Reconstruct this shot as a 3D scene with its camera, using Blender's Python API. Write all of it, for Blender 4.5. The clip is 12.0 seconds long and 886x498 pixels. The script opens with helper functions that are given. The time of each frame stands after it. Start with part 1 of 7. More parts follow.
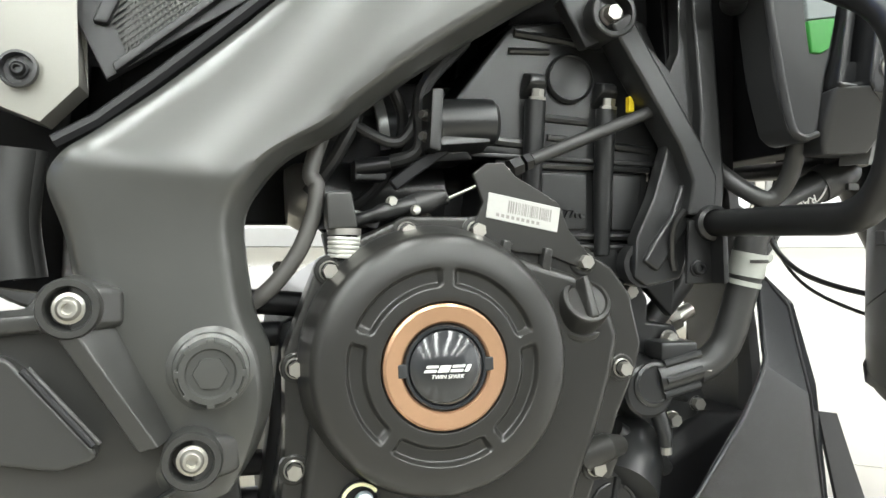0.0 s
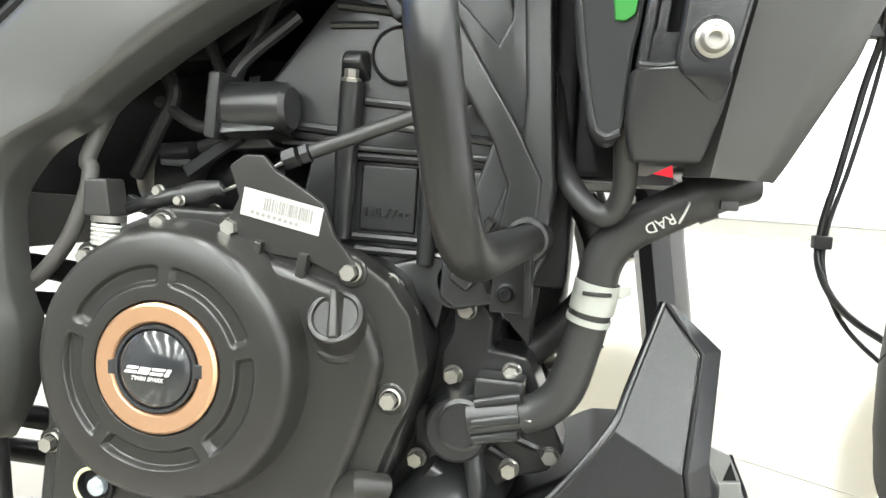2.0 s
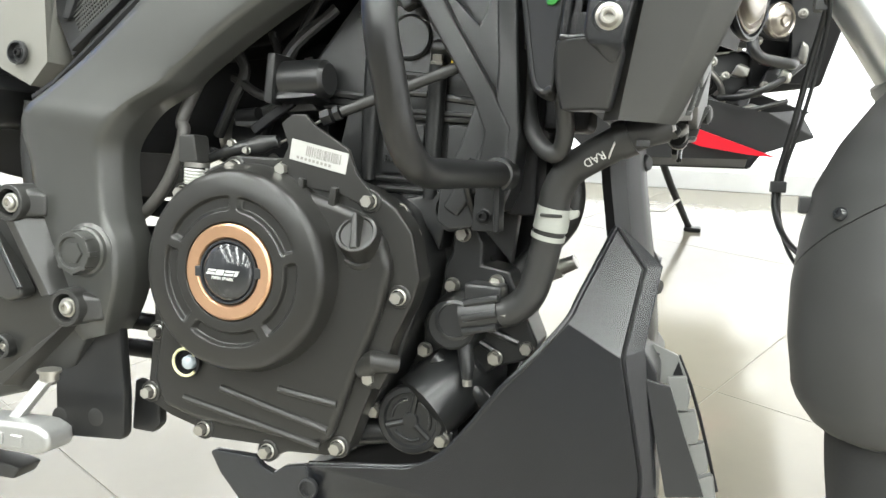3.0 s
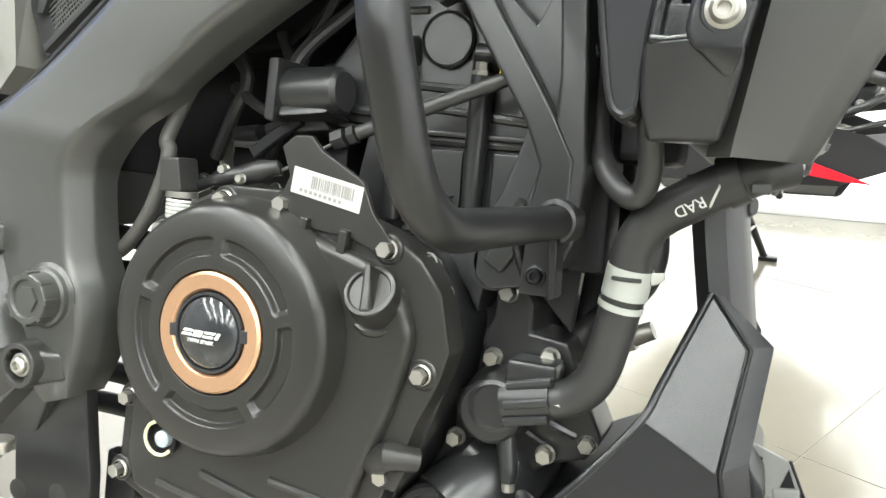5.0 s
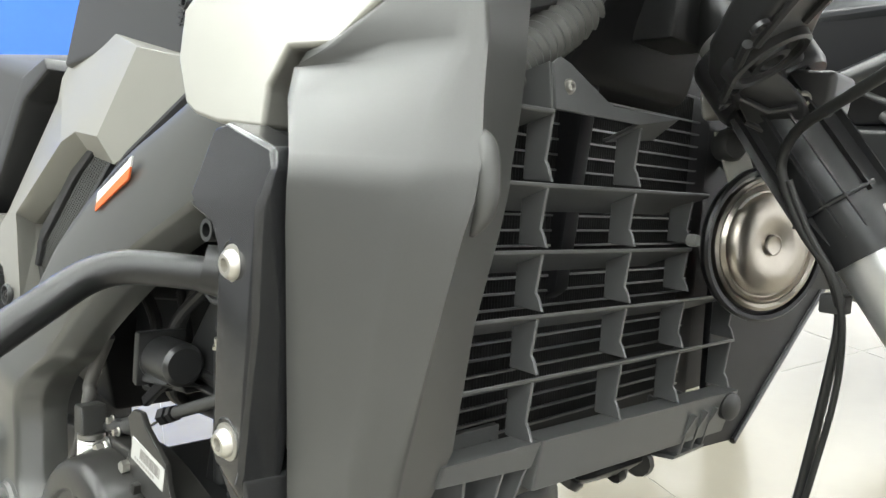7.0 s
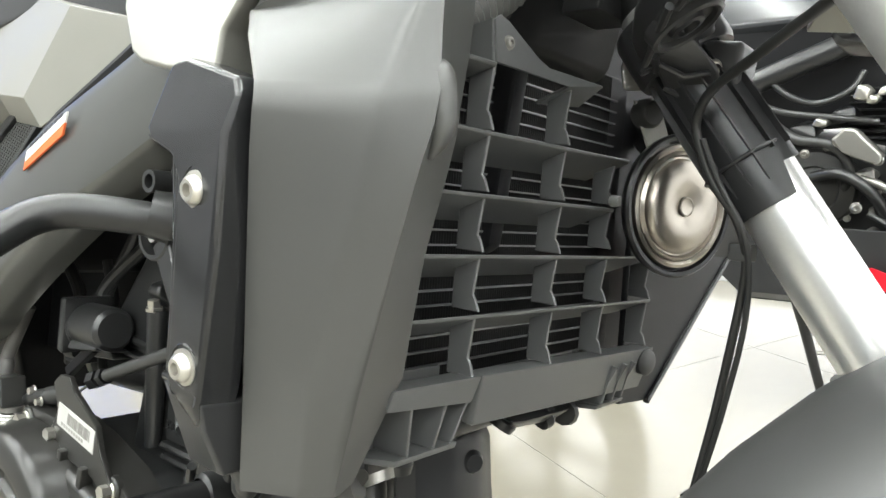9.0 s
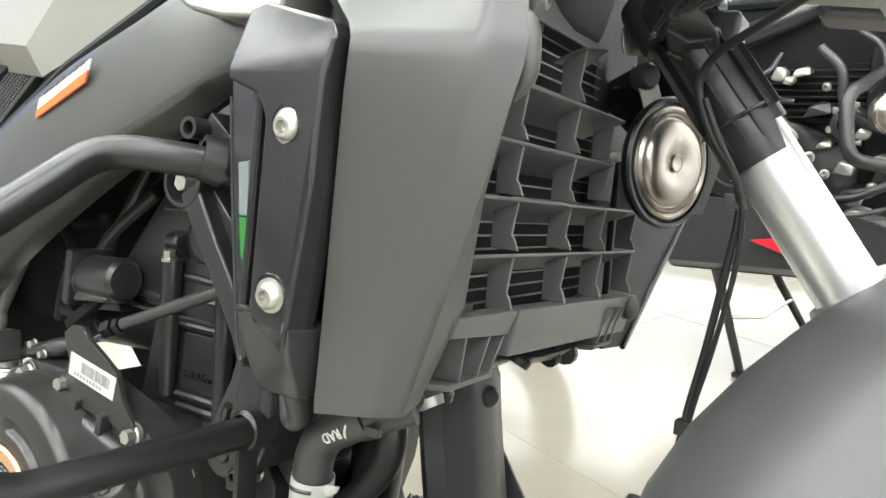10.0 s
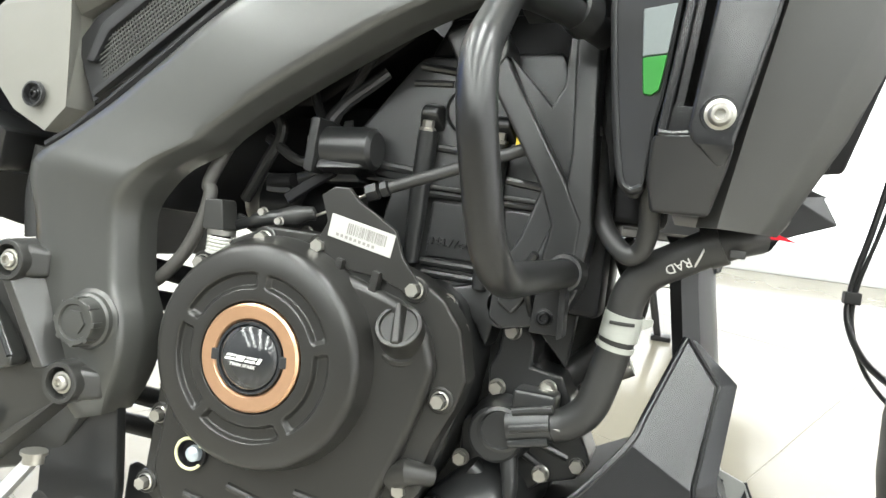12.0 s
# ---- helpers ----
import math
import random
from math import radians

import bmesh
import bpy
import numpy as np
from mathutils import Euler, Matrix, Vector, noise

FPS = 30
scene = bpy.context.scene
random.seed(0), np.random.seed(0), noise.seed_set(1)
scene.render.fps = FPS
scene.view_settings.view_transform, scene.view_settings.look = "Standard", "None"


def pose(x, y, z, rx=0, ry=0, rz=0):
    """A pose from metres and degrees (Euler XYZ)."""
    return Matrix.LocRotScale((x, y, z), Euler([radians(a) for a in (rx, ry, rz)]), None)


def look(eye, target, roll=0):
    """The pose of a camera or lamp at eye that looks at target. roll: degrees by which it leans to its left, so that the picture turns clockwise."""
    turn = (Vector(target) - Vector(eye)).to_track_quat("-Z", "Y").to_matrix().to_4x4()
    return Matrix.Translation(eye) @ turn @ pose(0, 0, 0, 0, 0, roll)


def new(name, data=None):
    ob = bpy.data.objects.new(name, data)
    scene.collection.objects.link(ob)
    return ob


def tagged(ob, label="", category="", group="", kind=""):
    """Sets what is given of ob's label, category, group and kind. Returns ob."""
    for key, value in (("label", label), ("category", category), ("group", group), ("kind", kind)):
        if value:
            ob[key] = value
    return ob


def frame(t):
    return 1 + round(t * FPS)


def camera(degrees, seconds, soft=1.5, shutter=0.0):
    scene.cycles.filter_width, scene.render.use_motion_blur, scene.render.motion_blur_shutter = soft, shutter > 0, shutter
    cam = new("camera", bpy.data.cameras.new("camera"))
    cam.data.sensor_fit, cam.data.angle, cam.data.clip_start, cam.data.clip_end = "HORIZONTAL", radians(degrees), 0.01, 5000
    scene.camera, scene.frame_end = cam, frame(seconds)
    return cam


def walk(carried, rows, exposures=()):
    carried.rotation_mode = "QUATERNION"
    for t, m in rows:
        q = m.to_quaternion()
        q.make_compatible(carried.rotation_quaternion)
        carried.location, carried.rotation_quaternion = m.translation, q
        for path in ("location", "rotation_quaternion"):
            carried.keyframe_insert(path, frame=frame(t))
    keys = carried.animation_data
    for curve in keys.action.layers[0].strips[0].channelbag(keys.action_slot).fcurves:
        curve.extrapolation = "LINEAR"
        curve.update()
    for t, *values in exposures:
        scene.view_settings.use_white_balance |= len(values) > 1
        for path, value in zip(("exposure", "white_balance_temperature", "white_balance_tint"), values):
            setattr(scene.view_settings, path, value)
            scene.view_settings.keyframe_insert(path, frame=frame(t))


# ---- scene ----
LEAN = 11.0  # degrees by which the bike leans on its side stand
BIKE = pose(0, 0.165, 0, -LEAN, 0, 0) @ pose(0, -0.165, 0)  # the bike's own axes: x ahead, y to its left, z up
cam = camera(59.23, 12.0)
# seconds, eye in the bike's axes, yaw, pitch, roll
ROWS = [
    (0, -0.1287, -0.4717, 0.4320, -15.01, 0.04, 0.02),
    (0.5, -0.0197, -0.4691, 0.4406, -8.70, -0.86, 0.98),
    (1, 0.0807, -0.5074, 0.4565, -3.86, -1.04, 1.82),
    (1.5, 0.1498, -0.4707, 0.4670, 3.33, -2.53, 2.92),
    (2, 0.2259, -0.4256, 0.4746, 10.53, -4.33, 4.00),
    (2.5, 0.2919, -0.4775, 0.4536, 14.56, -4.98, 3.61),
    (3, 0.3286, -0.5471, 0.4500, 17.56, -5.66, 3.59),
    (3.5, 0.2770, -0.5077, 0.4473, 15.84, -6.62, 4.41),
    (5.3, 0.3051, -0.4104, 0.4720, 25.43, -5.11, 4.79),
    (5.5, 0.3764, -0.4160, 0.4932, 28.79, -5.83, 4.31),
    (6, 0.5083, -0.3989, 0.5634, 36.20, -5.77, 3.96),
    (6.5, 0.5315, -0.3212, 0.6169, 41.19, -5.41, 3.84),
    (7, 0.5514, -0.2379, 0.6587, 44.32, -4.74, 3.70),
    (8.8, 0.5599, -0.2672, 0.6130, 38.49, -3.05, 4.47),
    (9, 0.5539, -0.2658, 0.6233, 37.57, -3.15, 4.45),
    (9.5, 0.5361, -0.2742, 0.6292, 34.39, -3.90, 4.79),
    (10, 0.5129, -0.3325, 0.5991, 30.50, -4.05, 4.95),
    (10.5, 0.4877, -0.3732, 0.5797, 26.69, -3.83, 5.23),
    (11, 0.4202, -0.4201, 0.5394, 22.52, -3.23, 5.95),
    (11.5, 0.3223, -0.4723, 0.4995, 18.95, -2.35, 6.86),
    (12, 0.2631, -0.4996, 0.4733, 16.99, -2.06, 7.64),
]
walk(cam, [(t, BIKE @ pose(x, y, z, 90 + pitch, 0, yaw) @ pose(0, 0, 0, 0, 0, roll)) for t, x, y, z, yaw, pitch, roll in ROWS],
     exposures=[(0.0, 0.16), (0.5, 0.42), (1.0, 0.42), (1.5, 0.53), (2.0, 0.58), (2.5, 0.46), (3.0, 0.19), (3.5, -0.13), (5.3, 0.5), (5.5, 0.52), (6.0, 0.4), (6.5, 0.24), (7.0, 0.12), (7.2, 0.1), (8.8, 0.22), (9.0, 0.26), (9.5, 0.28), (10.0, 0.34), (10.5, 0.38), (11.0, 0.4), (11.5, 0.45), (12.0, 0.33)])


# ---------------------------------------------------------------- light
world = bpy.data.worlds.new("showroom_air")
scene.world = world
world.use_nodes = True
world.node_tree.nodes["Background"].inputs[0].default_value = (0.93, 0.96, 1.0, 1)
world.node_tree.nodes["Background"].inputs[1].default_value = 0.6


def lamp(name, x, y, z, sx, sy, watts, target=None, colour=(0.955, 1.0, 0.965)):
    data = bpy.data.lights.new(name, "AREA")
    data.shape, data.size, data.size_y, data.energy, data.color = "RECTANGLE", sx, sy, watts, colour
    ob = new(name, data)
    ob.matrix_world = look((x, y, z), target or (x, y + 0.001, 0))
    return ob


# ---------------------------------------------------------------- materials
def mat(name, colour, rough=0.5, metal=0.0, grain=0.0, scale=400.0, wear=0.0, bump=0.0, coat=0.0, spread=0.1, rvar=0.025, spec=0.5, gloss=0.15):
    m = bpy.data.materials.new(name)
    m.use_nodes = True
    nt = m.node_tree
    b = nt.nodes["Principled BSDF"]
    b.inputs["Base Color"].default_value = (*colour, 1)
    b.inputs["Roughness"].default_value = rough
    b.inputs["Metallic"].default_value = metal
    b.inputs["Specular IOR Level"].default_value = spec
    b.inputs["Coat Weight"].default_value = coat
    b.inputs["Coat Roughness"].default_value = gloss
    tc = nt.nodes.new("ShaderNodeTexCoord")
    big = nt.nodes.new("ShaderNodeTexNoise")
    big.inputs["Scale"].default_value, big.inputs["Detail"].default_value = 22.0, 5.0
    nt.links.new(tc.outputs["Object"], big.inputs["Vector"])
    fine = nt.nodes.new("ShaderNodeTexNoise")
    fine.inputs["Scale"].default_value, fine.inputs["Detail"].default_value = scale, 3.0
    nt.links.new(tc.outputs["Object"], fine.inputs["Vector"])
    # colour drifts a little at two scales
    mixer = nt.nodes.new("ShaderNodeMix")
    mixer.data_type = "RGBA"
    mixer.inputs[6].default_value = (*[c * (1 - spread) for c in colour], 1)
    mixer.inputs[7].default_value = (*[min(1, c * (1 + spread) + 0.2 * wear) for c in colour], 1)
    add = nt.nodes.new("ShaderNodeMath")
    add.operation = "MULTIPLY_ADD"
    add.inputs[1].default_value = 0.45
    nt.links.new(fine.outputs[0], add.inputs[0])
    half = nt.nodes.new("ShaderNodeMath")
    half.operation = "MULTIPLY"
    half.inputs[1].default_value = 0.55
    nt.links.new(big.outputs[0], half.inputs[0])
    nt.links.new(half.outputs[0], add.inputs[2])
    nt.links.new(add.outputs[0], mixer.inputs[0])
    nt.links.new(mixer.outputs[2], b.inputs["Base Color"])
    rr = nt.nodes.new("ShaderNodeMapRange")
    rr.inputs[3].default_value, rr.inputs[4].default_value = max(0.02, rough - rvar), min(1, rough + rvar)
    nt.links.new(add.outputs[0], rr.inputs[0])
    nt.links.new(rr.outputs[0], b.inputs["Roughness"])
    if bump:
        bp = nt.nodes.new("ShaderNodeBump")
        bp.inputs["Strength"].default_value, bp.inputs["Distance"].default_value = bump, 0.0006
        nt.links.new(fine.outputs[0], bp.inputs["Height"])
        nt.links.new(bp.outputs[0], b.inputs["Normal"])
    return m


SATIN = mat("satin_black_casting", (0.0155, 0.0158, 0.016), 0.29, 0.0, scale=40, rvar=0.01, spread=0.1, spec=0.52)
COVER = mat("matt_charcoal_casting", (0.022, 0.0214, 0.0198), 0.29, 0.1, scale=1100, bump=0.05)
FRAME = mat("satin_grey_frame_paint", (0.06, 0.0605, 0.0565), 0.33, 0.35, scale=90, rvar=0.02, spread=0.08, coat=0.35, gloss=0.2)
TUBE = mat("satin_black_powder_coat", (0.009, 0.0091, 0.0093), 0.32, 0.0, scale=60, rvar=0.004)
PLASTIC = mat("grained_black_plastic", (0.021, 0.0213, 0.0222), 0.34, 0.0, scale=1800, bump=0.08)
SHROUD = mat("matt_grey_plastic", (0.053, 0.053, 0.051), 0.36, 0.15, scale=1600, bump=0.05)
PIANO = mat("glossy_black_plastic", (0.022, 0.023, 0.025), 0.17, 0.0, scale=200, coat=0.25, gloss=0.08)
RUBBER = mat("black_rubber", (0.024, 0.024, 0.0235), 0.42, 0.0, scale=700, bump=0.06)
# near-black metal; on slots, holes and backing blocks it stands for shade
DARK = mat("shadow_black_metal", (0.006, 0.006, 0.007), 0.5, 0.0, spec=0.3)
STEEL = mat("zinc_plated_steel", (0.46, 0.445, 0.405), 0.3, 0.85, scale=600, bump=0.1)
WHITE_METAL = mat("pale_zinc_spring", (0.7, 0.7, 0.66), 0.4, 0.6)
ALU = mat("brushed_silver_alloy", (0.75, 0.75, 0.74), 0.3, 0.75, scale=500, bump=0.015)
COPPER = mat("copper_anodised_ring", (0.66, 0.4, 0.245), 0.3, 0.85, scale=300)
SILVER = mat("champagne_silver_paint", (0.225, 0.219, 0.197), 0.36, 0.3, scale=1500, bump=0.03, coat=0.2)
LABEL = mat("white_paper_label", (0.37, 0.366, 0.348), 0.5)
DULL = mat("dull_zinc", (0.28, 0.27, 0.25), 0.35, 0.8, scale=600, bump=0.1)
GREYINK = mat("grey_print", (0.2, 0.19, 0.18), 0.5)
MUD = mat("grained_grey_plastic", (0.05, 0.05, 0.0495), 0.46, 0.0, scale=1800, bump=0.08)
INK = mat("black_print", (0.04, 0.04, 0.045), 0.5)
WHITE = mat("white_print", (0.58, 0.58, 0.56), 0.4)
GRILLE = mat("black_moulded_plastic", (0.074, 0.075, 0.075), 0.36, 0.0, scale=1800, bump=0.1)
CORRUGATED = mat("grey_corrugated_plastic", (0.11, 0.11, 0.105), 0.4)
BLACK = mat("black_oxide_steel", (0.02, 0.02, 0.021), 0.3, 0.6)
PAN = mat("satin_black_fairing_plastic", (0.012, 0.0125, 0.014), 0.26, 0.0, scale=20, rvar=0.01, spread=0.1)
PALE = mat("pale_grey_plastic", (0.2, 0.2, 0.193), 0.35)
BRACKET = mat("satin_grey_casting", (0.033, 0.0328, 0.031), 0.3, 0.1, scale=150, rvar=0.02)
YOKE = mat("satin_black_cast_alloy", (0.03, 0.03, 0.031), 0.34, 0.1, scale=700, bump=0.05)
PEDAL = mat("dull_silver_alloy", (0.4, 0.4, 0.39), 0.38, 0.7, scale=500, bump=0.015)
GREEN = mat("green_coolant", (0.03, 0.18, 0.033), 0.3)
MILKY = mat("milky_tank_plastic", (0.16, 0.18, 0.18), 0.35)
ORANGE = mat("orange_print", (0.6, 0.12, 0.03), 0.4)
RED = mat("red_decal", (0.5, 0.008, 0.02), 0.35)
BLUE = mat("blue_wall_panel", (0.03, 0.13, 0.55), 0.5)
BAND = mat("pale_grey_clamp_band", (0.36, 0.37, 0.34), 0.4, 0.2)
AMBER = mat("amber_brake_fluid", (0.5, 0.3, 0.08), 0.2)
TYRE = mat("tyre_rubber", (0.022, 0.022, 0.022), 0.75, scale=300, bump=0.3)
WALL = mat("white_wall_paint", (0.62, 0.62, 0.61), 0.6)
GLOSS = mat("satin_black_plate", (0.013, 0.0132, 0.014), 0.22, 0.0, scale=1500, bump=0.04)
FLOOR = mat("polished_white_tile", (0.2, 0.183, 0.146), 0.15, rvar=0.04, scale=6, spread=0.07, spec=1.0)
GROUT = mat("grey_grout", (0.175, 0.16, 0.13), 0.4)
GREYWALL = mat("grey_wall_paint", (0.22, 0.22, 0.23), 0.6)
LIGHT = 235.0
CEILING = mat("dark_ceiling_paint", (0.1, 0.1, 0.105), 0.7)
GLASS = bpy.data.materials.new("clear_window_glass")
GLASS.use_nodes = True
GLASS.node_tree.nodes["Principled BSDF"].inputs["Transmission Weight"].default_value = 1.0
GLASS.node_tree.nodes["Principled BSDF"].inputs["Roughness"].default_value = 0.0
GLASS.node_tree.nodes["Principled BSDF"].inputs["IOR"].default_value = 1.45
DAYLIGHT = bpy.data.materials.new("overcast_daylight")
DAYLIGHT.use_nodes = True
DAYLIGHT.node_tree.nodes["Principled BSDF"].inputs["Base Color"].default_value = (0.0, 0.0, 0.0, 1)
DAYLIGHT.node_tree.nodes["Principled BSDF"].inputs["Emission Color"].default_value = (0.98, 1.0, 0.99, 1)
DAYLIGHT.node_tree.nodes["Principled BSDF"].inputs["Emission Strength"].default_value = 3.2
YELLOW = mat("yellow_mark", (0.8, 0.6, 0.02), 0.4)
BRASS = mat("horn_bronzed_steel", (0.36, 0.33, 0.29), 0.3, 1.0)


# ---------------------------------------------------------------- mesh helpers
def part(name, bm, material, parent, label="", smooth=35):
    me = bpy.data.meshes.new(name)
    bmesh.ops.recalc_face_normals(bm, faces=bm.faces)
    bm.to_mesh(me)
    bm.free()
    me.materials.append(material)
    for p in me.polygons:
        p.use_smooth = True
    me.set_sharp_from_angle(angle=radians(smooth))
    ob = new(name, me)
    ob.parent = parent
    if name not in ("tile", "bar", "print_mark"):
        even = ob.modifiers.new("even_shading", "WEIGHTED_NORMAL")
        even.keep_sharp = True
    return tagged(ob, label) if label else ob


def thing(name, label, category, m=None, group="", kind=""):
    ob = new(name)
    ob.empty_display_size = 0.05
    if m is not None:
        ob.matrix_world = m
    return tagged(ob, label, category, group, kind)


def bevel(bm, w, seg=2, limit=25):
    es = [e for e in bm.edges if len(e.link_faces) == 2 and e.calc_face_angle(0) > radians(limit)]
    if es and w:
        bmesh.ops.bevel(bm, geom=es, offset=w, segments=seg, profile=0.5, affect="EDGES", clamp_overlap=True)
    return bm


def plate(pts, y0, y1, w=0.002, seg=2, bm=None):
    """An outline of (x, z) drawn out from y0 (outer) to y1 (inner)."""
    b = bmesh.new()
    face = b.faces.new([b.verts.new((x, y0, z)) for x, z in pts])
    r = bmesh.ops.extrude_face_region(b, geom=[face])
    bmesh.ops.translate(b, vec=(0, y1 - y0, 0), verts=[v for v in r["geom"] if isinstance(v, bmesh.types.BMVert)])
    bevel(b, w, seg)
    return join(bm, b)


def join(bm, b, m=None):
    if m is not None:
        bmesh.ops.transform(b, matrix=m, verts=b.verts)
    if bm is None:
        return b
    me = bpy.data.meshes.new("tmp")
    b.to_mesh(me)
    b.free()
    bm.from_mesh(me)
    bpy.data.meshes.remove(me)
    return bm


def block(a, b, w=0.002, seg=2, bm=None, m=None):
    """A box between two corners, its edges rounded."""
    k = bmesh.new()
    bmesh.ops.create_cube(k, size=1.0)
    for v in k.verts:
        v.co = [(a[i] + b[i]) / 2 + v.co[i] * (b[i] - a[i]) for i in range(3)]
    bevel(k, w, seg)
    return join(bm, k, m)


def leaned(b, f):
    for v in b.verts:
        v.co.y += f(v.co.x, v.co.z)
    return b


def hull(pts, w=0.002, seg=2, bm=None):
    k = bmesh.new()
    for p in pts:
        k.verts.new(p)
    r = bmesh.ops.convex_hull(k, input=k.verts)
    bmesh.ops.delete(k, geom=[v for v in k.verts if not v.link_faces], context="VERTS")
    bmesh.ops.dissolve_limit(k, angle_limit=radians(4), verts=k.verts, edges=k.edges)
    bevel(k, w, seg, 12)
    return join(bm, k)


def smooth_path(pts, n=8):
    pts = [Vector(p) for p in pts]
    if len(pts) < 3:
        return pts
    ext = [2 * pts[0] - pts[1], *pts, 2 * pts[-1] - pts[-2]]
    out = []
    for i in range(len(pts) - 1):
        p0, p1, p2, p3 = ext[i:i + 4]
        for k in range(n):
            t = k / n
            out.append(0.5 * ((2 * p1) + (p2 - p0) * t + (2 * p0 - 5 * p1 + 4 * p2 - p3) * t * t + (3 * p1 - p0 - 3 * p2 + p3) * t ** 3))
    return out + [pts[-1]]


def round_path(pts, r, n=7):
    """Straight runs with bends of radius about r at the inner points."""
    pts = [Vector(p) for p in pts]
    out = [pts[0]]
    for a, b, c in zip(pts, pts[1:], pts[2:]):
        u, v = (a - b), (c - b)
        d = min(r, u.length * 0.48, v.length * 0.48)
        p, q = b + u.normalized() * d, b + v.normalized() * d
        for k in range(n + 1):
            t = k / n
            out.append((1 - t) ** 2 * p + 2 * t * (1 - t) * b + t * t * q)
    return out + [pts[-1]]


def tube(path, r, seg=16, bm=None, cap=True):
    """A round tube along a path; r is a radius or one for each point."""
    b = bmesh.new()
    path = [Vector(p) for p in path]
    rings, up = [], None
    for i, p in enumerate(path):
        d = (path[min(i + 1, len(path) - 1)] - path[max(i - 1, 0)]).normalized()
        if up is None:
            up = d.orthogonal().normalized()
        up = (up - d * up.dot(d)).normalized()
        side = d.cross(up)
        rad = r[i] if isinstance(r, (list, tuple)) else r
        rings.append([b.verts.new(p + rad * (math.cos(2 * math.pi * k / seg) * up + math.sin(2 * math.pi * k / seg) * side)) for k in range(seg)])
    for a, c in zip(rings, rings[1:]):
        for k in range(seg):
            b.faces.new((a[k], a[(k + 1) % seg], c[(k + 1) % seg], c[k]))
    if cap:
        b.faces.new(rings[0][::-1])
        b.faces.new(rings[-1])
    return join(bm, b)


def lathe(profile, seg=48, bm=None, m=None):
    """Rings of (radius, depth) turned round the y axis; a radius of 0 closes."""
    b = bmesh.new()
    rings = []
    for r, y in profile:
        rings.append([b.verts.new((0, y, 0))] if r == 0 else
                     [b.verts.new((r * math.cos(2 * math.pi * k / seg), y, r * math.sin(2 * math.pi * k / seg))) for k in range(seg)])
    for a, c in zip(rings, rings[1:]):
        for k in range(seg):
            f = [a[k % len(a)], a[(k + 1) % seg % len(a)], c[(k + 1) % seg % len(c)], c[k % len(c)]]
            f = list(dict.fromkeys(f))
            if len(f) > 2:
                b.faces.new(f)
    return join(bm, b, m)


def at(x, y, z, rx=0, ry=0, rz=0):
    return pose(x, y, z, rx, ry, rz)


def arc(r, a0, a1, n=12, cx=0.0, cz=0.0):
    return [(cx + r * math.cos(radians(a0 + (a1 - a0) * k / n)), cz + r * math.sin(radians(a0 + (a1 - a0) * k / n))) for k in range(n + 1)]


def letters(name, text, size, m, material, parent, depth=0.0003, label="", shear=0.0):
    cu = bpy.data.curves.new(name, "FONT")
    cu.body, cu.size, cu.extrude, cu.align_x, cu.align_y, cu.shear = text, size, depth, "CENTER", "CENTER", shear
    tmp = bpy.data.objects.new("tmp", cu)
    me = bpy.data.meshes.new_from_object(tmp)
    bpy.data.objects.remove(tmp)
    me.materials.clear()
    me.materials.append(material)
    me.transform(m)
    me.name = name
    ob = new(name, me)
    ob.parent = parent
    return tagged(ob, label) if label else ob


# faces the camera's side: text laid in the x-z plane
SIDE = pose(0, 0, 0, 90, 0, 0)


def head_mesh(r, h, name):
    """A flanged hexagon bolt head on the y axis, its crown towards -y."""
    bm = lathe([(0, 0), (r, 0), (r, -0.0012), (r * 0.86, -0.0022)], 20)
    hexa = bmesh.new()
    ring = [(r * 0.74 * math.cos(radians(60 * k + 17)), r * 0.74 * math.sin(radians(60 * k + 17))) for k in range(6)]
    lo = [hexa.verts.new((x, -0.0015, z)) for x, z in ring]
    hi = [hexa.verts.new((x, -h, z)) for x, z in ring]
    for k in range(6):
        hexa.faces.new((lo[k], lo[(k + 1) % 6], hi[(k + 1) % 6], hi[k]))
    hexa.faces.new(hi)
    bevel(hexa, 0.0006, 1)
    join(bm, hexa)
    bmesh.ops.recalc_face_normals(bm, faces=bm.faces)
    me = bpy.data.meshes.new(name)
    bm.to_mesh(me)
    bm.free()
    me.materials.append(STEEL)
    for p in me.polygons:
        p.use_smooth = True
    me.set_sharp_from_angle(angle=radians(35))
    return me


def socket_mesh(r, h, name, material):
    """A domed button head with a hexagon socket."""
    bm = lathe([(0, 0), (r, 0), (r, -0.0014), (r * 0.78, -0.0018), (r * 0.74, -h * 0.7), (r * 0.55, -h), (r * 0.36, -h), (r * 0.3, -h * 0.45), (0, -h * 0.42)], 28)
    bmesh.ops.recalc_face_normals(bm, faces=bm.faces)
    me = bpy.data.meshes.new(name)
    bm.to_mesh(me)
    bm.free()
    me.materials.append(material)
    for p in me.polygons:
        p.use_smooth = True
    me.set_sharp_from_angle(angle=radians(35))
    return me


HEX = head_mesh(0.0064, 0.0078, "flanged_bolt")
BUTTON = socket_mesh(0.0085, 0.0058, "button_bolt", STEEL)
BLACK_BUTTON = socket_mesh(0.0085, 0.0058, "black_button_bolt", BLACK)
DARK_BUTTON = socket_mesh(0.0085, 0.0058, "dark_button_bolt", DULL)


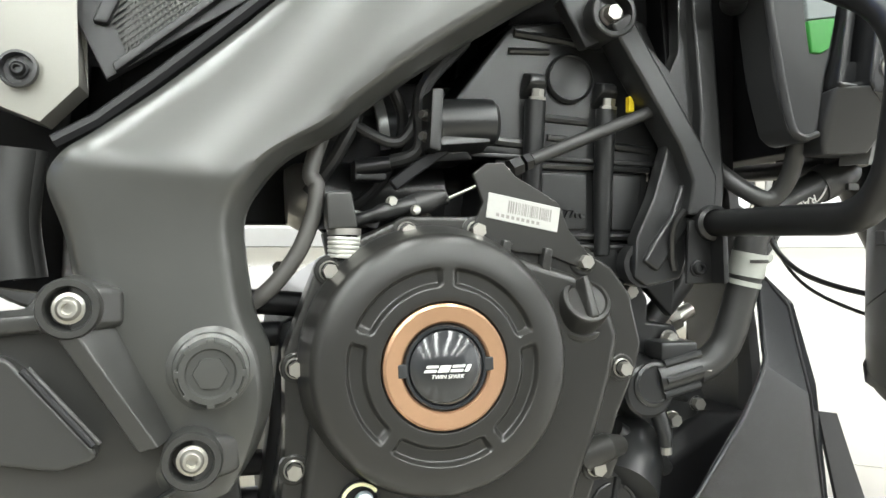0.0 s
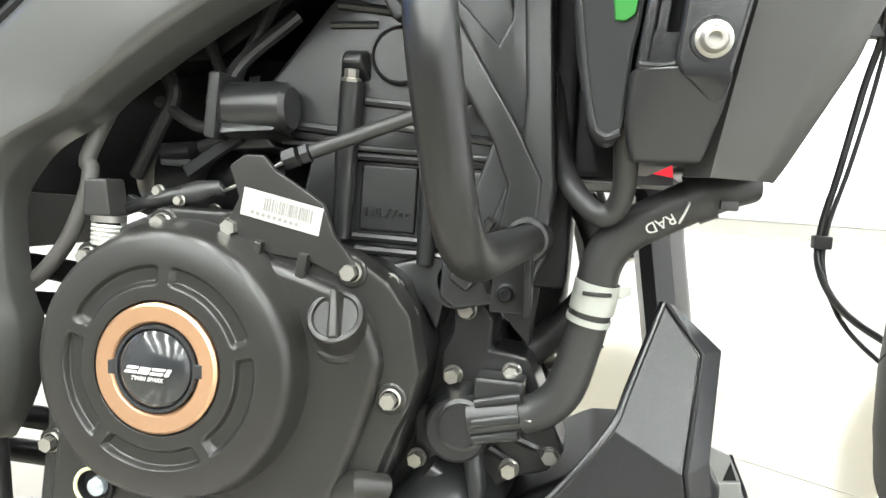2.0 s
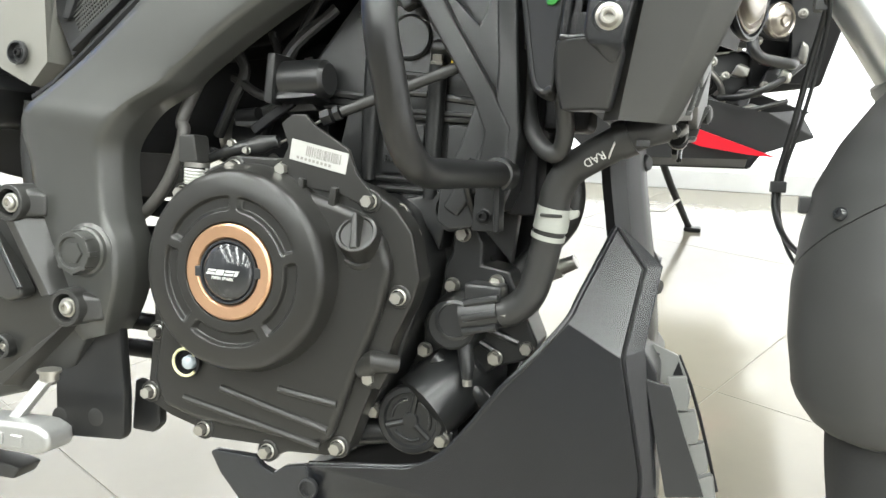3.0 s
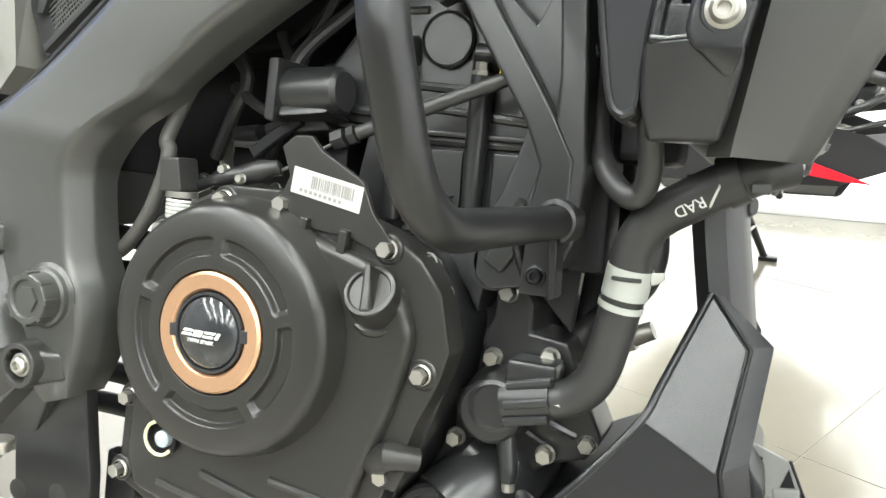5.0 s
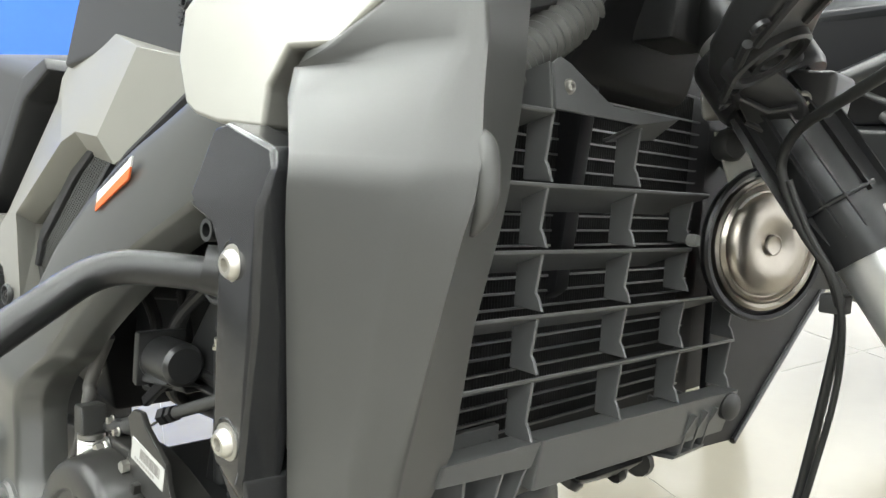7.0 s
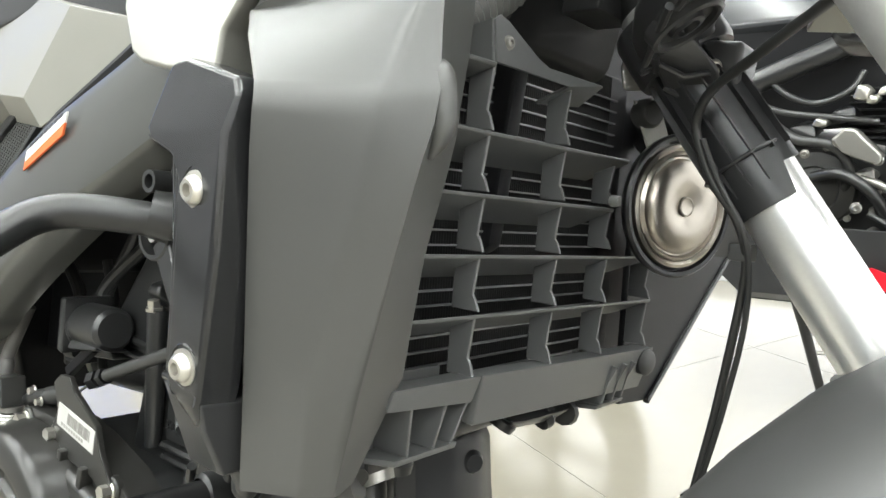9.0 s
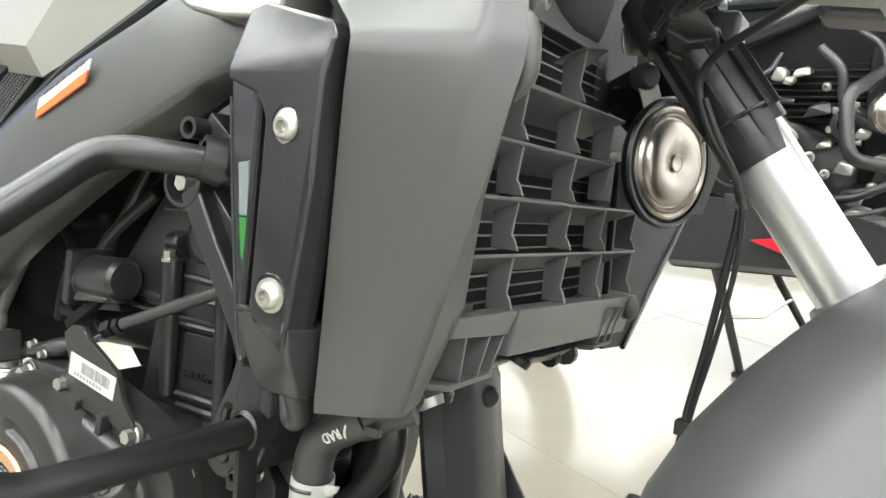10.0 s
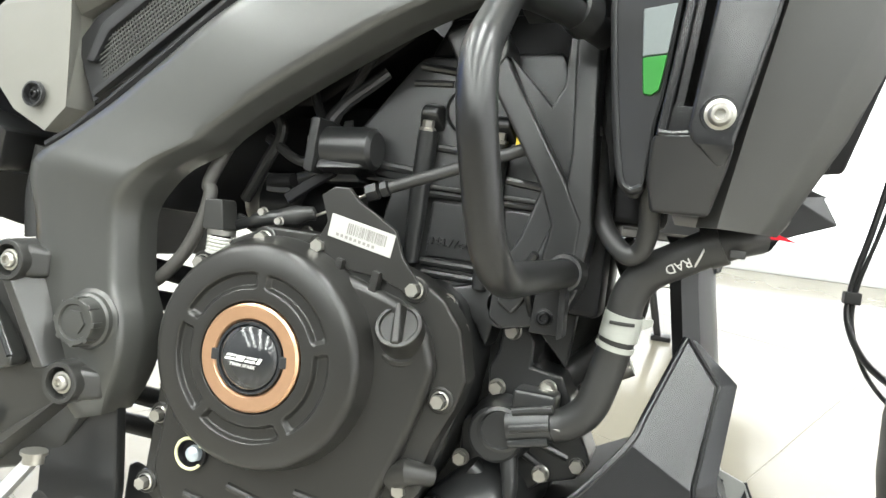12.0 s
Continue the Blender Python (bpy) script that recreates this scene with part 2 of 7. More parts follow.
def bolt(me, x, y, z, parent, rx=0, ry=0, rz=0, s=1.0, label=""):
    ob = new("bolt", me)
    ob.parent = parent
    ob.matrix_basis = pose(x, y, z, rx, ry, rz) @ Matrix.Scale(s, 4)
    return tagged(ob, label) if label else ob


# ---------------------------------------------------------------- the showroom
floor_ob = part("floor", block((-4, -14, -0.1), (5, 2.6, -0.0007), 0), GROUT, None)
tagged(floor_ob, "polished off-white tiled showroom floor with thin joints", "floor", kind="structure")
TILE = Matrix.Translation((0.389, 0.795, 0)) @ Matrix.Rotation(radians(-24), 4, "Z")
for ix in range(-9, 16):
    for iy in range(-20, 8):
        mid = TILE @ Vector((ix * 0.8 + 0.4, iy * 0.8 + 0.4, 0))
        if not (-4.6 < mid.x < 5.6 and -14.6 < mid.y < 3.1):
            continue
        b = block((ix * 0.8 + 0.0009, iy * 0.8 + 0.0009, -0.02), (ix * 0.8 + 0.7991, iy * 0.8 + 0.7991, 0), 0.0003, 1, m=TILE)
        for co, no in (((-3.995, 0, 0), (-1, 0, 0)), ((4.995, 0, 0), (1, 0, 0)), ((0, 2.48, 0), (0, 1, 0)), ((0, -13.995, 0), (0, -1, 0))):
            cut = bmesh.ops.bisect_plane(b, geom=b.verts[:] + b.edges[:] + b.faces[:], plane_co=co, plane_no=no, clear_outer=True)
        if len(b.faces) > 3:
            part("tile", b, FLOOR, floor_ob)
        else:
            b.free()
# the shop front: a low sill, a lintel and tall panes with bright daylight beyond
front = tagged(part("wall_north", block((-4.2, 2.5, 0), (5.2, 2.7, 0.05), 0.002), WALL, None), "white painted sill wall under the shop window", "wall", kind="structure")
part("lintel", block((-4.2, 2.5, 2.95), (5.2, 2.7, 3.2), 0.002), WALL, front)
part("pier", block((-4.2, 2.5, 0.05), (-3.6, 2.7, 2.95), 0.002), WALL, front)
part("pier", block((4.6, 2.5, 0.05), (5.2, 2.7, 2.95), 0.002), WALL, front)
glazing = tagged(part("window_1", block((-3.6, 2.57, 0.05), (4.6, 2.63, 0.08), 0.002), ALU, None), "tall glazed shop window with bright daylight beyond", "window", kind="structure")
for x in (-3.6, -0.86, 1.88):
    pane = part("pane", block((x, 2.594, 0.08), (x + 2.74, 2.602, 2.95), 0), GLASS, glazing)
    pane.visible_shadow = False
tagged(part("backdrop", block((-6, 4.0, -0.5), (7, 4.05, 5.5), 0), DAYLIGHT, None), "plain bright overcast daylight outside the window", "backdrop", kind="structure")
tagged(part("wall_south", block((-4.2, -14.2, 0), (5.2, -14, 3.2), 0), GREYWALL, None), "grey painted showroom wall", "wall", kind="structure")
tagged(part("wall_west", block((-4.2, -14, 0), (-4, 2.5, 3.2), 0), GREYWALL, None), "grey painted showroom wall", "wall", kind="structure")
# assumed east shop window, never in view, added to light forward-facing parts
east = tagged(part("wall_east", block((5, -14, 0), (5.2, 2.5, 0.05), 0.002), WALL, None), "white painted low sill under an assumed, unseen shop window", "wall", kind="structure")
part("lintel", block((5, -14, 2.95), (5.2, 2.5, 3.2), 0.002), WALL, east)
part("pier", block((5, -14, 0.05), (5.2, -6, 2.95), 0.002), GREYWALL, east)
part("pier", block((5, 2.2, 0.05), (5.2, 2.5, 2.95), 0.002), WALL, east)
glazing_e = tagged(part("assumed_window_2", block((5.07, -6, 0.05), (5.13, 2.2, 0.08), 0.002), ALU, None), "tall glazed shop window with bright daylight beyond", "window", kind="structure")
for y in (-6.0, -3.27, -0.54):
    pane = part("pane", block((5.094, y, 0.08), (5.102, y + 2.73, 2.95), 0), GLASS, glazing_e)
    pane.visible_shadow = False
tagged(part("backdrop", block((6.5, -9, -0.5), (6.55, 3.9, 5.5), 0), DAYLIGHT, None), "plain bright overcast daylight outside the window", "backdrop", kind="structure")
tagged(part("ceiling", block((-4.2, -14.2, 3.2), (5.2, 2.7, 3.3), 0), CEILING, None), "dark grey showroom ceiling", "ceiling", kind="structure")
tagged(part("baseboard", block((-4, 2.485, 0), (5, 2.498, 0.07), 0.002), WALL, None), "pale baseboard under the shop window", "baseboard", kind="structure")
tagged(part("wall_board", block((-3.995, 0.2, 0.86), (-3.97, 2.3, 2.5), 0.004), BLUE, None), "plain blue board on the grey wall", "wall panel", kind="structure")
DIFFUSER = mat("white_diffuser", (0.75, 0.75, 0.74), 0.5)
for x in (-3.1, -1.7, -0.3, 1.1, 2.5, 3.9):
    strip = thing("ceiling_light", "long white ceiling strip light, switched on", "ceiling light", Matrix.Translation((x, -2.6, 3.2)), "ceiling strip lights")
    part("light_frame", block((-0.14, -4.7, -0.03), (0.14, 4.7, 0), 0.004), ALU, strip)
    part("diffuser", block((-0.11, -4.65, -0.036), (0.11, 4.65, -0.03), 0), DIFFUSER, strip, "white diffuser")
    lamp("strip_light", x, -2.6, 3.155, 0.2, 9.2, LIGHT)

# ---------------------------------------------------------------- the motorcycle
bike = thing("motorcycle", "black and silver naked motorcycle leaning on its side stand", "motorcycle", BIKE)

def ridge(pts, y, w, h, parent, name="rib", material=None, label=""):
    """A low raised rib of width w and height h along (x, z) points on the face y."""
    b = tube([(x, y, z) for x, z in pts], w / 2, 8)
    for v in b.verts:
        v.co.y = y + (v.co.y - y) * (2 * h / w)
    return part(name, b, material or COVER, parent, label)


def loft(sections, closed=False, cap=False, bm=None):
    """Quads between rows of points."""
    b = bmesh.new()
    rows = [[b.verts.new(p) for p in s] for s in sections]
    n = len(rows[0])
    for a, c in zip(rows, rows[1:]):
        for k in range(n if closed else n - 1):
            b.faces.new((a[k], a[(k + 1) % n], c[(k + 1) % n], c[k]))
    if cap:
        b.faces.new(rows[0][::-1])
        b.faces.new(rows[-1])
    return join(bm, b)


def thicken(b, t):
    """Give an open skin a thickness t, inwards along its points' mean normals."""
    bmesh.ops.recalc_face_normals(b, faces=b.faces)
    b.normal_update()
    old_f, old_v = b.faces[:], b.verts[:]
    rim = [(e.verts[0], e.verts[1]) for e in b.edges if len(e.link_faces) == 1]
    twin = {}
    for v in old_v:
        n = Vector()
        for f in v.link_faces:
            n += f.normal
        twin[v] = b.verts.new(v.co - t * (n.normalized() if n.length > 1e-6 else Vector((0, 0, 1))))
    for f in old_f:
        b.faces.new([twin[v] for v in reversed(f.verts)])
    for p, q in rim:
        b.faces.new((p, q, twin[q], twin[p]))
    bmesh.ops.recalc_face_normals(b, faces=b.faces)
    return b


def shell(faces, pts, thick, w=0.0015):
    """A skin of flat facets with a thickness, its edges softened."""
    b = bmesh.new()
    vs = [b.verts.new(p) for p in pts]
    for f in faces:
        b.faces.new([vs[i] for i in f])
    for v in [v for v in b.verts if not v.link_faces]:
        b.verts.remove(v)
    thicken(b, thick)
    bevel(b, w, 2, 10)
    return b


def front_sheet(faces, pts, depth, w=0.0015):
    """Flat facets facing -y, drawn back by a depth along y, their edges softened."""
    b = bmesh.new()
    vs = [b.verts.new(p) for p in pts]
    fs = [b.faces.new([vs[i] for i in f]) for f in faces]
    r = bmesh.ops.extrude_face_region(b, geom=fs, use_keep_orig=True)
    bmesh.ops.translate(b, vec=(0, depth, 0), verts=[v for v in r["geom"] if isinstance(v, bmesh.types.BMVert)])
    for v in [v for v in b.verts if not v.link_faces]:
        b.verts.remove(v)
    bmesh.ops.recalc_face_normals(b, faces=b.faces)
    bevel(b, w, 2, 10)
    return b


def bar(path, width, y0, y1, w=0.0025, seg=3):
    """A flat bar along (x, z) points, from the face y0 back to y1, its edges rounded; width: one or one for each point."""
    secs2 = []
    path = [Vector(p) for p in path]
    for i, p in enumerate(path):
        d = (path[min(i + 1, len(path) - 1)] - path[max(i - 1, 0)]).normalized()
        h = (width[i] if isinstance(width, (list, tuple)) else width) / 2
        n = Vector((-d.y, d.x)) * h
        secs2.append([(p.x + n.x, y0, p.y + n.y), (p.x - n.x, y0, p.y - n.y), (p.x - n.x, y1, p.y - n.y), (p.x + n.x, y1, p.y + n.y)])
    b = loft(secs2, closed=True, cap=True)
    bmesh.ops.recalc_face_normals(b, faces=b.faces)
    return bevel(b, w, seg, 40)


def lie(a, b):
    """A pose at a whose y axis points to b."""
    return Matrix.Translation(a) @ (Vector(b) - Vector(a)).to_track_quat("Y", "Z").to_matrix().to_4x4()


# ---- engine: crankcase, clutch cover and all that is bolted to it
case = part("crankcase", plate([(-0.11, 0.25), (-0.05, 0.232), (0.08, 0.235), (0.1, 0.262), (0.118, 0.3), (0.132, 0.345), (0.136, 0.38), (0.12, 0.42), (0.1, 0.43), (-0.04, 0.43), (-0.085, 0.4)], 0.024, 0.3, 0.006), SATIN, bike, "black cast engine crankcase")
part("case_front", plate([(0.08, 0.24), (0.15, 0.27), (0.195, 0.3), (0.192, 0.335), (0.165, 0.4), (0.1, 0.43), (0.09, 0.3)], 0.075, 0.2, 0.006), SATIN, case)
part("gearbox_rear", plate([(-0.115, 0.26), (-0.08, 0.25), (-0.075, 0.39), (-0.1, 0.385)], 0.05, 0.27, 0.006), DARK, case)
cover = part("clutch_cover", plate([(-0.1, 0.309), (-0.1045, 0.245), (-0.098, 0.236), (-0.08, 0.228), (-0.054, 0.222), (-0.046, 0.2145), (0.007, 0.217), (0.016, 0.2055), (0.031, 0.215), (0.068, 0.218), (0.084, 0.2215), (0.089, 0.235), (0.098, 0.262), (0.104, 0.278), (0.111, 0.288), (0.12, 0.32), (0.133, 0.349), (0.138, 0.368), (0.13, 0.402), (0.116, 0.42), (0.095, 0.433), (0.052, 0.447), (0.025, 0.453), (-0.024, 0.453), (-0.052, 0.44), (-0.079, 0.425), (-0.1, 0.37)], 0.003, 0.03, 0.003), COVER, bike, "matt black cast clutch cover with ribbed face")
CX, CZ = -0.008, 0.3626
# the cover's raised field, and the sloped shoulder down to it
part("raised_field", plate([(-0.085, 0.325), (-0.092, 0.262), (-0.083, 0.24), (-0.05, 0.232), (0.06, 0.228), (0.074, 0.235), (0.08, 0.255), (0.09, 0.285), (0.1, 0.31), (0.112, 0.35), (0.117, 0.375), (0.108, 0.4), (0.085, 0.416), (0.03, 0.432), (-0.04, 0.43), (-0.08, 0.39)], -0.0065, 0.01, 0.006, 3), COVER, cover)
def dome_point(r, y, a):
    """A point of the clutch housing's face, sunk where one of its five rounded pockets lies."""
    off = min(abs((a - 88 - 72 * k + 180) % 360 - 180) for k in range(5))
    along, across = r * radians(off) - 0.0032, min(r - 0.0470, 0.0596 - r)
    qx, qy = max(0.0035 - along, 0.0), max(0.0035 - across, 0.0)
    s = min(1.0, max(0.0, (0.0035 - math.hypot(qx, qy)) / 0.0028))
    return (CX + r * math.cos(radians(a)), y + 0.0042 * s * s * (3 - 2 * s), CZ + r * math.sin(radians(a)))


DOME = [(0.002, -0.022), (0.0385, -0.022), (0.0388, -0.0276), (0.0395, -0.0282), (0.043, -0.0282), *[(0.0464 + 0.0007 * k, -0.0281) for k in range(20)], (0.0625, -0.028), (0.066, -0.0277), (0.073, -0.0267), (0.076, -0.0253), (0.0782, -0.0229), (0.0795, -0.0195), (0.0812, -0.011), (0.084, -0.004), (0.0845, 0.002)]
part("clutch_dome", loft([[dome_point(r, y, 1.5 * k) for k in range(241)] for r, y in DOME]), COVER, cover, "round raised clutch housing with five sunken pockets", 50)
ringm = lathe([(0.0376, -0.022), (0.0376, -0.0285), (0.036, -0.0302), (0.0275, -0.0296), (0.0262, -0.028), (0.0258, -0.022)], 96, m=at(CX, 0, CZ))
part("trim_ring", ringm, COPPER, cover, "copper coloured metal trim ring")
for a in (3, 183):
    part("ring_key", block((-0.003, -0.0301, -0.0042), (0.0028, -0.022, 0.0042), 0.001, m=at(CX + 0.0265 * math.cos(radians(a)), 0, CZ + 0.0265 * math.sin(radians(a)), 0, -a, 0)), PLASTIC, cover)
part("badge_bezel", lathe([(0.0255, -0.022), (0.0255, -0.0285), (0.0248, -0.0298), (0.0232, -0.0298), (0.0226, -0.028), (0.0215, -0.0275)], 72, m=at(CX, 0, CZ)), PIANO, cover)
part("badge", lathe([(0.0228, -0.022), (0.0225, -0.0282), (0.0215, -0.0302), (0.0175, -0.0327), (0.011, -0.0345), (0.005, -0.0353), (0, -0.0355)], 72, m=at(CX, 0, CZ)), PIANO, cover, "glossy black domed badge")
# the maker's mark, as plain slanted strokes, and the two words below it
for k, (x0, x1, holes) in enumerate([(-0.0155, -0.0085, 1), (-0.0075, -0.001, 0), (0.0, 0.0075, 2), (0.0088, 0.0112, 0)]):
    b = bmesh.new()
    for za, zb in (((0.0012, 0.0028), (0.0038, 0.0052)) if holes else ((0.0012, 0.0052),)):
        join(b, plate([(CX + x0 + za * 0.5, CZ - 0.003 + za), (CX + x1 + za * 0.5, CZ - 0.003 + za), (CX + x1 + zb * 0.5, CZ - 0.003 + zb), (CX + x0 + zb * 0.5, CZ - 0.003 + zb)], -0.0357, -0.0346, 0))
    part("mark_stroke", b, WHITE, cover, "white slanted logo stroke")
letters("badge_words", "TWIN SPARK", 0.0034, at(CX - 0.001, -0.0355, CZ - 0.0045) @ SIDE, WHITE, cover, 0.0004, "small white words on the badge", 0.3)
for x, z in [(-0.025, 0.443), (0.02, 0.444), (0.094, 0.424), (-0.093, 0.361), (-0.094, 0.300), (-0.1, 0.247), (0.122, 0.353), (0.103, 0.288), (-0.046, 0.223), (0.0155, 0.214), (0.078, 0.228), (-0.073, 0.419)]:
    part("bolt_boss", lathe([(0.0095, 0.006), (0.0092, 0.002), (0.0082, 0.0012), (0, 0.0012)], 24, m=at(x, 0, z)), COVER, cover)
    bolt(HEX, x, 0.0015, z, cover, ry=(x * 7919) % 60)
for x, z in [(0.1124, 0.418), (0.1251, 0.4), (0.132, 0.367)]:
    bolt(HEX, x, 0.022, z, cover, s=0.85)
# cast ribs at the foot of the cover, the slanted boss and the drain boss
for x0, z0, x1, z1 in [(-0.025, 0.263, 0.072, 0.243), (0.028, 0.27, 0.079, 0.265), (-0.06, 0.25, 0.066, 0.229)]:
    ridge([(x0, z0), (x1, z1)], -0.0065, 0.0065, 0.0026, cover)
part("slanted_boss", tube([(0.098, 0.004, 0.295), (0.108, -0.006, 0.303), (0.122, 0.006, 0.3)], [0.011, 0.009, 0.007], 16), COVER, cover)
part("casting_step", plate([(0.0945, 0.287), (0.109, 0.307), (0.122, 0.3), (0.112, 0.278)], -0.003, 0.02, 0.004), COVER, cover)
FILL = at(0.0905, 0.004, 0.3895, -34, 0, 0)
filler = part("oil_filler_cap", lathe([(0.017, 0.006), (0.0168, -0.018), (0.0158, -0.0195), (0.0135, -0.02), (0.0125, -0.0185), (0, -0.0185)], 40, m=FILL), COVER, cover, "black plastic oil filler cap")
part("filler_neck", lathe([(0.0225, 0.012), (0.0205, -0.001), (0.019, -0.0025), (0.017, -0.0025)], 40, m=FILL), COVER, cover)
part("grip", hull([(-0.004, -0.0175, 0.0145), (0.004, -0.0175, 0.0145), (-0.0045, -0.0175, -0.0145), (0.0045, -0.0175, -0.0145), (-0.0016, -0.029, 0.012), (0.0016, -0.029, 0.012), (-0.0022, -0.0215, -0.0135), (0.0022, -0.0215, -0.0135)], 0.0008), COVER, filler).matrix_basis = FILL @ pose(0, 0, 0, 0, -8, 0)
sight = part("sight_glass", lathe([(0.0125, -0.004), (0.0125, -0.0078), (0.0108, -0.0085), (0.0095, -0.006), (0.009, -0.0045), (0, -0.0045)], 32, m=at(-0.056, -0.003, 0.2815)), DARK, cover, "round oil sight glass with a pale plastic seal")
part("seal", tube([(-0.056 + 0.0112 * math.cos(radians(a)), -0.0125, 0.2815 + 0.0112 * math.sin(radians(a))) for a in range(35, 330, 12)], 0.0012, 8), mat("pale_yellow_seal", (0.62, 0.6, 0.36), 0.4), sight)
part("lens", lathe([(0.0062, -0.006), (0.0055, -0.0098), (0.003, -0.0112), (0, -0.0115)], 24, m=at(-0.0535, -0.003, 0.2815)), mat("clear_lens", (0.45, 0.5, 0.55), 0.08, 0.4), sight)

# clutch cable holder with its bar-code label
holder = part("cable_holder", plate([(0.017, 0.48), (0.026, 0.487), (0.038, 0.4875), (0.046, 0.479), (0.058, 0.4725), (0.076, 0.462), (0.083, 0.445), (0.098, 0.428), (0.093, 0.419), (0.07, 0.428), (0.045, 0.4305), (0.02, 0.44), (0.017, 0.447), (0.024, 0.462)], -0.001, 0.0035, 0.0012), COVER, bike, "black steel clutch cable holder")
label = part("barcode_label", plate([(0.0275, 0.4685), (0.0765, 0.459), (0.0742, 0.443), (0.0255, 0.4525)], -0.0016, -0.0008, 0.0003, 1), LABEL, holder, "white paper bar-code label")
random.seed(5)
ex, ez = Vector((0.049, -0.0095)), Vector((0.002, 0.016))
o = Vector((0.0255, 0.4525))


def on_label(u, v):
    p = o + u * ex + v * ez
    return (p.x, p.y)


u = 0.28
while u < 0.87:
    w = random.choice((0.008, 0.012, 0.018))
    part("bar", plate([on_label(u, 0.36), on_label(u + w, 0.36), on_label(u + w, 0.84), on_label(u, 0.84)], -0.00185, -0.0015, 0), GREYINK, label)
    u += w + random.choice((0.008, 0.013, 0.02))
for k in range(9):
    part("print_mark", plate([on_label(0.13 + k * 0.07, 0.13), on_label(0.17 + k * 0.07, 0.13), on_label(0.17 + k * 0.07, 0.26), on_label(0.13 + k * 0.07, 0.26)], -0.00185, -0.0015, 0), GREYINK, label)
for x, z in ((0.036, 0.4385), (0.064, 0.4335)):
    part("gusset", plate([(x, z), (x + 0.006, z - 0.001), (x + 0.004, z - 0.016), (x - 0.002, z - 0.014)], -0.006, 0.004, 0.0015), COVER, holder)
cable = part("clutch_cable", tube([(0.062, 0.013, 0.4915), (0.148, 0.019, 0.5265), (0.2, 0.03, 0.548)], 0.0044, 16), RUBBER, bike, "black sheathed clutch cable")
part("adjuster_nut", lathe([(0, -0.004), (0.0065, -0.004), (0.0065, 0.004), (0, 0.004)], 6, m=lie((0.05, 0.0115, 0.4865), (0.062, 0.013, 0.4915))), BLACK, cable, "dark adjuster nut")
part("adjuster_nut", lathe([(0, -0.0025), (0.006, -0.0025), (0.006, 0.0025), (0, 0.0025)], 6, m=lie((0.0585, 0.0125, 0.49), (0.07, 0.0135, 0.495))), BLACK, cable)
part("ferrule", tube([(0.064, 0.0132, 0.4923), (0.085, 0.0145, 0.501)], 0.0036, 14), mat("dull_ferrule", (0.3, 0.28, 0.25), 0.4, 0.7), cable)
part("inner_wire", tube(smooth_path([(0.048, 0.012, 0.4855), (0.0, 0.02, 0.463), (-0.045, 0.02, 0.452)]), 0.0011, 8), STEEL, cable)
lever = part("clutch_lever", block((-0.011, -0.003, -0.004), (0.011, 0.003, 0.004), 0.0015, m=at(-0.05, 0.02, 0.4515, 0, 18, 0)), SATIN, bike)
part("clevis", tube(smooth_path([(-0.07, 0.02, 0.445), (-0.04, 0.012, 0.455), (-0.015, 0.014, 0.4615), (0.005, 0.018, 0.465)]), [0.004] * 8 + [0.0055] * 8 + [0.004] * 9, 12), SATIN, lever)
part("rubber_boot", tube([(-0.022, 0.015, 0.4595), (-0.008, 0.0155, 0.463), (0.004, 0.0175, 0.467)], [0.0065, 0.0075, 0.004], 14), RUBBER, lever)
bolt(HEX, -0.033, 0.01, 0.462, lever, s=0.6)
bolt(HEX, -0.018, 0.008, 0.457, lever, s=0.55)
# release shaft with return spring and sensor
shaft = part("release_shaft", lathe([(0, -0.012), (0.009, -0.012), (0.0095, 0.004), (0.012, 0.006), (0.012, 0.014), (0, 0.014)], 28, m=lie((-0.0655, 0.012, 0.432), (-0.0605, 0.012, 0.412))), COVER, bike)
part("return_spring", tube([(-0.0635 + 0.0092 * math.cos(k * 0.45), 0.006 + 0.0092 * math.sin(k * 0.45), 0.4405 - k * 0.00019) for k in range(72)], 0.00135, 6), WHITE_METAL, shaft, "pale zinc coil spring")
part("spring_collar", lathe([(0, -0.002), (0.0105, -0.002), (0.0105, 0.002), (0, 0.002)], 28, m=at(-0.0635, 0.006, 0.4428, 90, 0, 0)), DULL, shaft)
part("lever_arm", plate([(-0.0755, 0.4665), (-0.06, 0.4675), (-0.056, 0.445), (-0.0745, 0.444)], -0.004, 0.016, 0.002), BRACKET, shaft)

# water pump and its hoses
pump = part("water_pump", plate([(0.147, 0.41), (0.162, 0.411), (0.172, 0.395), (0.172, 0.378), (0.195, 0.375), (0.204, 0.355), (0.222, 0.318), (0.213, 0.304), (0.19, 0.297), (0.172, 0.281), (0.15, 0.287), (0.128, 0.296), (0.125, 0.33), (0.143, 0.35), (0.14, 0.372), (0.146, 0.385)], 0.054, 0.1, 0.003), SATIN, bike, "black cast water pump housing")
part("pump_bowl", lathe([(0.0245, 0.0), (0.0235, -0.009), (0.0215, -0.014), (0.0205, -0.02), (0.0195, -0.029), (0.0175, -0.0305), (0, -0.0305)], 48, m=at(0.1575, 0.056, 0.3315)), SATIN, pump)
part("pump_spout", tube([(0.166, 0.034, 0.339), (0.196, 0.03, 0.3465)], [0.0135, 0.0125], 20), SATIN, pump)
for dz in (-0.011, 0.0, 0.011):
    part("spout_rib", tube([(0.168, 0.0212 + abs(dz) * 0.3, 0.339 + dz), (0.195, 0.0182 + abs(dz) * 0.3, 0.3465 + dz)], 0.003, 10), SATIN, pump)
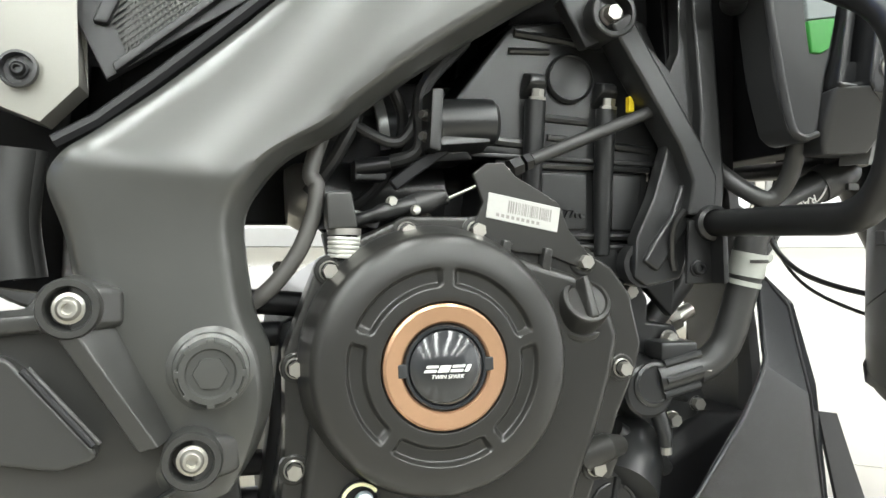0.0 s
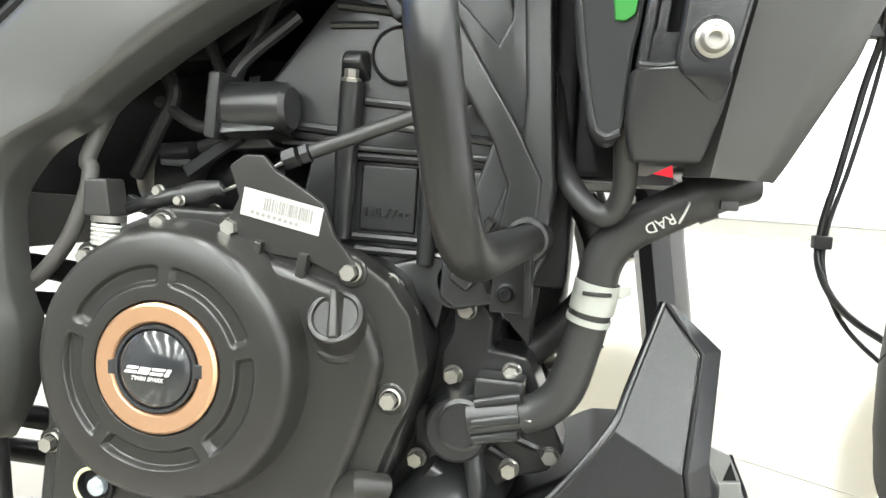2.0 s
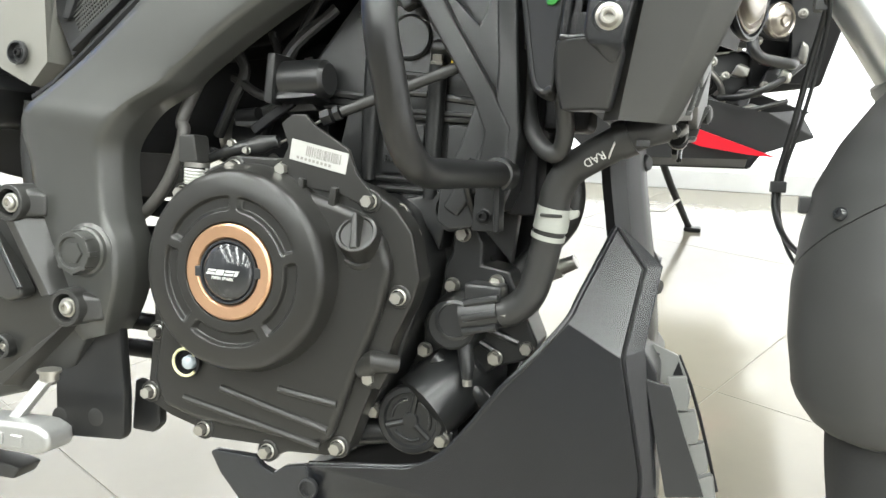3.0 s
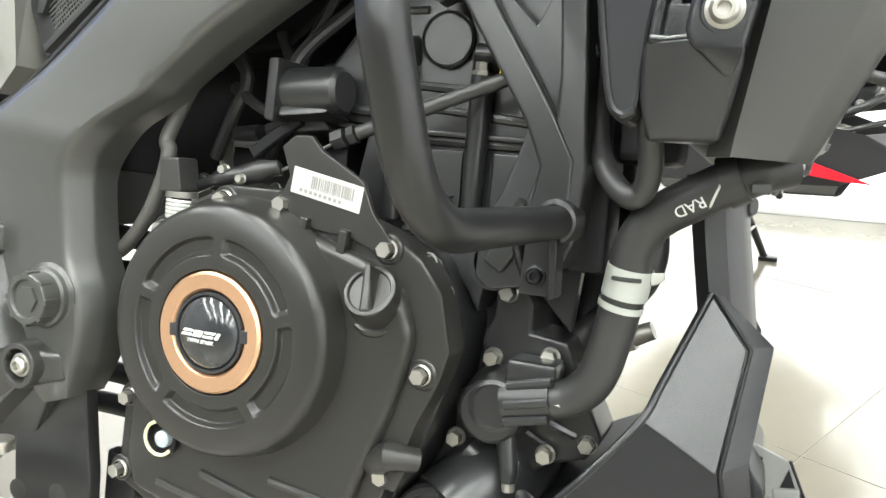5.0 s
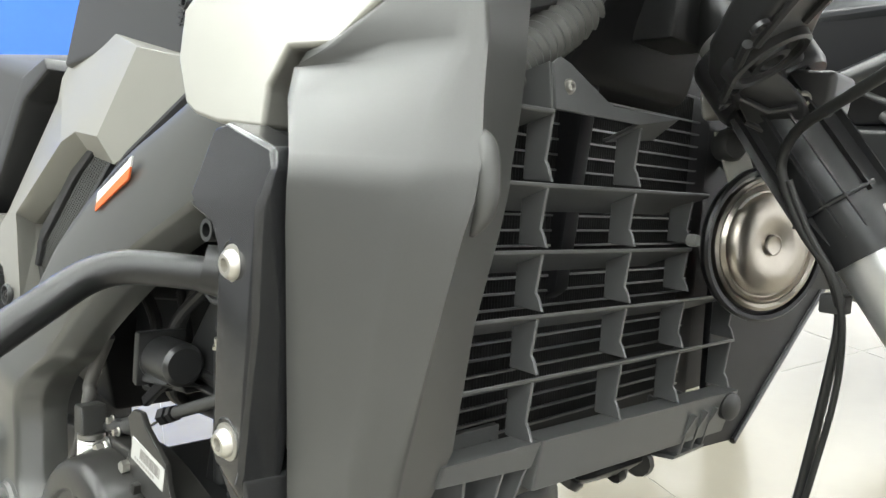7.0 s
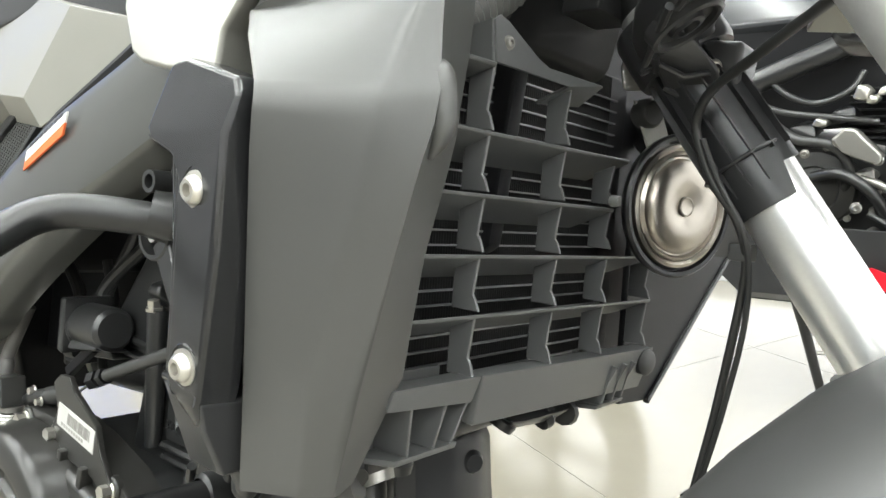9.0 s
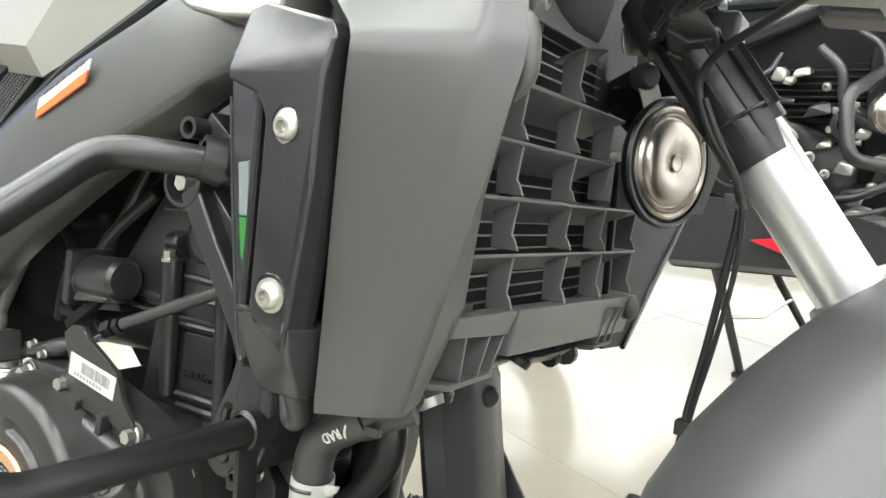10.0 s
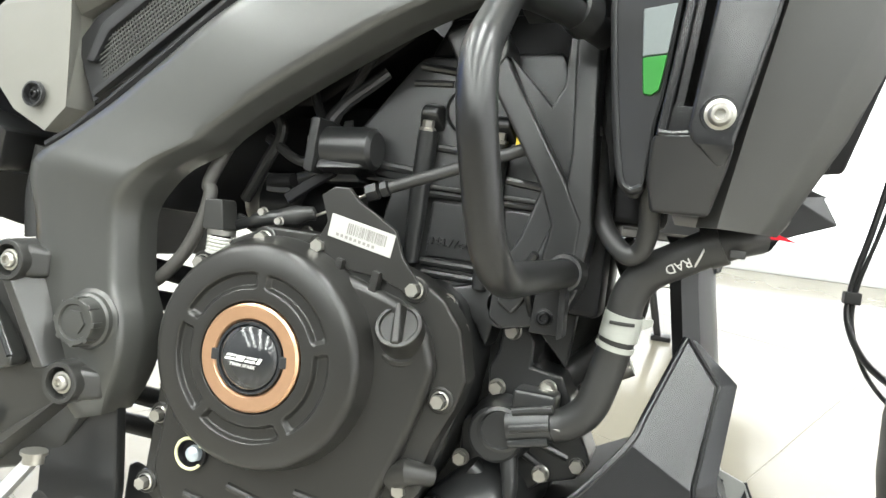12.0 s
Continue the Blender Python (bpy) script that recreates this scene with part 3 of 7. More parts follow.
part("spout_lug", block((0.166, 0.025, 0.352), (0.196, 0.05, 0.366), 0.003), SATIN, pump)
part("spout_clip", lathe([(0, -0.003), (0.0062, -0.003), (0.0062, 0.003), (0, 0.003)], 6, m=at(0.2, 0.024, 0.3455, 0, 0, 80)), DULL, pump)
part("bleed_pipe", tube([(0.166, 0.036, 0.322), (0.172, 0.03, 0.298), (0.1725, 0.03, 0.29)], [0.007, 0.0055, 0.0045], 12), SATIN, pump)
part("bleed_tip", tube([(0.1725, 0.03, 0.2895), (0.173, 0.03, 0.2845)], 0.004, 10), STEEL, pump)
for x, y, z in [(0.155, 0.054, 0.401), (0.149, 0.053, 0.359), (0.13, 0.05, 0.304), (0.1861, 0.05, 0.3656), (0.189, 0.05, 0.3048), (0.213, 0.056, 0.3146)]:
    bolt(HEX, x, y, z, pump, ry=x * 4000 % 60)
for k in range(3):
    part("pump_rib", tube([(0.172 + 0.009 * k, 0.0275, 0.333), (0.172 + 0.009 * k, 0.0285, 0.357)], 0.0022, 8), SATIN, pump)
part("pump_face", lathe([(0.0165, 0.004), (0.016, -0.001), (0.0135, -0.002), (0.0125, -0.0005), (0, -0.0005)], 32, m=at(0.1605, 0.0255, 0.336)), SATIN, pump)
for x0, z0, x1, z1 in ((0.14, 0.31, 0.15, 0.32), (0.205, 0.318, 0.18, 0.328), (0.19, 0.307, 0.172, 0.318)):
    part("pump_web", tube([(x0, 0.056, z0), (x1, 0.05, z1)], 0.0032, 8), SATIN, pump)
part("pump_stay", plate([(0.14, 0.4), (0.166, 0.41), (0.195, 0.38), (0.2, 0.44), (0.165, 0.45), (0.142, 0.44)], 0.058, 0.07, 0.002), SATIN, pump)
hose = part("radiator_hose", tube(smooth_path([(0.196, 0.03, 0.345), (0.207, 0.0285, 0.35), (0.219, 0.026, 0.364), (0.2265, 0.022, 0.392), (0.2315, 0.018, 0.42), (0.234, 0.0155, 0.44), (0.2435, 0.0115, 0.4565), (0.262, 0.005, 0.469), (0.289, -0.002, 0.484), (0.305, 0.005, 0.49)], 6), 0.0116, 24), RUBBER, bike, "thick black rubber radiator hose")
part("hose_clamp", lathe([(0.012, -0.0085), (0.0128, -0.0085), (0.0128, 0.0085), (0.012, 0.0085)], 40, m=lie((0.2318, 0.0178, 0.4215), (0.2345, 0.0155, 0.44))), BAND, hose, "pale grey spring band clamp")
part("hose_clamp", lathe([(0.012, -0.0018), (0.0127, -0.0018), (0.0127, 0.0018), (0.012, 0.0018)], 40, m=lie((0.2293, 0.0196, 0.408), (0.2318, 0.0178, 0.4215))), BAND, hose)
part("clamp_slot", tube([(0.2265 + 0.0127 * math.sin(k * 0.25 - 0.6) + 0.006, 0.0172 - 0.0127 * math.cos(k * 0.25 - 0.6), 0.4235) for k in range(6)], 0.0013, 6), RUBBER, hose)
part("clamp_ear", hull([(0.243, 0.012, 0.428), (0.2515, 0.014, 0.429), (0.2515, 0.016, 0.4235), (0.245, 0.014, 0.42), (0.245, 0.02, 0.424), (0.2515, 0.02, 0.427)], 0.001), BAND, hose)
part("hose_collar", lathe([(0.0119, -0.005), (0.0134, -0.005), (0.0134, 0.005), (0.0119, 0.005)], 36, m=lie((0.281, -0.0005, 0.4802), (0.29, -0.002, 0.4845))), RUBBER, hose)
part("clip_tab", block((0.289, -0.016, 0.474), (0.298, -0.012, 0.479), 0.001), RUBBER, hose)
hd = Vector((0.0265, -0.0068, 0.0145)).normalized()
hn = Vector((0.25, -0.95, -0.1)).normalized()
hn = (hn - hd * hn.dot(hd)).normalized()
hx = -hd
hm = Matrix((hx, hn.cross(hx), hn)).transposed().to_4x4()
letters("hose_print", "RAD", 0.0082, Matrix.Translation(Vector((0.2625, 0.0048, 0.4685)) + hn * 0.0117) @ hm, WHITE, hose, 0.0003, "white printed letters")
part("print_line", tube([(0.2745 + 0.004 * math.sin(a * 0.2), 0.001 - 0.0119 * math.cos(a * 0.2), 0.4755 + 0.0112 * math.sin(a * 0.2)) for a in range(-6, 4)], 0.0007, 6), WHITE, hose)
part("return_hose", tube(smooth_path([(0.219, 0.09, 0.474), (0.2265, 0.0945, 0.462), (0.2325, 0.095, 0.448), (0.2345, 0.095, 0.434), (0.2325, 0.095, 0.42), (0.2275, 0.095, 0.4095), (0.2155, 0.095, 0.394), (0.2015, 0.095, 0.3785), (0.188, 0.095, 0.362)], 6), 0.0102, 18), RUBBER, bike, "curved black rubber return hose")
part("overflow_hose", tube(smooth_path([(0.2, 0.05, 0.6), (0.2, 0.045, 0.54), (0.206, 0.03, 0.5), (0.2155, 0.012, 0.48), (0.2295, -0.002, 0.4675), (0.238, -0.006, 0.4705), (0.2415, -0.014, 0.483), (0.2405, -0.022, 0.5), (0.239, -0.028, 0.515)], 6), 0.0063, 16), RUBBER, bike, "thin black overflow hose")
# oil filter cover
filt = part("oil_filter_cover", lathe([(0.0285, 0.02), (0.0285, 0.0), (0.0265, -0.0025), (0.0225, -0.003), (0.021, 0.0), (0.0, 0.0)], 48, m=at(0.129, 0.027, 0.2512)), SATIN, bike, "round black oil filter cover with three spokes")
for a in (80, 200, 320):
    ridge([(0.129 + r * math.cos(radians(a)), 0.2512 + r * math.sin(radians(a))) for r in (0.002, 0.0215)], 0.0268, 0.0055, 0.0026, filt, "spoke", SATIN)
    ridge(arc(0.0165, a + 20, a + 100, 8, 0.129, 0.2512), 0.0268, 0.003, 0.0015, filt, "spoke_ring", SATIN)
part("hub", lathe([(0.0065, 0.0), (0.006, -0.003), (0, -0.0035)], 24, m=at(0.129, 0.027, 0.2512)), SATIN, filt)
for x, z in ((0.0976, 0.2535), (0.1555, 0.2385)):
    part("ear", plate([(x - 0.008, z - 0.006), (x + 0.008, z - 0.008), (x + 0.009, z + 0.007), (x - 0.007, z + 0.009)], 0.03, 0.045, 0.003), SATIN, filt)
    bolt(HEX, x, 0.029, z, filt)
part("filter_barrel", tube([(0.135, 0.035, 0.258), (0.155, 0.06, 0.28), (0.16, 0.1, 0.285)], 0.03, 24), SATIN, filt)
part("case_rib", tube([(0.14, 0.045, 0.3), (0.176, 0.045, 0.277), (0.183, 0.05, 0.268)], [0.008, 0.006, 0.0065], 12), SATIN, case)
part("case_foot", tube([(0.06, 0.04, 0.225), (0.115, 0.04, 0.237), (0.15, 0.05, 0.23)], 0.011, 12), SATIN, case)
part("sump", hull([(-0.06, 0.05, 0.235), (0.1, 0.05, 0.235), (-0.05, 0.07, 0.215), (0.12, 0.07, 0.215), (-0.06, 0.26, 0.235), (0.1, 0.26, 0.235), (-0.05, 0.25, 0.215), (0.12, 0.25, 0.215)], 0.004), SATIN, case)

# cylinder and head
cyl = part("cylinder_block", plate([(0.035, 0.42), (0.05, 0.5), (0.17, 0.498), (0.166, 0.42)], 0.05, 0.28, 0.003), SATIN, bike, "black cast cylinder block with raised webs")
part("side_pad", plate([(0.083, 0.446), (0.083, 0.487), (0.119, 0.487), (0.119, 0.446)], 0.0465, 0.055, 0.002), SATIN, cyl)
part("side_pad", plate([(0.138, 0.446), (0.138, 0.487), (0.162, 0.487), (0.16, 0.446)], 0.0465, 0.055, 0.002), SATIN, cyl)
for z, x0, x1 in ((0.492, 0.08, 0.168), (0.442, 0.08, 0.162), (0.434, 0.082, 0.16)):
    ridge([(x0, z), (x1, z - 0.001)], 0.048, 0.006, 0.0045, cyl, "web", SATIN)
part("case_shoulder", plate([(0.1, 0.425), (0.142, 0.437), (0.145, 0.42), (0.138, 0.385), (0.128, 0.402)], 0.044, 0.09, 0.004), SATIN, case)
letters("capacity_mark", "348.77cc", 0.0085, at(0.1, 0.0455, 0.4575, 0, 1, 0) @ SIDE, SATIN, cyl, 0.0012, "raised cast lettering")
headp = part("cylinder_head", plate([(0.02, 0.502), (0.01, 0.525), (0.028, 0.549), (0.055, 0.585), (0.062, 0.592), (0.165, 0.602), (0.18, 0.57), (0.176, 0.5), (0.165, 0.49), (0.06, 0.497)], 0.047, 0.28, 0.004), SATIN, bike, "black cast cylinder head")
part("joint_line", plate([(0.03, 0.4965), (0.03, 0.4995), (0.172, 0.4965), (0.172, 0.493)], 0.043, 0.06, 0.001), SATIN, headp)
part("core_plug", lathe([(0.0178, 0.001), (0.0178, -0.002), (0.0165, -0.0035), (0.0155, -0.002), (0, -0.002)], 40, m=at(0.1034, 0.045, 0.5545)), SATIN, headp)
for (x0, z0, x1, z1, w) in [(0.083, 0.526, 0.118, 0.524, 0.006), (0.087, 0.512, 0.12, 0.51, 0.005), (0.062, 0.5845, 0.145, 0.577, 0.006), (0.058, 0.572, 0.088, 0.573, 0.005), (0.024, 0.51, 0.075, 0.506, 0.007), (0.135, 0.508, 0.168, 0.505, 0.006)]:
    ridge([(x0, z0), (x1, z1)], 0.0465, w, 0.003, headp, "cast_rib", SATIN)
for x, z0, z1, zc in ((0.0735, 0.44, 0.537, 0.5415), (0.128, 0.428, 0.533, 0.5375)):
    st = part("head_stud_tower", tube([(x + 0.0, 0.043, z0), (x + 0.0005, 0.042, (z0 + z1) / 2), (x + 0.0022, 0.04, z1)], [0.0055, 0.007, 0.0075], 16), SATIN, headp)
    part("tower_hood", hull([(x - 0.008, 0.047, zc - 0.004), (x + 0.0125, 0.047, zc - 0.004), (x - 0.005, 0.047, zc + 0.016), (x + 0.011, 0.047, zc + 0.016), (x - 0.004, 0.034, zc + 0.007), (x + 0.009, 0.034, zc + 0.007), (x - 0.003, 0.036, zc + 0.013), (x + 0.008, 0.036, zc + 0.013)], 0.002), SATIN, headp)
    part("stud_nut", lathe([(0, 0), (0.0062, 0), (0.0062, 0.002), (0.0045, 0.0025), (0.0045, 0.0075), (0, 0.008)], 6, m=lie((x + 0.0022, 0.037, z1 - 0.0005), (x + 0.0028, 0.0355, z1 + 0.01))), STEEL, st, "bright hexagon stud nut")
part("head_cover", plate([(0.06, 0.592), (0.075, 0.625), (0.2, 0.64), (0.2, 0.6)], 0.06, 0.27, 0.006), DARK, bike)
sensor = part("intake_sensor", lathe([(0, -0.026), (0.0125, -0.026), (0.0155, -0.023), (0.0162, -0.016), (0.0162, 0.014), (0.0175, 0.0145), (0.0175, 0.02), (0, 0.02)], 40, m=lie((0.0165, 0.03, 0.5165), (-0.05, 0.034, 0.513))), SATIN, bike, "black round plastic sensor housing")
part("sensor_flange", plate([(-0.008, 0.497), (0.0, 0.495), (0.002, 0.536), (-0.006, 0.536)], 0.012, 0.05, 0.002), SATIN, sensor)
part("sensor_step", hull([(0.0, 0.014, 0.499), (0.036, 0.017, 0.503), (0.04, 0.05, 0.498), (0.0, 0.05, 0.494), (0.0, 0.02, 0.51), (0.036, 0.022, 0.512)], 0.003), SATIN, sensor)
for z in (0.506, 0.52):
    bolt(HEX, -0.007, 0.024, z, headp, rz=-60, s=0.62)
part("cam_tower", plate([(0.02, 0.505), (-0.005, 0.5), (-0.004, 0.49), (0.03, 0.493)], 0.035, 0.09, 0.003), SATIN, headp)

# ---- frame
def spar_section(ux, uz, lx, lz, out):
    """A rounded band between an upper and a lower edge."""
    rows = [(0.0, 0.03), (0.0, 0.004), (0.03, -0.006), (0.09, -0.0135), (0.2, -0.018), (0.45, -0.0208), (0.68, -0.0214), (0.8, -0.021), (0.84, -0.0205), (0.865, -0.0188), (0.882, -0.016), (0.945, -0.0045), (0.958, -0.0012), (0.965, 0.003), (0.965, 0.009)]
    return [(ux + (lx - ux) * v, y + out * (1 if y < 0.0 else 0), uz + (lz - uz) * v) for v, y in rows]


SPAR = [(0.235, 0.752, 0.225, 0.672, 0.012), (0.16, 0.728, 0.165, 0.645, 0.006), (0.09, 0.695, 0.115, 0.617, 0.0), (0.013, 0.66, 0.07, 0.594, -0.003), (-0.073, 0.607, 0.0, 0.55, -0.004), (-0.13, 0.558, -0.047, 0.5165, -0.004), (-0.17, 0.524, -0.062, 0.503, -0.005), (-0.205, 0.497, -0.092, 0.486, -0.008),
        (-0.222, 0.484, -0.108, 0.469, -0.0105), (-0.229, 0.468, -0.118, 0.450, -0.0085), (-0.22, 0.44, -0.1175, 0.425, -0.0075), (-0.211, 0.40, -0.1125, 0.395, -0.008), (-0.194, 0.362, -0.1045, 0.374, -0.009), (-0.177, 0.334, -0.1045, 0.345, -0.009), (-0.175, 0.305, -0.113, 0.318, -0.006), (-0.165, 0.285, -0.125, 0.298, 0.002)]
secs = []
ends = [SPAR[0], *SPAR, SPAR[-1]]
for p0, p1, p2, p3 in zip(ends, ends[1:], ends[2:], ends[3:]):
    for k in range(6):
        t = k / 6
        secs.append(spar_section(*[0.5 * (2 * b + (c - a) * t + (2 * a - 5 * b + 4 * c - d) * t * t + (3 * b - a - 3 * c + d) * t ** 3) for a, b, c, d in zip(p0, p1, p2, p3)]))
secs.append(spar_section(*SPAR[-1]))
spar = part("frame_spar", thicken(loft(secs), 0.003), FRAME, bike, "satin grey pressed-steel perimeter frame spar", 30)
cap = part("pivot_cap", lathe([(0.024, 0.0), (0.0235, -0.003), (0.0205, -0.0045), (0.0198, -0.0075), (0.0178, -0.0085), (0.0172, -0.0195), (0.0162, -0.021), (0.0132, -0.021), (0.0122, -0.019), (0, -0.019)], 40, m=at(-0.1405, -0.0265, 0.367)), FRAME, spar, "black plastic pivot cap")
part("cap_face", lathe([(0.0095, 0), (0.009, -0.002), (0, -0.0025)], 6, m=at(-0.1405, -0.045, 0.367)), FRAME, cap)
for k in range(8):
    part("cap_notch", block((-0.002, -0.0475, 0.0158), (0.002, -0.038, 0.0182), 0.0006, m=at(-0.1405, 0, 0.367, 0, 45 * k, 0)), FRAME, cap)
sticker = part("warning_label", plate([(0.014, 0.6385), (0.0655, 0.664), (0.0635, 0.657), (0.012, 0.631)], -0.0252, -0.0236, 0.0002, 1), WHITE, spar, "white and orange warning label")
part("orange_half", plate([(0.012, 0.631), (0.0635, 0.657), (0.061, 0.649), (0.01, 0.625)], -0.0252, -0.0236, 0.0002, 1), ORANGE, sticker)
for k in range(7):
    x = 0.019 + k * 0.0062
    part("print_line", plate([(x, 0.637 + (x - 0.012) * 0.49), (x + 0.0045, 0.6392 + (x - 0.012) * 0.49), (x + 0.0045, 0.6412 + (x - 0.012) * 0.49), (x, 0.639 + (x - 0.012) * 0.49)], -0.0255, -0.025, 0), INK, sticker)
part("lower_plate", plate([(-0.185, 0.335), (-0.125, 0.322), (-0.127, 0.31), (-0.119, 0.24), (-0.119, 0.207), (-0.123, 0.202), (-0.187, 0.196), (-0.192, 0.2), (-0.195, 0.28)], -0.0075, 0.004, 0.003), SATIN, bike, "black steel frame end plate")
part("lower_gusset", plate([(-0.13, 0.25), (-0.104, 0.243), (-0.102, 0.212), (-0.11, 0.203), (-0.132, 0.203)], 0.018, 0.03, 0.003), SATIN, bike)
for x, z in ((-0.188, 0.2138), (-0.149, 0.2188)):
    part("rubber_plug", lathe([(0.0085, 0), (0.008, -0.002), (0.006, -0.0026), (0, -0.0026)], 28, m=at(x, -0.0055, z)), RUBBER, bike)
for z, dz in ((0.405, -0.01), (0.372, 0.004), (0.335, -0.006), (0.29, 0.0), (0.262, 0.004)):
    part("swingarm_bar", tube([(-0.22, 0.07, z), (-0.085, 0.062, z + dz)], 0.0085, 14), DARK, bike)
part("swingarm", hull([(-0.6, 0.07, 0.33), (-0.6, 0.1, 0.33), (-0.6, 0.07, 0.27), (-0.6, 0.1, 0.27), (-0.2, 0.06, 0.4), (-0.2, 0.09, 0.4), (-0.2, 0.06, 0.33), (-0.2, 0.09, 0.33)], 0.006), SATIN, bike)

# footrest bracket casting with its two bolts, and the brake pedal
foot_lean = lambda x, z: 0.3 * max(0.0, 0.312 - z)
b = bmesh.new()
b.faces.new([b.verts.new((x, -0.024, z)) for x, z in [(-0.47, 0.38), (-0.3, 0.397), (-0.235, 0.4), (-0.225, 0.414), (-0.205, 0.4165), (-0.188, 0.412), (-0.182, 0.392), (-0.145, 0.338), (-0.136, 0.329), (-0.134, 0.318), (-0.138, 0.306), (-0.152, 0.288), (-0.17, 0.262), (-0.21, 0.235), (-0.3, 0.205), (-0.47, 0.19)]])
bmesh.ops.bisect_plane(b, geom=b.verts[:] + b.edges[:] + b.faces[:], plane_co=(0, 0, 0.312), plane_no=(0, 0, 1))
r = bmesh.ops.extrude_face_region(b, geom=b.faces[:], use_keep_orig=True)
bmesh.ops.translate(b, vec=(0.0, 0.014, 0.0), verts=[v for v in r["geom"] if isinstance(v, bmesh.types.BMVert)])
bmesh.ops.recalc_face_normals(b, faces=b.faces)
foot = part("footrest_bracket", bevel(leaned(b, foot_lean), 0.003, 2, 30), BRACKET, bike, "dark grey cast footrest bracket")
part("web", hull([(-0.2055, -0.043, 0.3885), (-0.1665, -0.043, 0.329), (-0.1935, -0.0265, 0.3955), (-0.16, -0.0265, 0.331), (-0.2145, -0.041, 0.386), (-0.1765, -0.041, 0.3265), (-0.218, -0.02, 0.385), (-0.18, -0.02, 0.3255), (-0.19, -0.02, 0.397), (-0.157, -0.02, 0.331)], 0.0012), BRACKET, foot)
part("web", hull([(-0.226, -0.036, 0.399), (-0.222, -0.036, 0.391), (-0.3, -0.03, 0.384), (-0.3, -0.03, 0.392), (-0.226, -0.02, 0.402), (-0.222, -0.02, 0.388), (-0.3, -0.02, 0.38), (-0.3, -0.02, 0.396)], 0.002), BRACKET, foot)
part("web", hull([(-0.148, -0.036, 0.312), (-0.158, -0.036, 0.304), (-0.25, -0.02, 0.243), (-0.24, -0.02, 0.237), (-0.142, -0.018, 0.312), (-0.16, -0.018, 0.3), (-0.25, 0.0, 0.246), (-0.24, 0.0, 0.232)], 0.003), BRACKET, foot)
part("raised_panel", leaned(plate([(-0.34, 0.366), (-0.25, 0.379), (-0.2395, 0.376), (-0.196, 0.329), (-0.198, 0.3235), (-0.215, 0.318), (-0.27, 0.324), (-0.34, 0.33)], -0.037, -0.02, 0.004, 3), lambda x, z: -0.25 * (x + 0.22)), BRACKET, foot)
part("slot", tube([(-0.2325, -0.0348, 0.3705), (-0.1975, -0.0435, 0.332)], 0.002, 10), DARK, foot)
part("slot_rim", tube([(-0.2295, -0.0352, 0.3715), (-0.1945, -0.0438, 0.333)], 0.0013, 10), BRACKET, foot)
for x, z in ((-0.2098, 0.402), (-0.15, 0.3205)):
    part("boss", lathe([(0.0165, 0.01), (0.0158, -0.0165), (0.0148, -0.018), (0.0118, -0.018), (0.011, -0.016), (0.0108, -0.005), (0, -0.005)], 36, m=at(x, -0.026, z)), BRACKET, foot)
    part("boss_side", hull([(x + 0.0, -0.04, z + 0.0155), (x + 0.0, -0.04, z - 0.0145), (x + 0.0135, -0.038, z + 0.009), (x + 0.0135, -0.038, z - 0.009), (x + 0.0, -0.018, z + 0.0165), (x + 0.0, -0.018, z - 0.016), (x + 0.0245, -0.028, z + 0.0085), (x + 0.0245, -0.028, z - 0.01), (x + 0.024, -0.012, z + 0.0085), (x + 0.024, -0.012, z - 0.01)], 0.003, 3), BRACKET, foot)
    bolt(BUTTON, x, -0.0395, z, foot, s=0.95)
part("boss_ear", hull([(-0.2215, -0.0435, 0.394), (-0.224, -0.041, 0.391), (-0.213, -0.0435, 0.387), (-0.2215, -0.02, 0.398), (-0.226, -0.02, 0.39), (-0.208, -0.02, 0.386)], 0.0015), BRACKET, foot)
part("hole_boss", lathe([(0.011, 0.012), (0.0105, -0.004), (0.0095, -0.005), (0.0078, -0.005), (0.0074, 0.004), (0, 0.004)], 32, m=at(-0.243, -0.016, 0.2715)), BRACKET, foot)
bolt(BUTTON, -0.243, -0.014, 0.2715, foot, s=0.6)
pedal = part("brake_pedal", hull([(x, y, z) for x, z in ((-0.26, 0.203), (-0.26, 0.226), (-0.15, 0.231), (-0.136, 0.226), (-0.135, 0.212), (-0.15, 0.206)) for y in (-0.075, -0.045)], 0.005, 3), PEDAL, bike, "silver alloy brake pedal with stamped pads")
part("pedal_arm", hull([(-0.19, -0.062, 0.228), (-0.178, -0.062, 0.228), (-0.19, -0.052, 0.228), (-0.178, -0.052, 0.228), (-0.172, -0.045, 0.262), (-0.16, -0.045, 0.262), (-0.172, -0.036, 0.262), (-0.16, -0.036, 0.262)], 0.002), PEDAL, pedal)
part("pedal_nut", lathe([(0, -0.006), (0.0075, -0.006), (0.0075, 0.0), (0.0095, 0.0005), (0.0095, 0.003), (0, 0.003)], 18, m=lie((-0.166, -0.042, 0.264), (-0.166, -0.042, 0.28))), STEEL, pedal)
for x in (-0.165, -0.185, -0.205, -0.225):
    part("pad_groove", block((x - 0.006, -0.077, 0.2115), (x + 0.006, -0.0735, 0.2215), 0.001, 1), PEDAL, pedal)
part("heel_rubber", hull([(x, y, z) for x, z in ((-0.3, 0.17), (-0.3, 0.186), (-0.19, 0.188), (-0.178, 0.186), (-0.185, 0.175)) for y in (-0.06, -0.035)], 0.003), RUBBER, bike)
res = part("brake_fluid_cup", lathe([(0, -0.026), (0.019, -0.026), (0.021, -0.022), (0.0215, -0.002), (0, -0.002)], 32, m=at(-0.352, 0.012, 0.424, 90, 0, 0)), AMBER, bike, "amber brake fluid cup with a black lid")
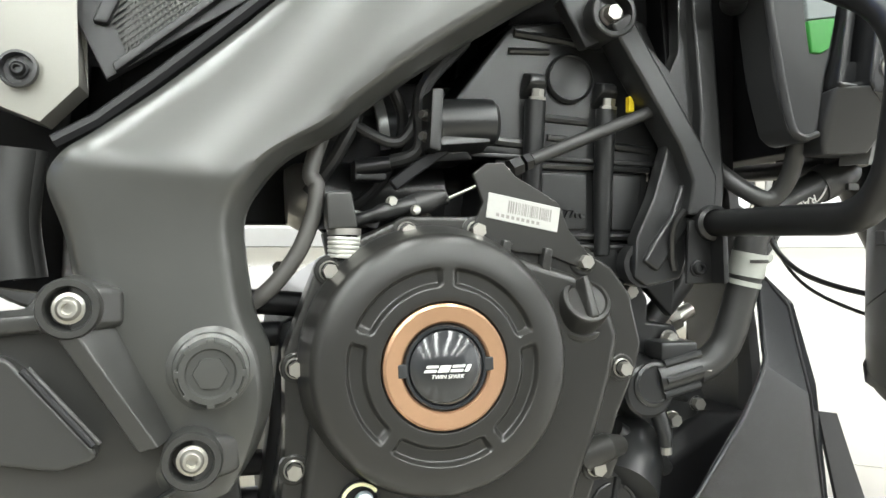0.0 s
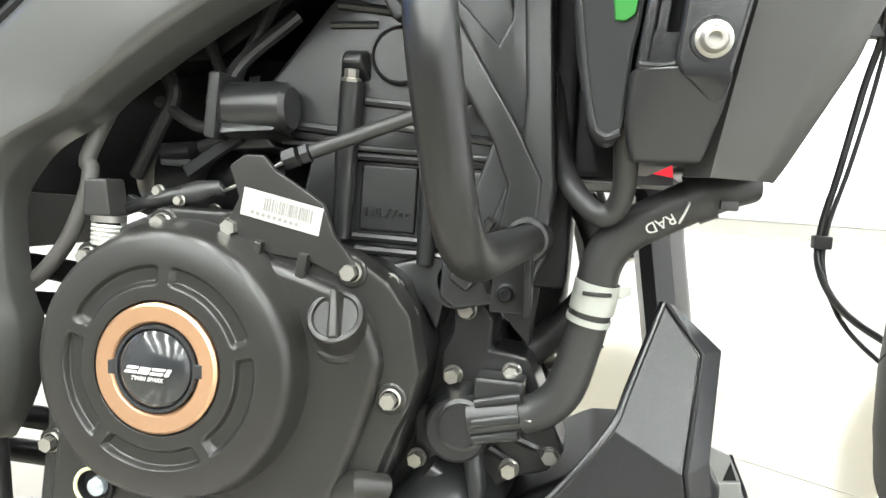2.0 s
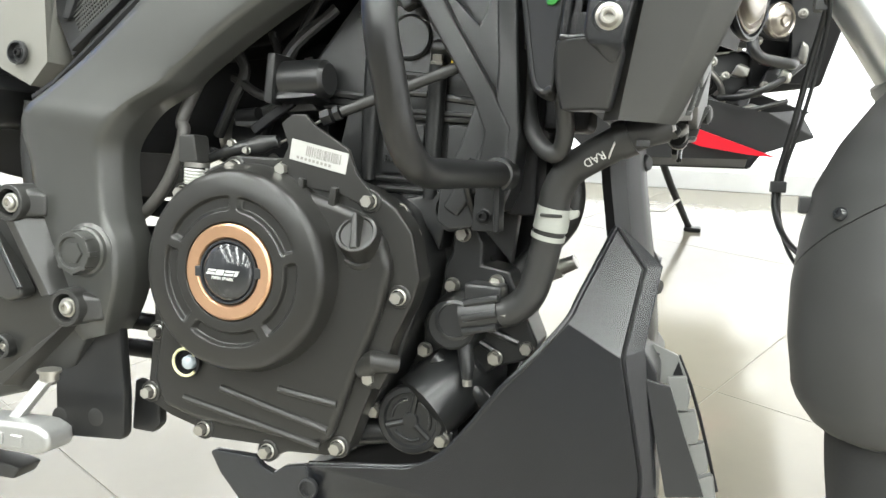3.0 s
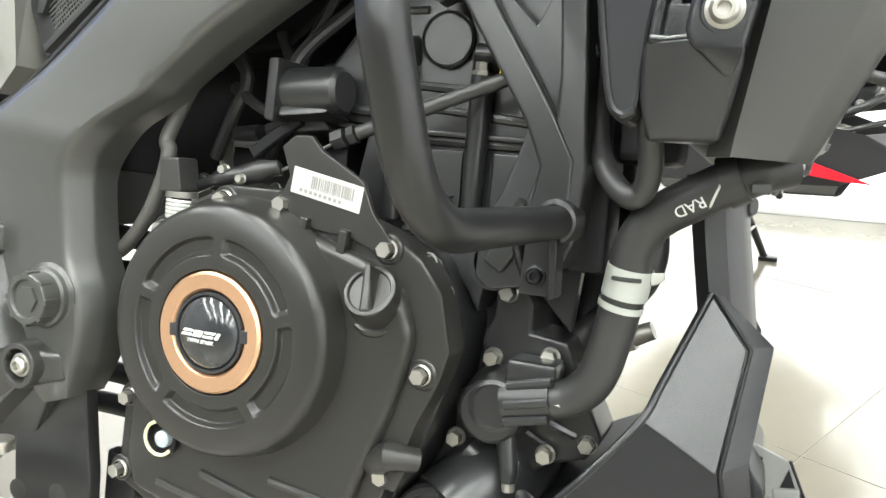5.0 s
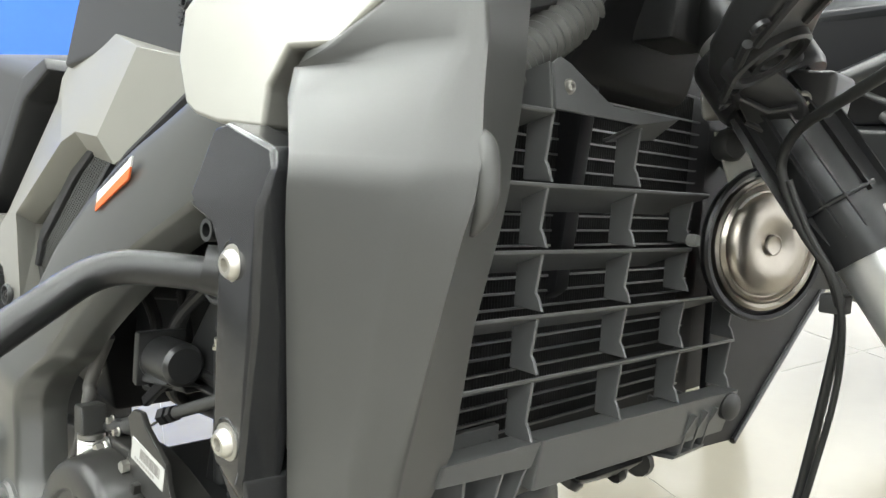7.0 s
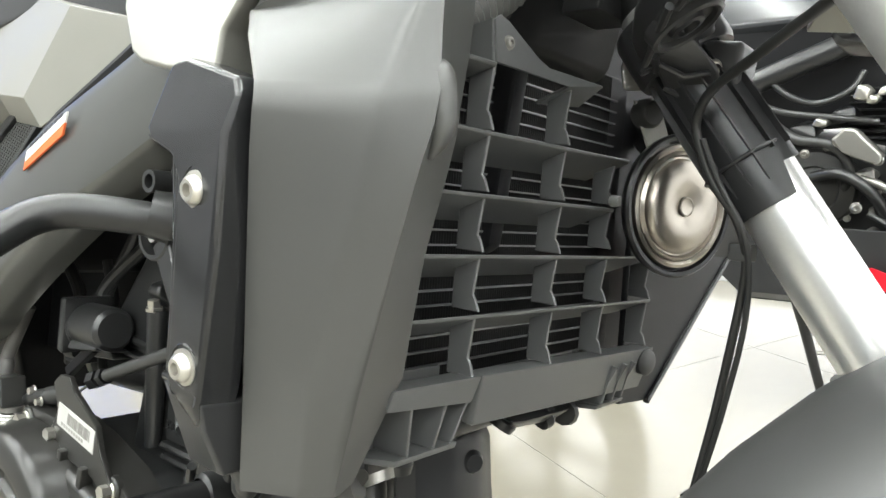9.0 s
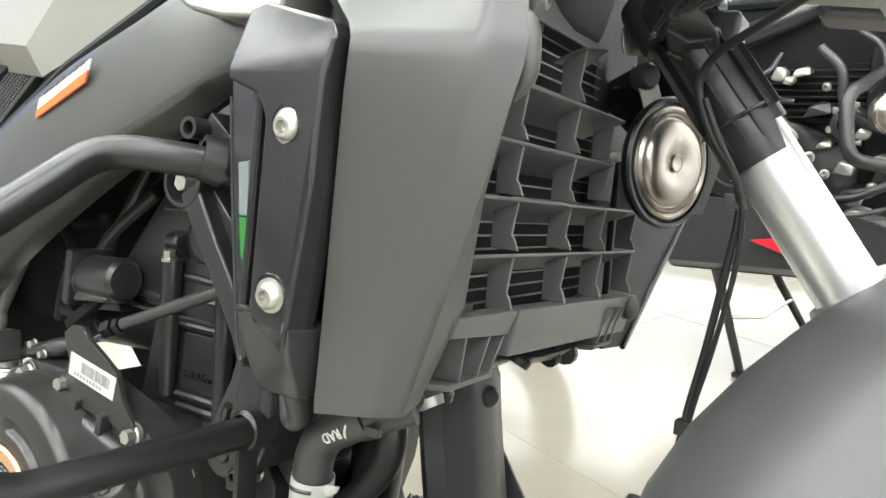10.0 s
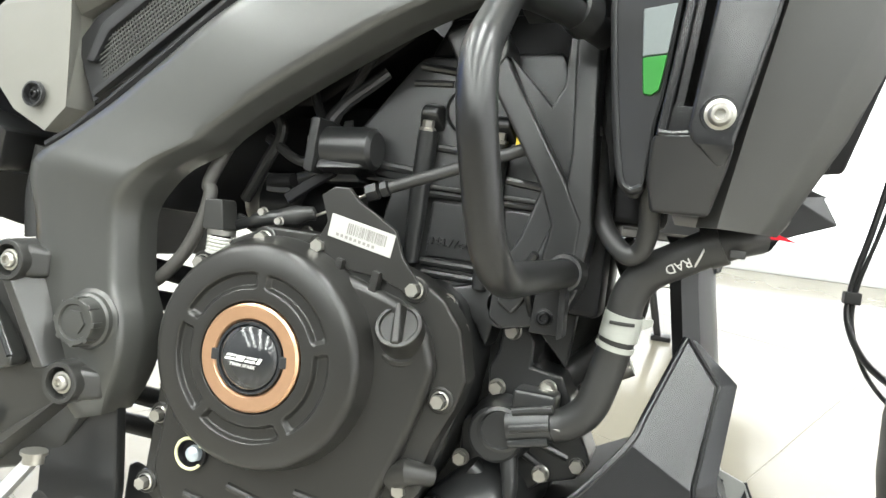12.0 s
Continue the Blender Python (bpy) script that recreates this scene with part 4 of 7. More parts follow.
part("cup_upper", lathe([(0, -0.0025), (0.0215, -0.0025), (0.0215, 0.026), (0, 0.026)], 32, m=at(-0.352, 0.012, 0.424, 90, 0, 0)), WHITE, res, "milky white upper half")
part("lid", lathe([(0, 0.025), (0.0255, 0.025), (0.0255, 0.033), (0, 0.035)], 32, m=at(-0.352, 0.012, 0.424, 90, 0, 0)), PLASTIC, res)
bolt(BUTTON, -0.331, -0.004, 0.4285, res, rz=35, s=1.2)
part("cup_bracket", bar([(-0.283, 0.462), (-0.287, 0.44), (-0.293, 0.418), (-0.309, 0.402), (-0.335, 0.394), (-0.36, 0.39)], [0.008, 0.013, 0.015, 0.014, 0.012, 0.012], 0.002, 0.009), SATIN, res)
part("rear_cover", hull([(-0.6, 0.0, 0.462), (-0.285, 0.01, 0.466), (-0.27, 0.0, 0.5), (-0.36, -0.01, 0.535), (-0.6, 0.0, 0.5), (-0.6, 0.1, 0.5), (-0.27, 0.1, 0.5), (-0.3, 0.1, 0.466)], 0.006), SATIN, bike)
for k, (x, r) in enumerate(((-0.243, 0.013), (-0.25, 0.02))):
    part("rear_hose", tube(smooth_path([(x, 0.03, 0.49), (x - 0.004, 0.03, 0.45), (x, 0.03, 0.415)]), r * 0.7, 14), RUBBER, bike)

# engine mount bracket, Y-shaped
mount = part("engine_mount", plate([(0.166, 0.5), (0.172, 0.518), (0.199, 0.52), (0.205, 0.49), (0.2, 0.465), (0.19, 0.44), (0.179, 0.411), (0.152, 0.4055), (0.142, 0.412), (0.143, 0.44), (0.157, 0.47)], 0.02, 0.035, 0.003), SATIN, bike, "black cast Y-shaped engine mount")
part("mount_arm", bar([(0.124, 0.589), (0.14, 0.563), (0.176, 0.508), (0.189, 0.482), (0.1865, 0.455)], [0.017, 0.0165, 0.0165, 0.02, 0.022], 0.006, 0.034), SATIN, mount)
part("mount_arm", bar([(0.182, 0.7), (0.1875, 0.6), (0.1935, 0.53), (0.1955, 0.48), (0.192, 0.44), (0.1885, 0.424)], [0.017, 0.016, 0.0155, 0.02, 0.02, 0.014], 0.007, 0.045), SATIN, mount)
part("mount_web", plate([(0.133, 0.592), (0.1676, 0.5585), (0.174, 0.572), (0.173, 0.66), (0.187, 0.66), (0.193, 0.53), (0.193, 0.5), (0.182, 0.495)], 0.0165, 0.03, 0.002), SATIN, mount)
part("mount_leg", bar([(0.186, 0.475), (0.176, 0.452), (0.162, 0.434), (0.153, 0.42)], [0.02, 0.016, 0.015, 0.014], 0.016, 0.034), SATIN, mount)
part("mount_boss", lathe([(0.0165, 0.03), (0.0165, -0.004), (0.0155, -0.005), (0.013, -0.005), (0.0125, 0.006), (0, 0.006)], 36, m=at(0.119, 0.01, 0.592)), SATIN, mount)
bolt(HEX, 0.119, 0.0135, 0.592, mount, s=1.15)
part("mount_ear", plate([(0.085, 0.603), (0.1, 0.612), (0.13, 0.608), (0.135, 0.585), (0.105, 0.57)], 0.02, 0.034, 0.003), SATIN, mount)
part("foot_ring", lathe([(0.0165, 0.006), (0.0165, -0.006), (0.0125, -0.006), (0.0125, 0.006)], 36, m=at(0.1525, 0.03, 0.4215)), SATIN, mount)
lug = part("frame_lug", lathe([(0.0066, 0.02), (0.0066, -0.004), (0.0042, -0.004), (0.0042, 0.02)], 28, m=at(0.15, -0.0145, 0.6245)), SATIN, bike)
part("lug_wedge", hull([(0.156, -0.008, 0.636), (0.172, -0.004, 0.62), (0.156, 0.02, 0.636), (0.175, 0.02, 0.615), (0.143, 0.02, 0.612), (0.143, -0.006, 0.614)], 0.002), SATIN, lug)
part("yellow_clip", block((0.143, 0.03, 0.53), (0.1475, 0.036, 0.5415), 0.001), YELLOW, bike, "small yellow plastic clip")

# crash guard
GUARD = round_path([(0.195, 0.014, 0.4505), (0.182, -0.1575, 0.448), (0.1695, -0.187, 0.5395), (0.154, -0.077, 0.607), (0.178, -0.045, 0.606), (0.2, -0.01, 0.6)], 0.036, 9)
guard = part("crash_guard", tube(GUARD, 0.0091, 32), TUBE, bike, "black powder-coated tubular crash guard")
part("guard_eye", lathe([(0.0095, -0.008), (0.0122, -0.006), (0.013, 0.008), (0.0115, 0.01)], 36, m=lie((0.193, 0.006, 0.4505), (0.196, 0.03, 0.4505))), TUBE, guard)
part("guard_foot", plate([(0.176, 0.453), (0.194, 0.451), (0.1965, 0.411), (0.1935, 0.408), (0.174, 0.408)], 0.006, 0.0095, 0.0015), TUBE, guard)
part("foot_fold", plate([(0.192, 0.455), (0.1965, 0.454), (0.1985, 0.41), (0.1945, 0.408)], -0.008, 0.008, 0.001), TUBE, guard)
part("foot_fold", tube(smooth_path([(0.172, 0.006, 0.46), (0.1665, 0.01, 0.448), (0.169, 0.016, 0.43), (0.173, 0.02, 0.418)]), 0.003, 8), TUBE, guard)
bolt(BLACK_BUTTON, 0.183, 0.006, 0.419, guard, s=0.72, label="dark socket bolt")
part("guard_clamp", lathe([(0.0092, -0.006), (0.0125, -0.006), (0.0138, 0.006), (0.0106, 0.006)], 32, m=lie((0.186, -0.032, 0.6065), (0.2, -0.01, 0.602))), TUBE, guard)

# coolant reservoir cover, side plate and radiator shroud
cover_lean = lambda x, z: 0.0025 - 0.07 * (z - 0.57) - 0.62 * (x - 0.233)
tank_cover = part("reservoir_cover", leaned(plate([(0.2, 0.665), (0.2435, 0.668), (0.2455, 0.63), (0.2445, 0.6), (0.2415, 0.556), (0.2395, 0.545), (0.2375, 0.513), (0.236, 0.503), (0.228, 0.501), (0.221, 0.509), (0.2125, 0.546), (0.204, 0.61)], -0.053, -0.02, 0.004, 3), cover_lean), PLASTIC, bike, "black plastic coolant reservoir cover")
part("cover_bead", leaned(tube(smooth_path([(0.2035, -0.0525, 0.64), (0.207, -0.0525, 0.6), (0.2155, -0.0525, 0.547), (0.2225, -0.0525, 0.513), (0.229, -0.0525, 0.505), (0.236, -0.0525, 0.507)]), 0.0022, 8), cover_lean), PLASTIC, tank_cover)
part("level_window", leaned(plate([(0.2235, 0.606), (0.2425, 0.607), (0.2405, 0.58), (0.2265, 0.5795)], -0.0555, -0.05, 0.001), cover_lean), MILKY, tank_cover, "milky plastic level window")
part("coolant", leaned(plate([(0.2265, 0.579), (0.2405, 0.5795), (0.2385, 0.5605), (0.2345, 0.5575), (0.2295, 0.5585)], -0.0555, -0.05, 0.001), cover_lean), GREEN, tank_cover, "bright green coolant seen in the window")
# added black backing that makes the slot and gaps look deep in shade
part("slot_shade_backing", block((0.226, -0.032, 0.515), (0.29, -0.024, 0.665), 0.002), DARK, bike)
def plate_lean(x, z):
    """How far the plate's face stands out: it bends in at the top and at the foot."""
    out = -0.06 * (z - 0.6) if z < 0.645 else -0.0027 + 0.26 * (z - 0.645)
    return out + 0.3 * max(0.0, 0.532 - z) + 0.03 * (0.28 - x)


PLATE_EDGE = [(0.2435, 0.6765), (0.2545, 0.679), (0.2945, 0.669), (0.3, 0.661), (0.2935, 0.6), (0.281, 0.535), (0.2785, 0.521), (0.274, 0.5195), (0.264, 0.529), (0.2585, 0.5335), (0.2565, 0.539), (0.2575, 0.55), (0.264, 0.626), (0.259, 0.636), (0.2405, 0.6425), (0.2385, 0.648)]
b = bmesh.new()
b.faces.new([b.verts.new((x, -0.0745, z)) for x, z in PLATE_EDGE])
for z in (0.645, 0.532):
    bmesh.ops.bisect_plane(b, geom=b.verts[:] + b.edges[:] + b.faces[:], plane_co=(0, 0, z), plane_no=(0, 0, 1))
r = bmesh.ops.extrude_face_region(b, geom=b.faces[:], use_keep_orig=True)
bmesh.ops.translate(b, vec=(0.0, 0.022, 0.0), verts=[v for v in r["geom"] if isinstance(v, bmesh.types.BMVert)])
bmesh.ops.recalc_face_normals(b, faces=b.faces)
bevel(leaned(b, plate_lean), 0.0035, 3, 30)
side_plate = part("side_plate", b, GLOSS, bike, "black plastic radiator side plate with two bolts", 40)
part("channel", leaned(bar([(0.2478, 0.534), (0.2502, 0.553), (0.2525, 0.58), (0.2565, 0.642)], [0.0145, 0.0052, 0.0052, 0.0052], -0.0605, -0.047, 0.0008, 2), plate_lean), GLOSS, side_plate)
part("channel", leaned(bar([(0.258, 0.534), (0.2605, 0.553), (0.2632, 0.58), (0.268, 0.642)], [0.014, 0.0042, 0.0042, 0.0042], -0.0605, -0.047, 0.0008, 2), plate_lean), GLOSS, side_plate)
part("channel", leaned(plate([(0.2405, 0.532), (0.265, 0.532), (0.264, 0.5525), (0.244, 0.5525)], -0.0607, -0.047, 0.0008), plate_lean), GLOSS, side_plate)
part("channel_wall", leaned(bar([(0.2428, 0.536), (0.2462, 0.57), (0.2488, 0.6), (0.252, 0.642)], 0.0052, -0.0655, -0.05, 0.0016, 3), plate_lean), GLOSS, side_plate)
part("ledge", leaned(bar([(0.2405, 0.5365), (0.249, 0.536), (0.257, 0.537), (0.2595, 0.5405)], 0.0042, -0.0675, -0.05, 0.0018, 3), plate_lean), GLOSS, side_plate)
for x, z in ((0.2715, 0.547), (0.2795, 0.6222)):
    part("bolt_recess", lathe([(0.0105, 0.003), (0.0103, -0.0003), (0.0098, -0.0008), (0.0092, 0.0), (0, 0.0)], 36, m=at(x, -0.0742 + plate_lean(x, z), z, 6, 0, 0)), GLOSS, side_plate)
    bolt(BUTTON, x, -0.0743 + plate_lean(x, z), z, side_plate, rx=6, s=0.95, label="domed zinc socket bolt")
part("lower_box", hull([(0.2385, -0.0605, 0.5355), (0.258, -0.0685, 0.536), (0.2812, -0.0705, 0.533), (0.279, -0.0655, 0.518), (0.2735, -0.05, 0.4945), (0.242, -0.0455, 0.4935), (0.2375, -0.048, 0.512), (0.237, -0.02, 0.53), (0.28, -0.02, 0.53), (0.274, -0.02, 0.495), (0.242, -0.02, 0.495)], 0.003, 3), PLASTIC, side_plate)

# rows from the foot up: z, then inner edge, outer edge, crease, front edge and return as (x, y)
SHROUD_ROWS = [
    (0.489, (0.268, -0.03), (0.279, -0.044), (0.303, -0.03), (0.3125, -0.0185), (0.312, -0.014)),
    (0.496, (0.269, -0.03), (0.2798, -0.0452), (0.306, -0.032), (0.3162, -0.0212), (0.318, -0.012)),
    (0.545, (0.278, -0.033), (0.287, -0.0525), (0.324, -0.0475), (0.339, -0.0365), (0.3315, 0.001)),
    (0.6, (0.285, -0.039), (0.2957, -0.062), (0.342, -0.0535), (0.358, -0.042), (0.334, 0.007)),
    (0.64, (0.29, -0.044), (0.3025, -0.0692), (0.353, -0.0535), (0.368, -0.041), (0.34, 0.012)),
    (0.654, (0.291, -0.046), (0.305, -0.0712), (0.357, -0.052), (0.3705, -0.0385), (0.342, 0.013)),
    (0.661, (0.29, -0.046), (0.3055, -0.0712), (0.358, -0.0515), (0.371, -0.038), (0.343, 0.013)),
    (0.667, (0.285, -0.045), (0.303, -0.0695), (0.358, -0.0505), (0.371, -0.037), (0.343, 0.013)),
    (0.69, (0.262, -0.038), (0.276, -0.053), (0.357, -0.042), (0.3665, -0.033), (0.345, 0.014)),
    (0.706, (0.243, -0.028), (0.256, -0.037), (0.357, -0.0345), (0.364, -0.03), (0.346, 0.014)),
    (0.7125, (0.26, -0.034), (0.286, -0.0405), (0.3565, -0.034), (0.3625, -0.0285), (0.346, 0.014)),
    (0.728, (0.29, -0.03), (0.312, -0.0355), (0.354, -0.0325), (0.3585, -0.027), (0.346, 0.014)),
    (0.744, (0.32, -0.026), (0.338, -0.0305), (0.35, -0.0305), (0.351, -0.026), (0.346, 0.014)),
]


def shroud_skin(mirror=False):
    rows = []
    for z, i, l, c, f, r in SHROUD_ROWS[3 if mirror else 0:]:
        i, l, c, f, r = (Vector((x, (0.33 - y) if mirror else y, z)) for x, y in (i, l, c, f, r))
        rows.append([i, l + (i - l) * 0.12, l, l + (c - l) * 0.06, l + (c - l) * 0.5, c + (l - c) * 0.08, c, c + (f - c) * 0.3, f + (c - f) * 0.2, f, f + (r - f) * 0.08, r])
    return thicken(loft(rows), 0.0022)


shroud = part("radiator_shroud", shroud_skin(), SHROUD, bike, "matt grey plastic radiator shroud", 70)
part("shroud_boss", tube(smooth_path([(0.3655, -0.033, 0.679), (0.3685, -0.0325, 0.672), (0.3695, -0.032, 0.66), (0.3685, -0.0315, 0.65), (0.3635, -0.0315, 0.641)], 5), [0.0012, 0.0022, 0.0031, 0.0037, 0.0042, 0.0046, 0.0048, 0.0050, 0.0051, 0.0051, 0.0052, 0.0052, 0.0051, 0.0050, 0.0048, 0.0045, 0.0040, 0.0035, 0.0028, 0.0021, 0.0012], 20), SHROUD, shroud)
part("shroud_far", shroud_skin(True), PLASTIC, bike, "", 70)
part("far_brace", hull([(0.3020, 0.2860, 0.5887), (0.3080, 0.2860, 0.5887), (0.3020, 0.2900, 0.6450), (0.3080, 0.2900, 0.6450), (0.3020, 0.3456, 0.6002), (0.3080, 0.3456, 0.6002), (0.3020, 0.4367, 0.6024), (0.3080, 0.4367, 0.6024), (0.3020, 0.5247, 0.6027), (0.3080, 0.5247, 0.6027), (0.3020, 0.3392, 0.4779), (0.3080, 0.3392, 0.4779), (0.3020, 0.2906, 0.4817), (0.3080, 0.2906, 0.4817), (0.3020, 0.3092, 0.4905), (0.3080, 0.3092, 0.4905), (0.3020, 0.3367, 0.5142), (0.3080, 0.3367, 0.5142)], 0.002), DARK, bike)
part("brace_edge", tube([(0.309, 0.5247, 0.6027), (0.309, 0.3392, 0.4779)], 0.003, 8), GLOSS, bike)

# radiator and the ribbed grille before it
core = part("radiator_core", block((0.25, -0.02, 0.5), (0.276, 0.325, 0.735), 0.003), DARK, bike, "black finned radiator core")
FIN = mat("worn_fin_metal", (0.22, 0.22, 0.22), 0.4, 0.8, scale=120, spread=0.7)
ZIG = mat("fin_strip_metal", (0.02, 0.02, 0.02), 0.45, 0.3)
for k in range(23):
    part("cooling_tube", block((0.2762, -0.01, 0.521 + k * 0.0088), (0.2795, 0.3, 0.5222 + k * 0.0088), 0), FIN, core)
b = bmesh.new()
for k in range(120):
    join(b, block((0.2762, -0.008 + k * 0.0025, 0.522), (0.2782, -0.0075 + k * 0.0025, 0.732), 0))
tagged(part("fin_pack", b, ZIG, core), kind="stuff")
grille = part("radiator_grille", hull([(0.316, 0.064, 0.537), (0.3325, 0.064, 0.538), (0.333, 0.286, 0.5315), (0.316, 0.286, 0.5315), (0.318, 0.068, 0.5095), (0.3255, 0.068, 0.509), (0.326, 0.28, 0.501), (0.318, 0.28, 0.501)], 0.0015), GRILLE, bike, "black plastic ribbed radiator grille")
part("beam_end", hull([(0.316, -0.004, 0.5385), (0.332, -0.004, 0.5395), (0.3325, 0.064, 0.538), (0.316, 0.064, 0.5375), (0.318, -0.004, 0.529), (0.328, -0.004, 0.528), (0.327, 0.064, 0.5225), (0.318, 0.064, 0.5235)], 0.0015), GRILLE, grille)
part("corner_panel", hull([(0.3, -0.0245, 0.536), (0.324, -0.0245, 0.536), (0.332, 0.001, 0.5395), (0.3, 0.001, 0.5395), (0.3, -0.0245, 0.531), (0.322, -0.0245, 0.5305), (0.329, 0.001, 0.5325), (0.3, 0.001, 0.5325)], 0.0012), GRILLE, grille)
part("corner_box", plate([(0.298, 0.512), (0.314, 0.513), (0.319, 0.533), (0.298, 0.533)], -0.0225, -0.02, 0.0008), GRILLE, grille)
part("corner_box", hull([(0.298, -0.0225, 0.512), (0.315, -0.0225, 0.512), (0.317, -0.008, 0.5155), (0.298, -0.008, 0.5155), (0.298, -0.0225, 0.515), (0.3155, -0.0225, 0.515), (0.3175, -0.008, 0.5185), (0.298, -0.008, 0.5185)], 0.0008), GRILLE, grille)
part("corner_box", plate([(0.296, 0.495), (0.3, 0.495), (0.3, 0.537), (0.296, 0.537)], -0.022, 0.07, 0.0008), GRILLE, grille)
for z, y0, y1, sag in ((0.6625, 0.0, 0.222, 0.001), (0.6315, 0.0, 0.205, -0.001), (0.601, -0.005, 0.268, -0.002), (0.5705, -0.005, 0.278, -0.003)):
    part("louvre", hull([(0.298, y0, z - 0.0135), (0.33, y0, z), (0.33, y0, z - 0.0022), (0.298, y0, z - 0.0155), (0.298, y1, z - 0.0135 + sag), (0.33, y1, z + sag), (0.33, y1, z - 0.0022 + sag), (0.298, y1, z - 0.0155 + sag)], 0.0006, 1), GRILLE, grille)
part("louvre", hull([(0.306, -0.005, 0.6905), (0.33, -0.005, 0.696), (0.33, -0.005, 0.6938), (0.306, -0.005, 0.688), (0.306, 0.058, 0.6905), (0.33, 0.058, 0.697), (0.33, 0.058, 0.6948), (0.306, 0.058, 0.688)], 0.0006, 1), GRILLE, grille)
part("top_hood", shell([(0, 1, 2, 3, 4, 5, 6), (6, 5, 7, 8)], [(0.33, 0.058, 0.697), (0.327, 0.0575, 0.7185), (0.326, 0.064, 0.7225), (0.326, 0.072, 0.7205), (0.327, 0.1095, 0.7045), (0.329, 0.177, 0.7045), (0.331, 0.13, 0.6965), (0.312, 0.178, 0.692), (0.31, 0.13, 0.687)], 0.0022, 0.0007), GRILLE, grille)
part("hood_web", plate([(0.302, 0.69), (0.329, 0.6965), (0.326, 0.719), (0.31, 0.715)], 0.0555, 0.0578, 0.0008), GRILLE, grille)
bolt(DARK_BUTTON, 0.3285, 0.0685, 0.7085, grille, rz=75, s=0.45)
for y, zs in ((0.058, ((0.5365, 0.5705), (0.5705, 0.601), (0.601, 0.6315), (0.6315, 0.6625), (0.6625, 0.6975))), (0.137, ((0.535, 0.5695), (0.5695, 0.6), (0.6, 0.631), (0.631, 0.6635), (0.6635, 0.698))), (0.203, ((0.534, 0.568), (0.568, 0.599), (0.603, 0.6315), (0.632, 0.66))), (0.274, ((0.533, 0.567), (0.567, 0.598)))):
    for z0, z1 in zs:
        h = z1 - z0
        part("fin", plate([(0.314, z0 + 0.001), (0.331, z0 + 0.0005), (0.3285, z0 + h * 0.22), (0.3265, z0 + h * 0.3), (0.329, z1 - 0.002), (0.314, z1 - 0.0075)], y - 0.0011, y + 0.0011, 0.0004, 1), GRILLE, grille)
for y, slant in ((0.021, -0.006), (0.041, 0.002), (0.056, 0.006)):
    part("gusset", hull([(0.3, y - 0.001, 0.5005), (0.3215, y - 0.001, 0.5015), (0.3265, y + slant, 0.527), (0.3, y + slant, 0.53), (0.3, y + 0.001, 0.5005), (0.3215, y + 0.001, 0.5015), (0.3265, y + slant + 0.002, 0.527), (0.3, y + slant + 0.002, 0.53)], 0.0004, 1), GRILLE, grille)
for y in (0.222, 0.238, 0.252):
    part("gusset", plate([(0.3, 0.4935), (0.325, 0.4955), (0.329, 0.512), (0.335, 0.524), (0.3, 0.53)], y - 0.0012, y + 0.0012, 0.0005, 1), GRILLE, grille)
part("gusset_base", hull([(0.298, 0.004, 0.4965), (0.3215, 0.012, 0.498), (0.3215, 0.06, 0.4985), (0.298, 0.06, 0.497), (0.298, 0.004, 0.5), (0.3225, 0.012, 0.5015), (0.3225, 0.06, 0.502), (0.298, 0.06, 0.5005)], 0.0008), GRILLE, grille)
part("gusset_base", hull([(0.3, 0.216, 0.491), (0.324, 0.216, 0.4935), (0.324, 0.256, 0.4935), (0.3, 0.256, 0.491), (0.3, 0.216, 0.495), (0.326, 0.216, 0.497), (0.326, 0.256, 0.497), (0.3, 0.256, 0.495)], 0.001), GRILLE, grille)
part("rubber_stop", lathe([(0.0095, 0.006), (0.0095, -0.004), (0.007, -0.006), (0, -0.0065)], 24, m=at(0.331, 0.272, 0.522, 0, 0, 75)), RUBBER, grille)
low = part("radiator_pipe", tube(smooth_path([(0.285, -0.005, 0.494), (0.288, 0.05, 0.494), (0.292, 0.12, 0.497), (0.292, 0.2, 0.5)]), 0.007, 16), SATIN, bike)
for k, (x, y, z) in enumerate(((0.303, -0.012, 0.5), (0.3, 0.004, 0.492), (0.303, 0.02, 0.489), (0.297, 0.042, 0.488), (0.305, 0.13, 0.497), (0.31, 0.17, 0.495), (0.31, 0.2, 0.492))):
    part("pipe_clip", lathe([(0, -0.005), (0.0085, -0.005), (0.0095, 0.0), (0.006, 0.006), (0, 0.007)], 12, m=at(x, y, z, 30 * k, 0, 40 + 25 * k)), DULL if k in (0, 2) else SATIN, low)
part("pipe_bracket", hull([(0.302, 0.12, 0.504), (0.32, 0.12, 0.5), (0.302, 0.19, 0.502), (0.32, 0.19, 0.498), (0.31, 0.135, 0.492), (0.314, 0.175, 0.491)], 0.002), SATIN, low)

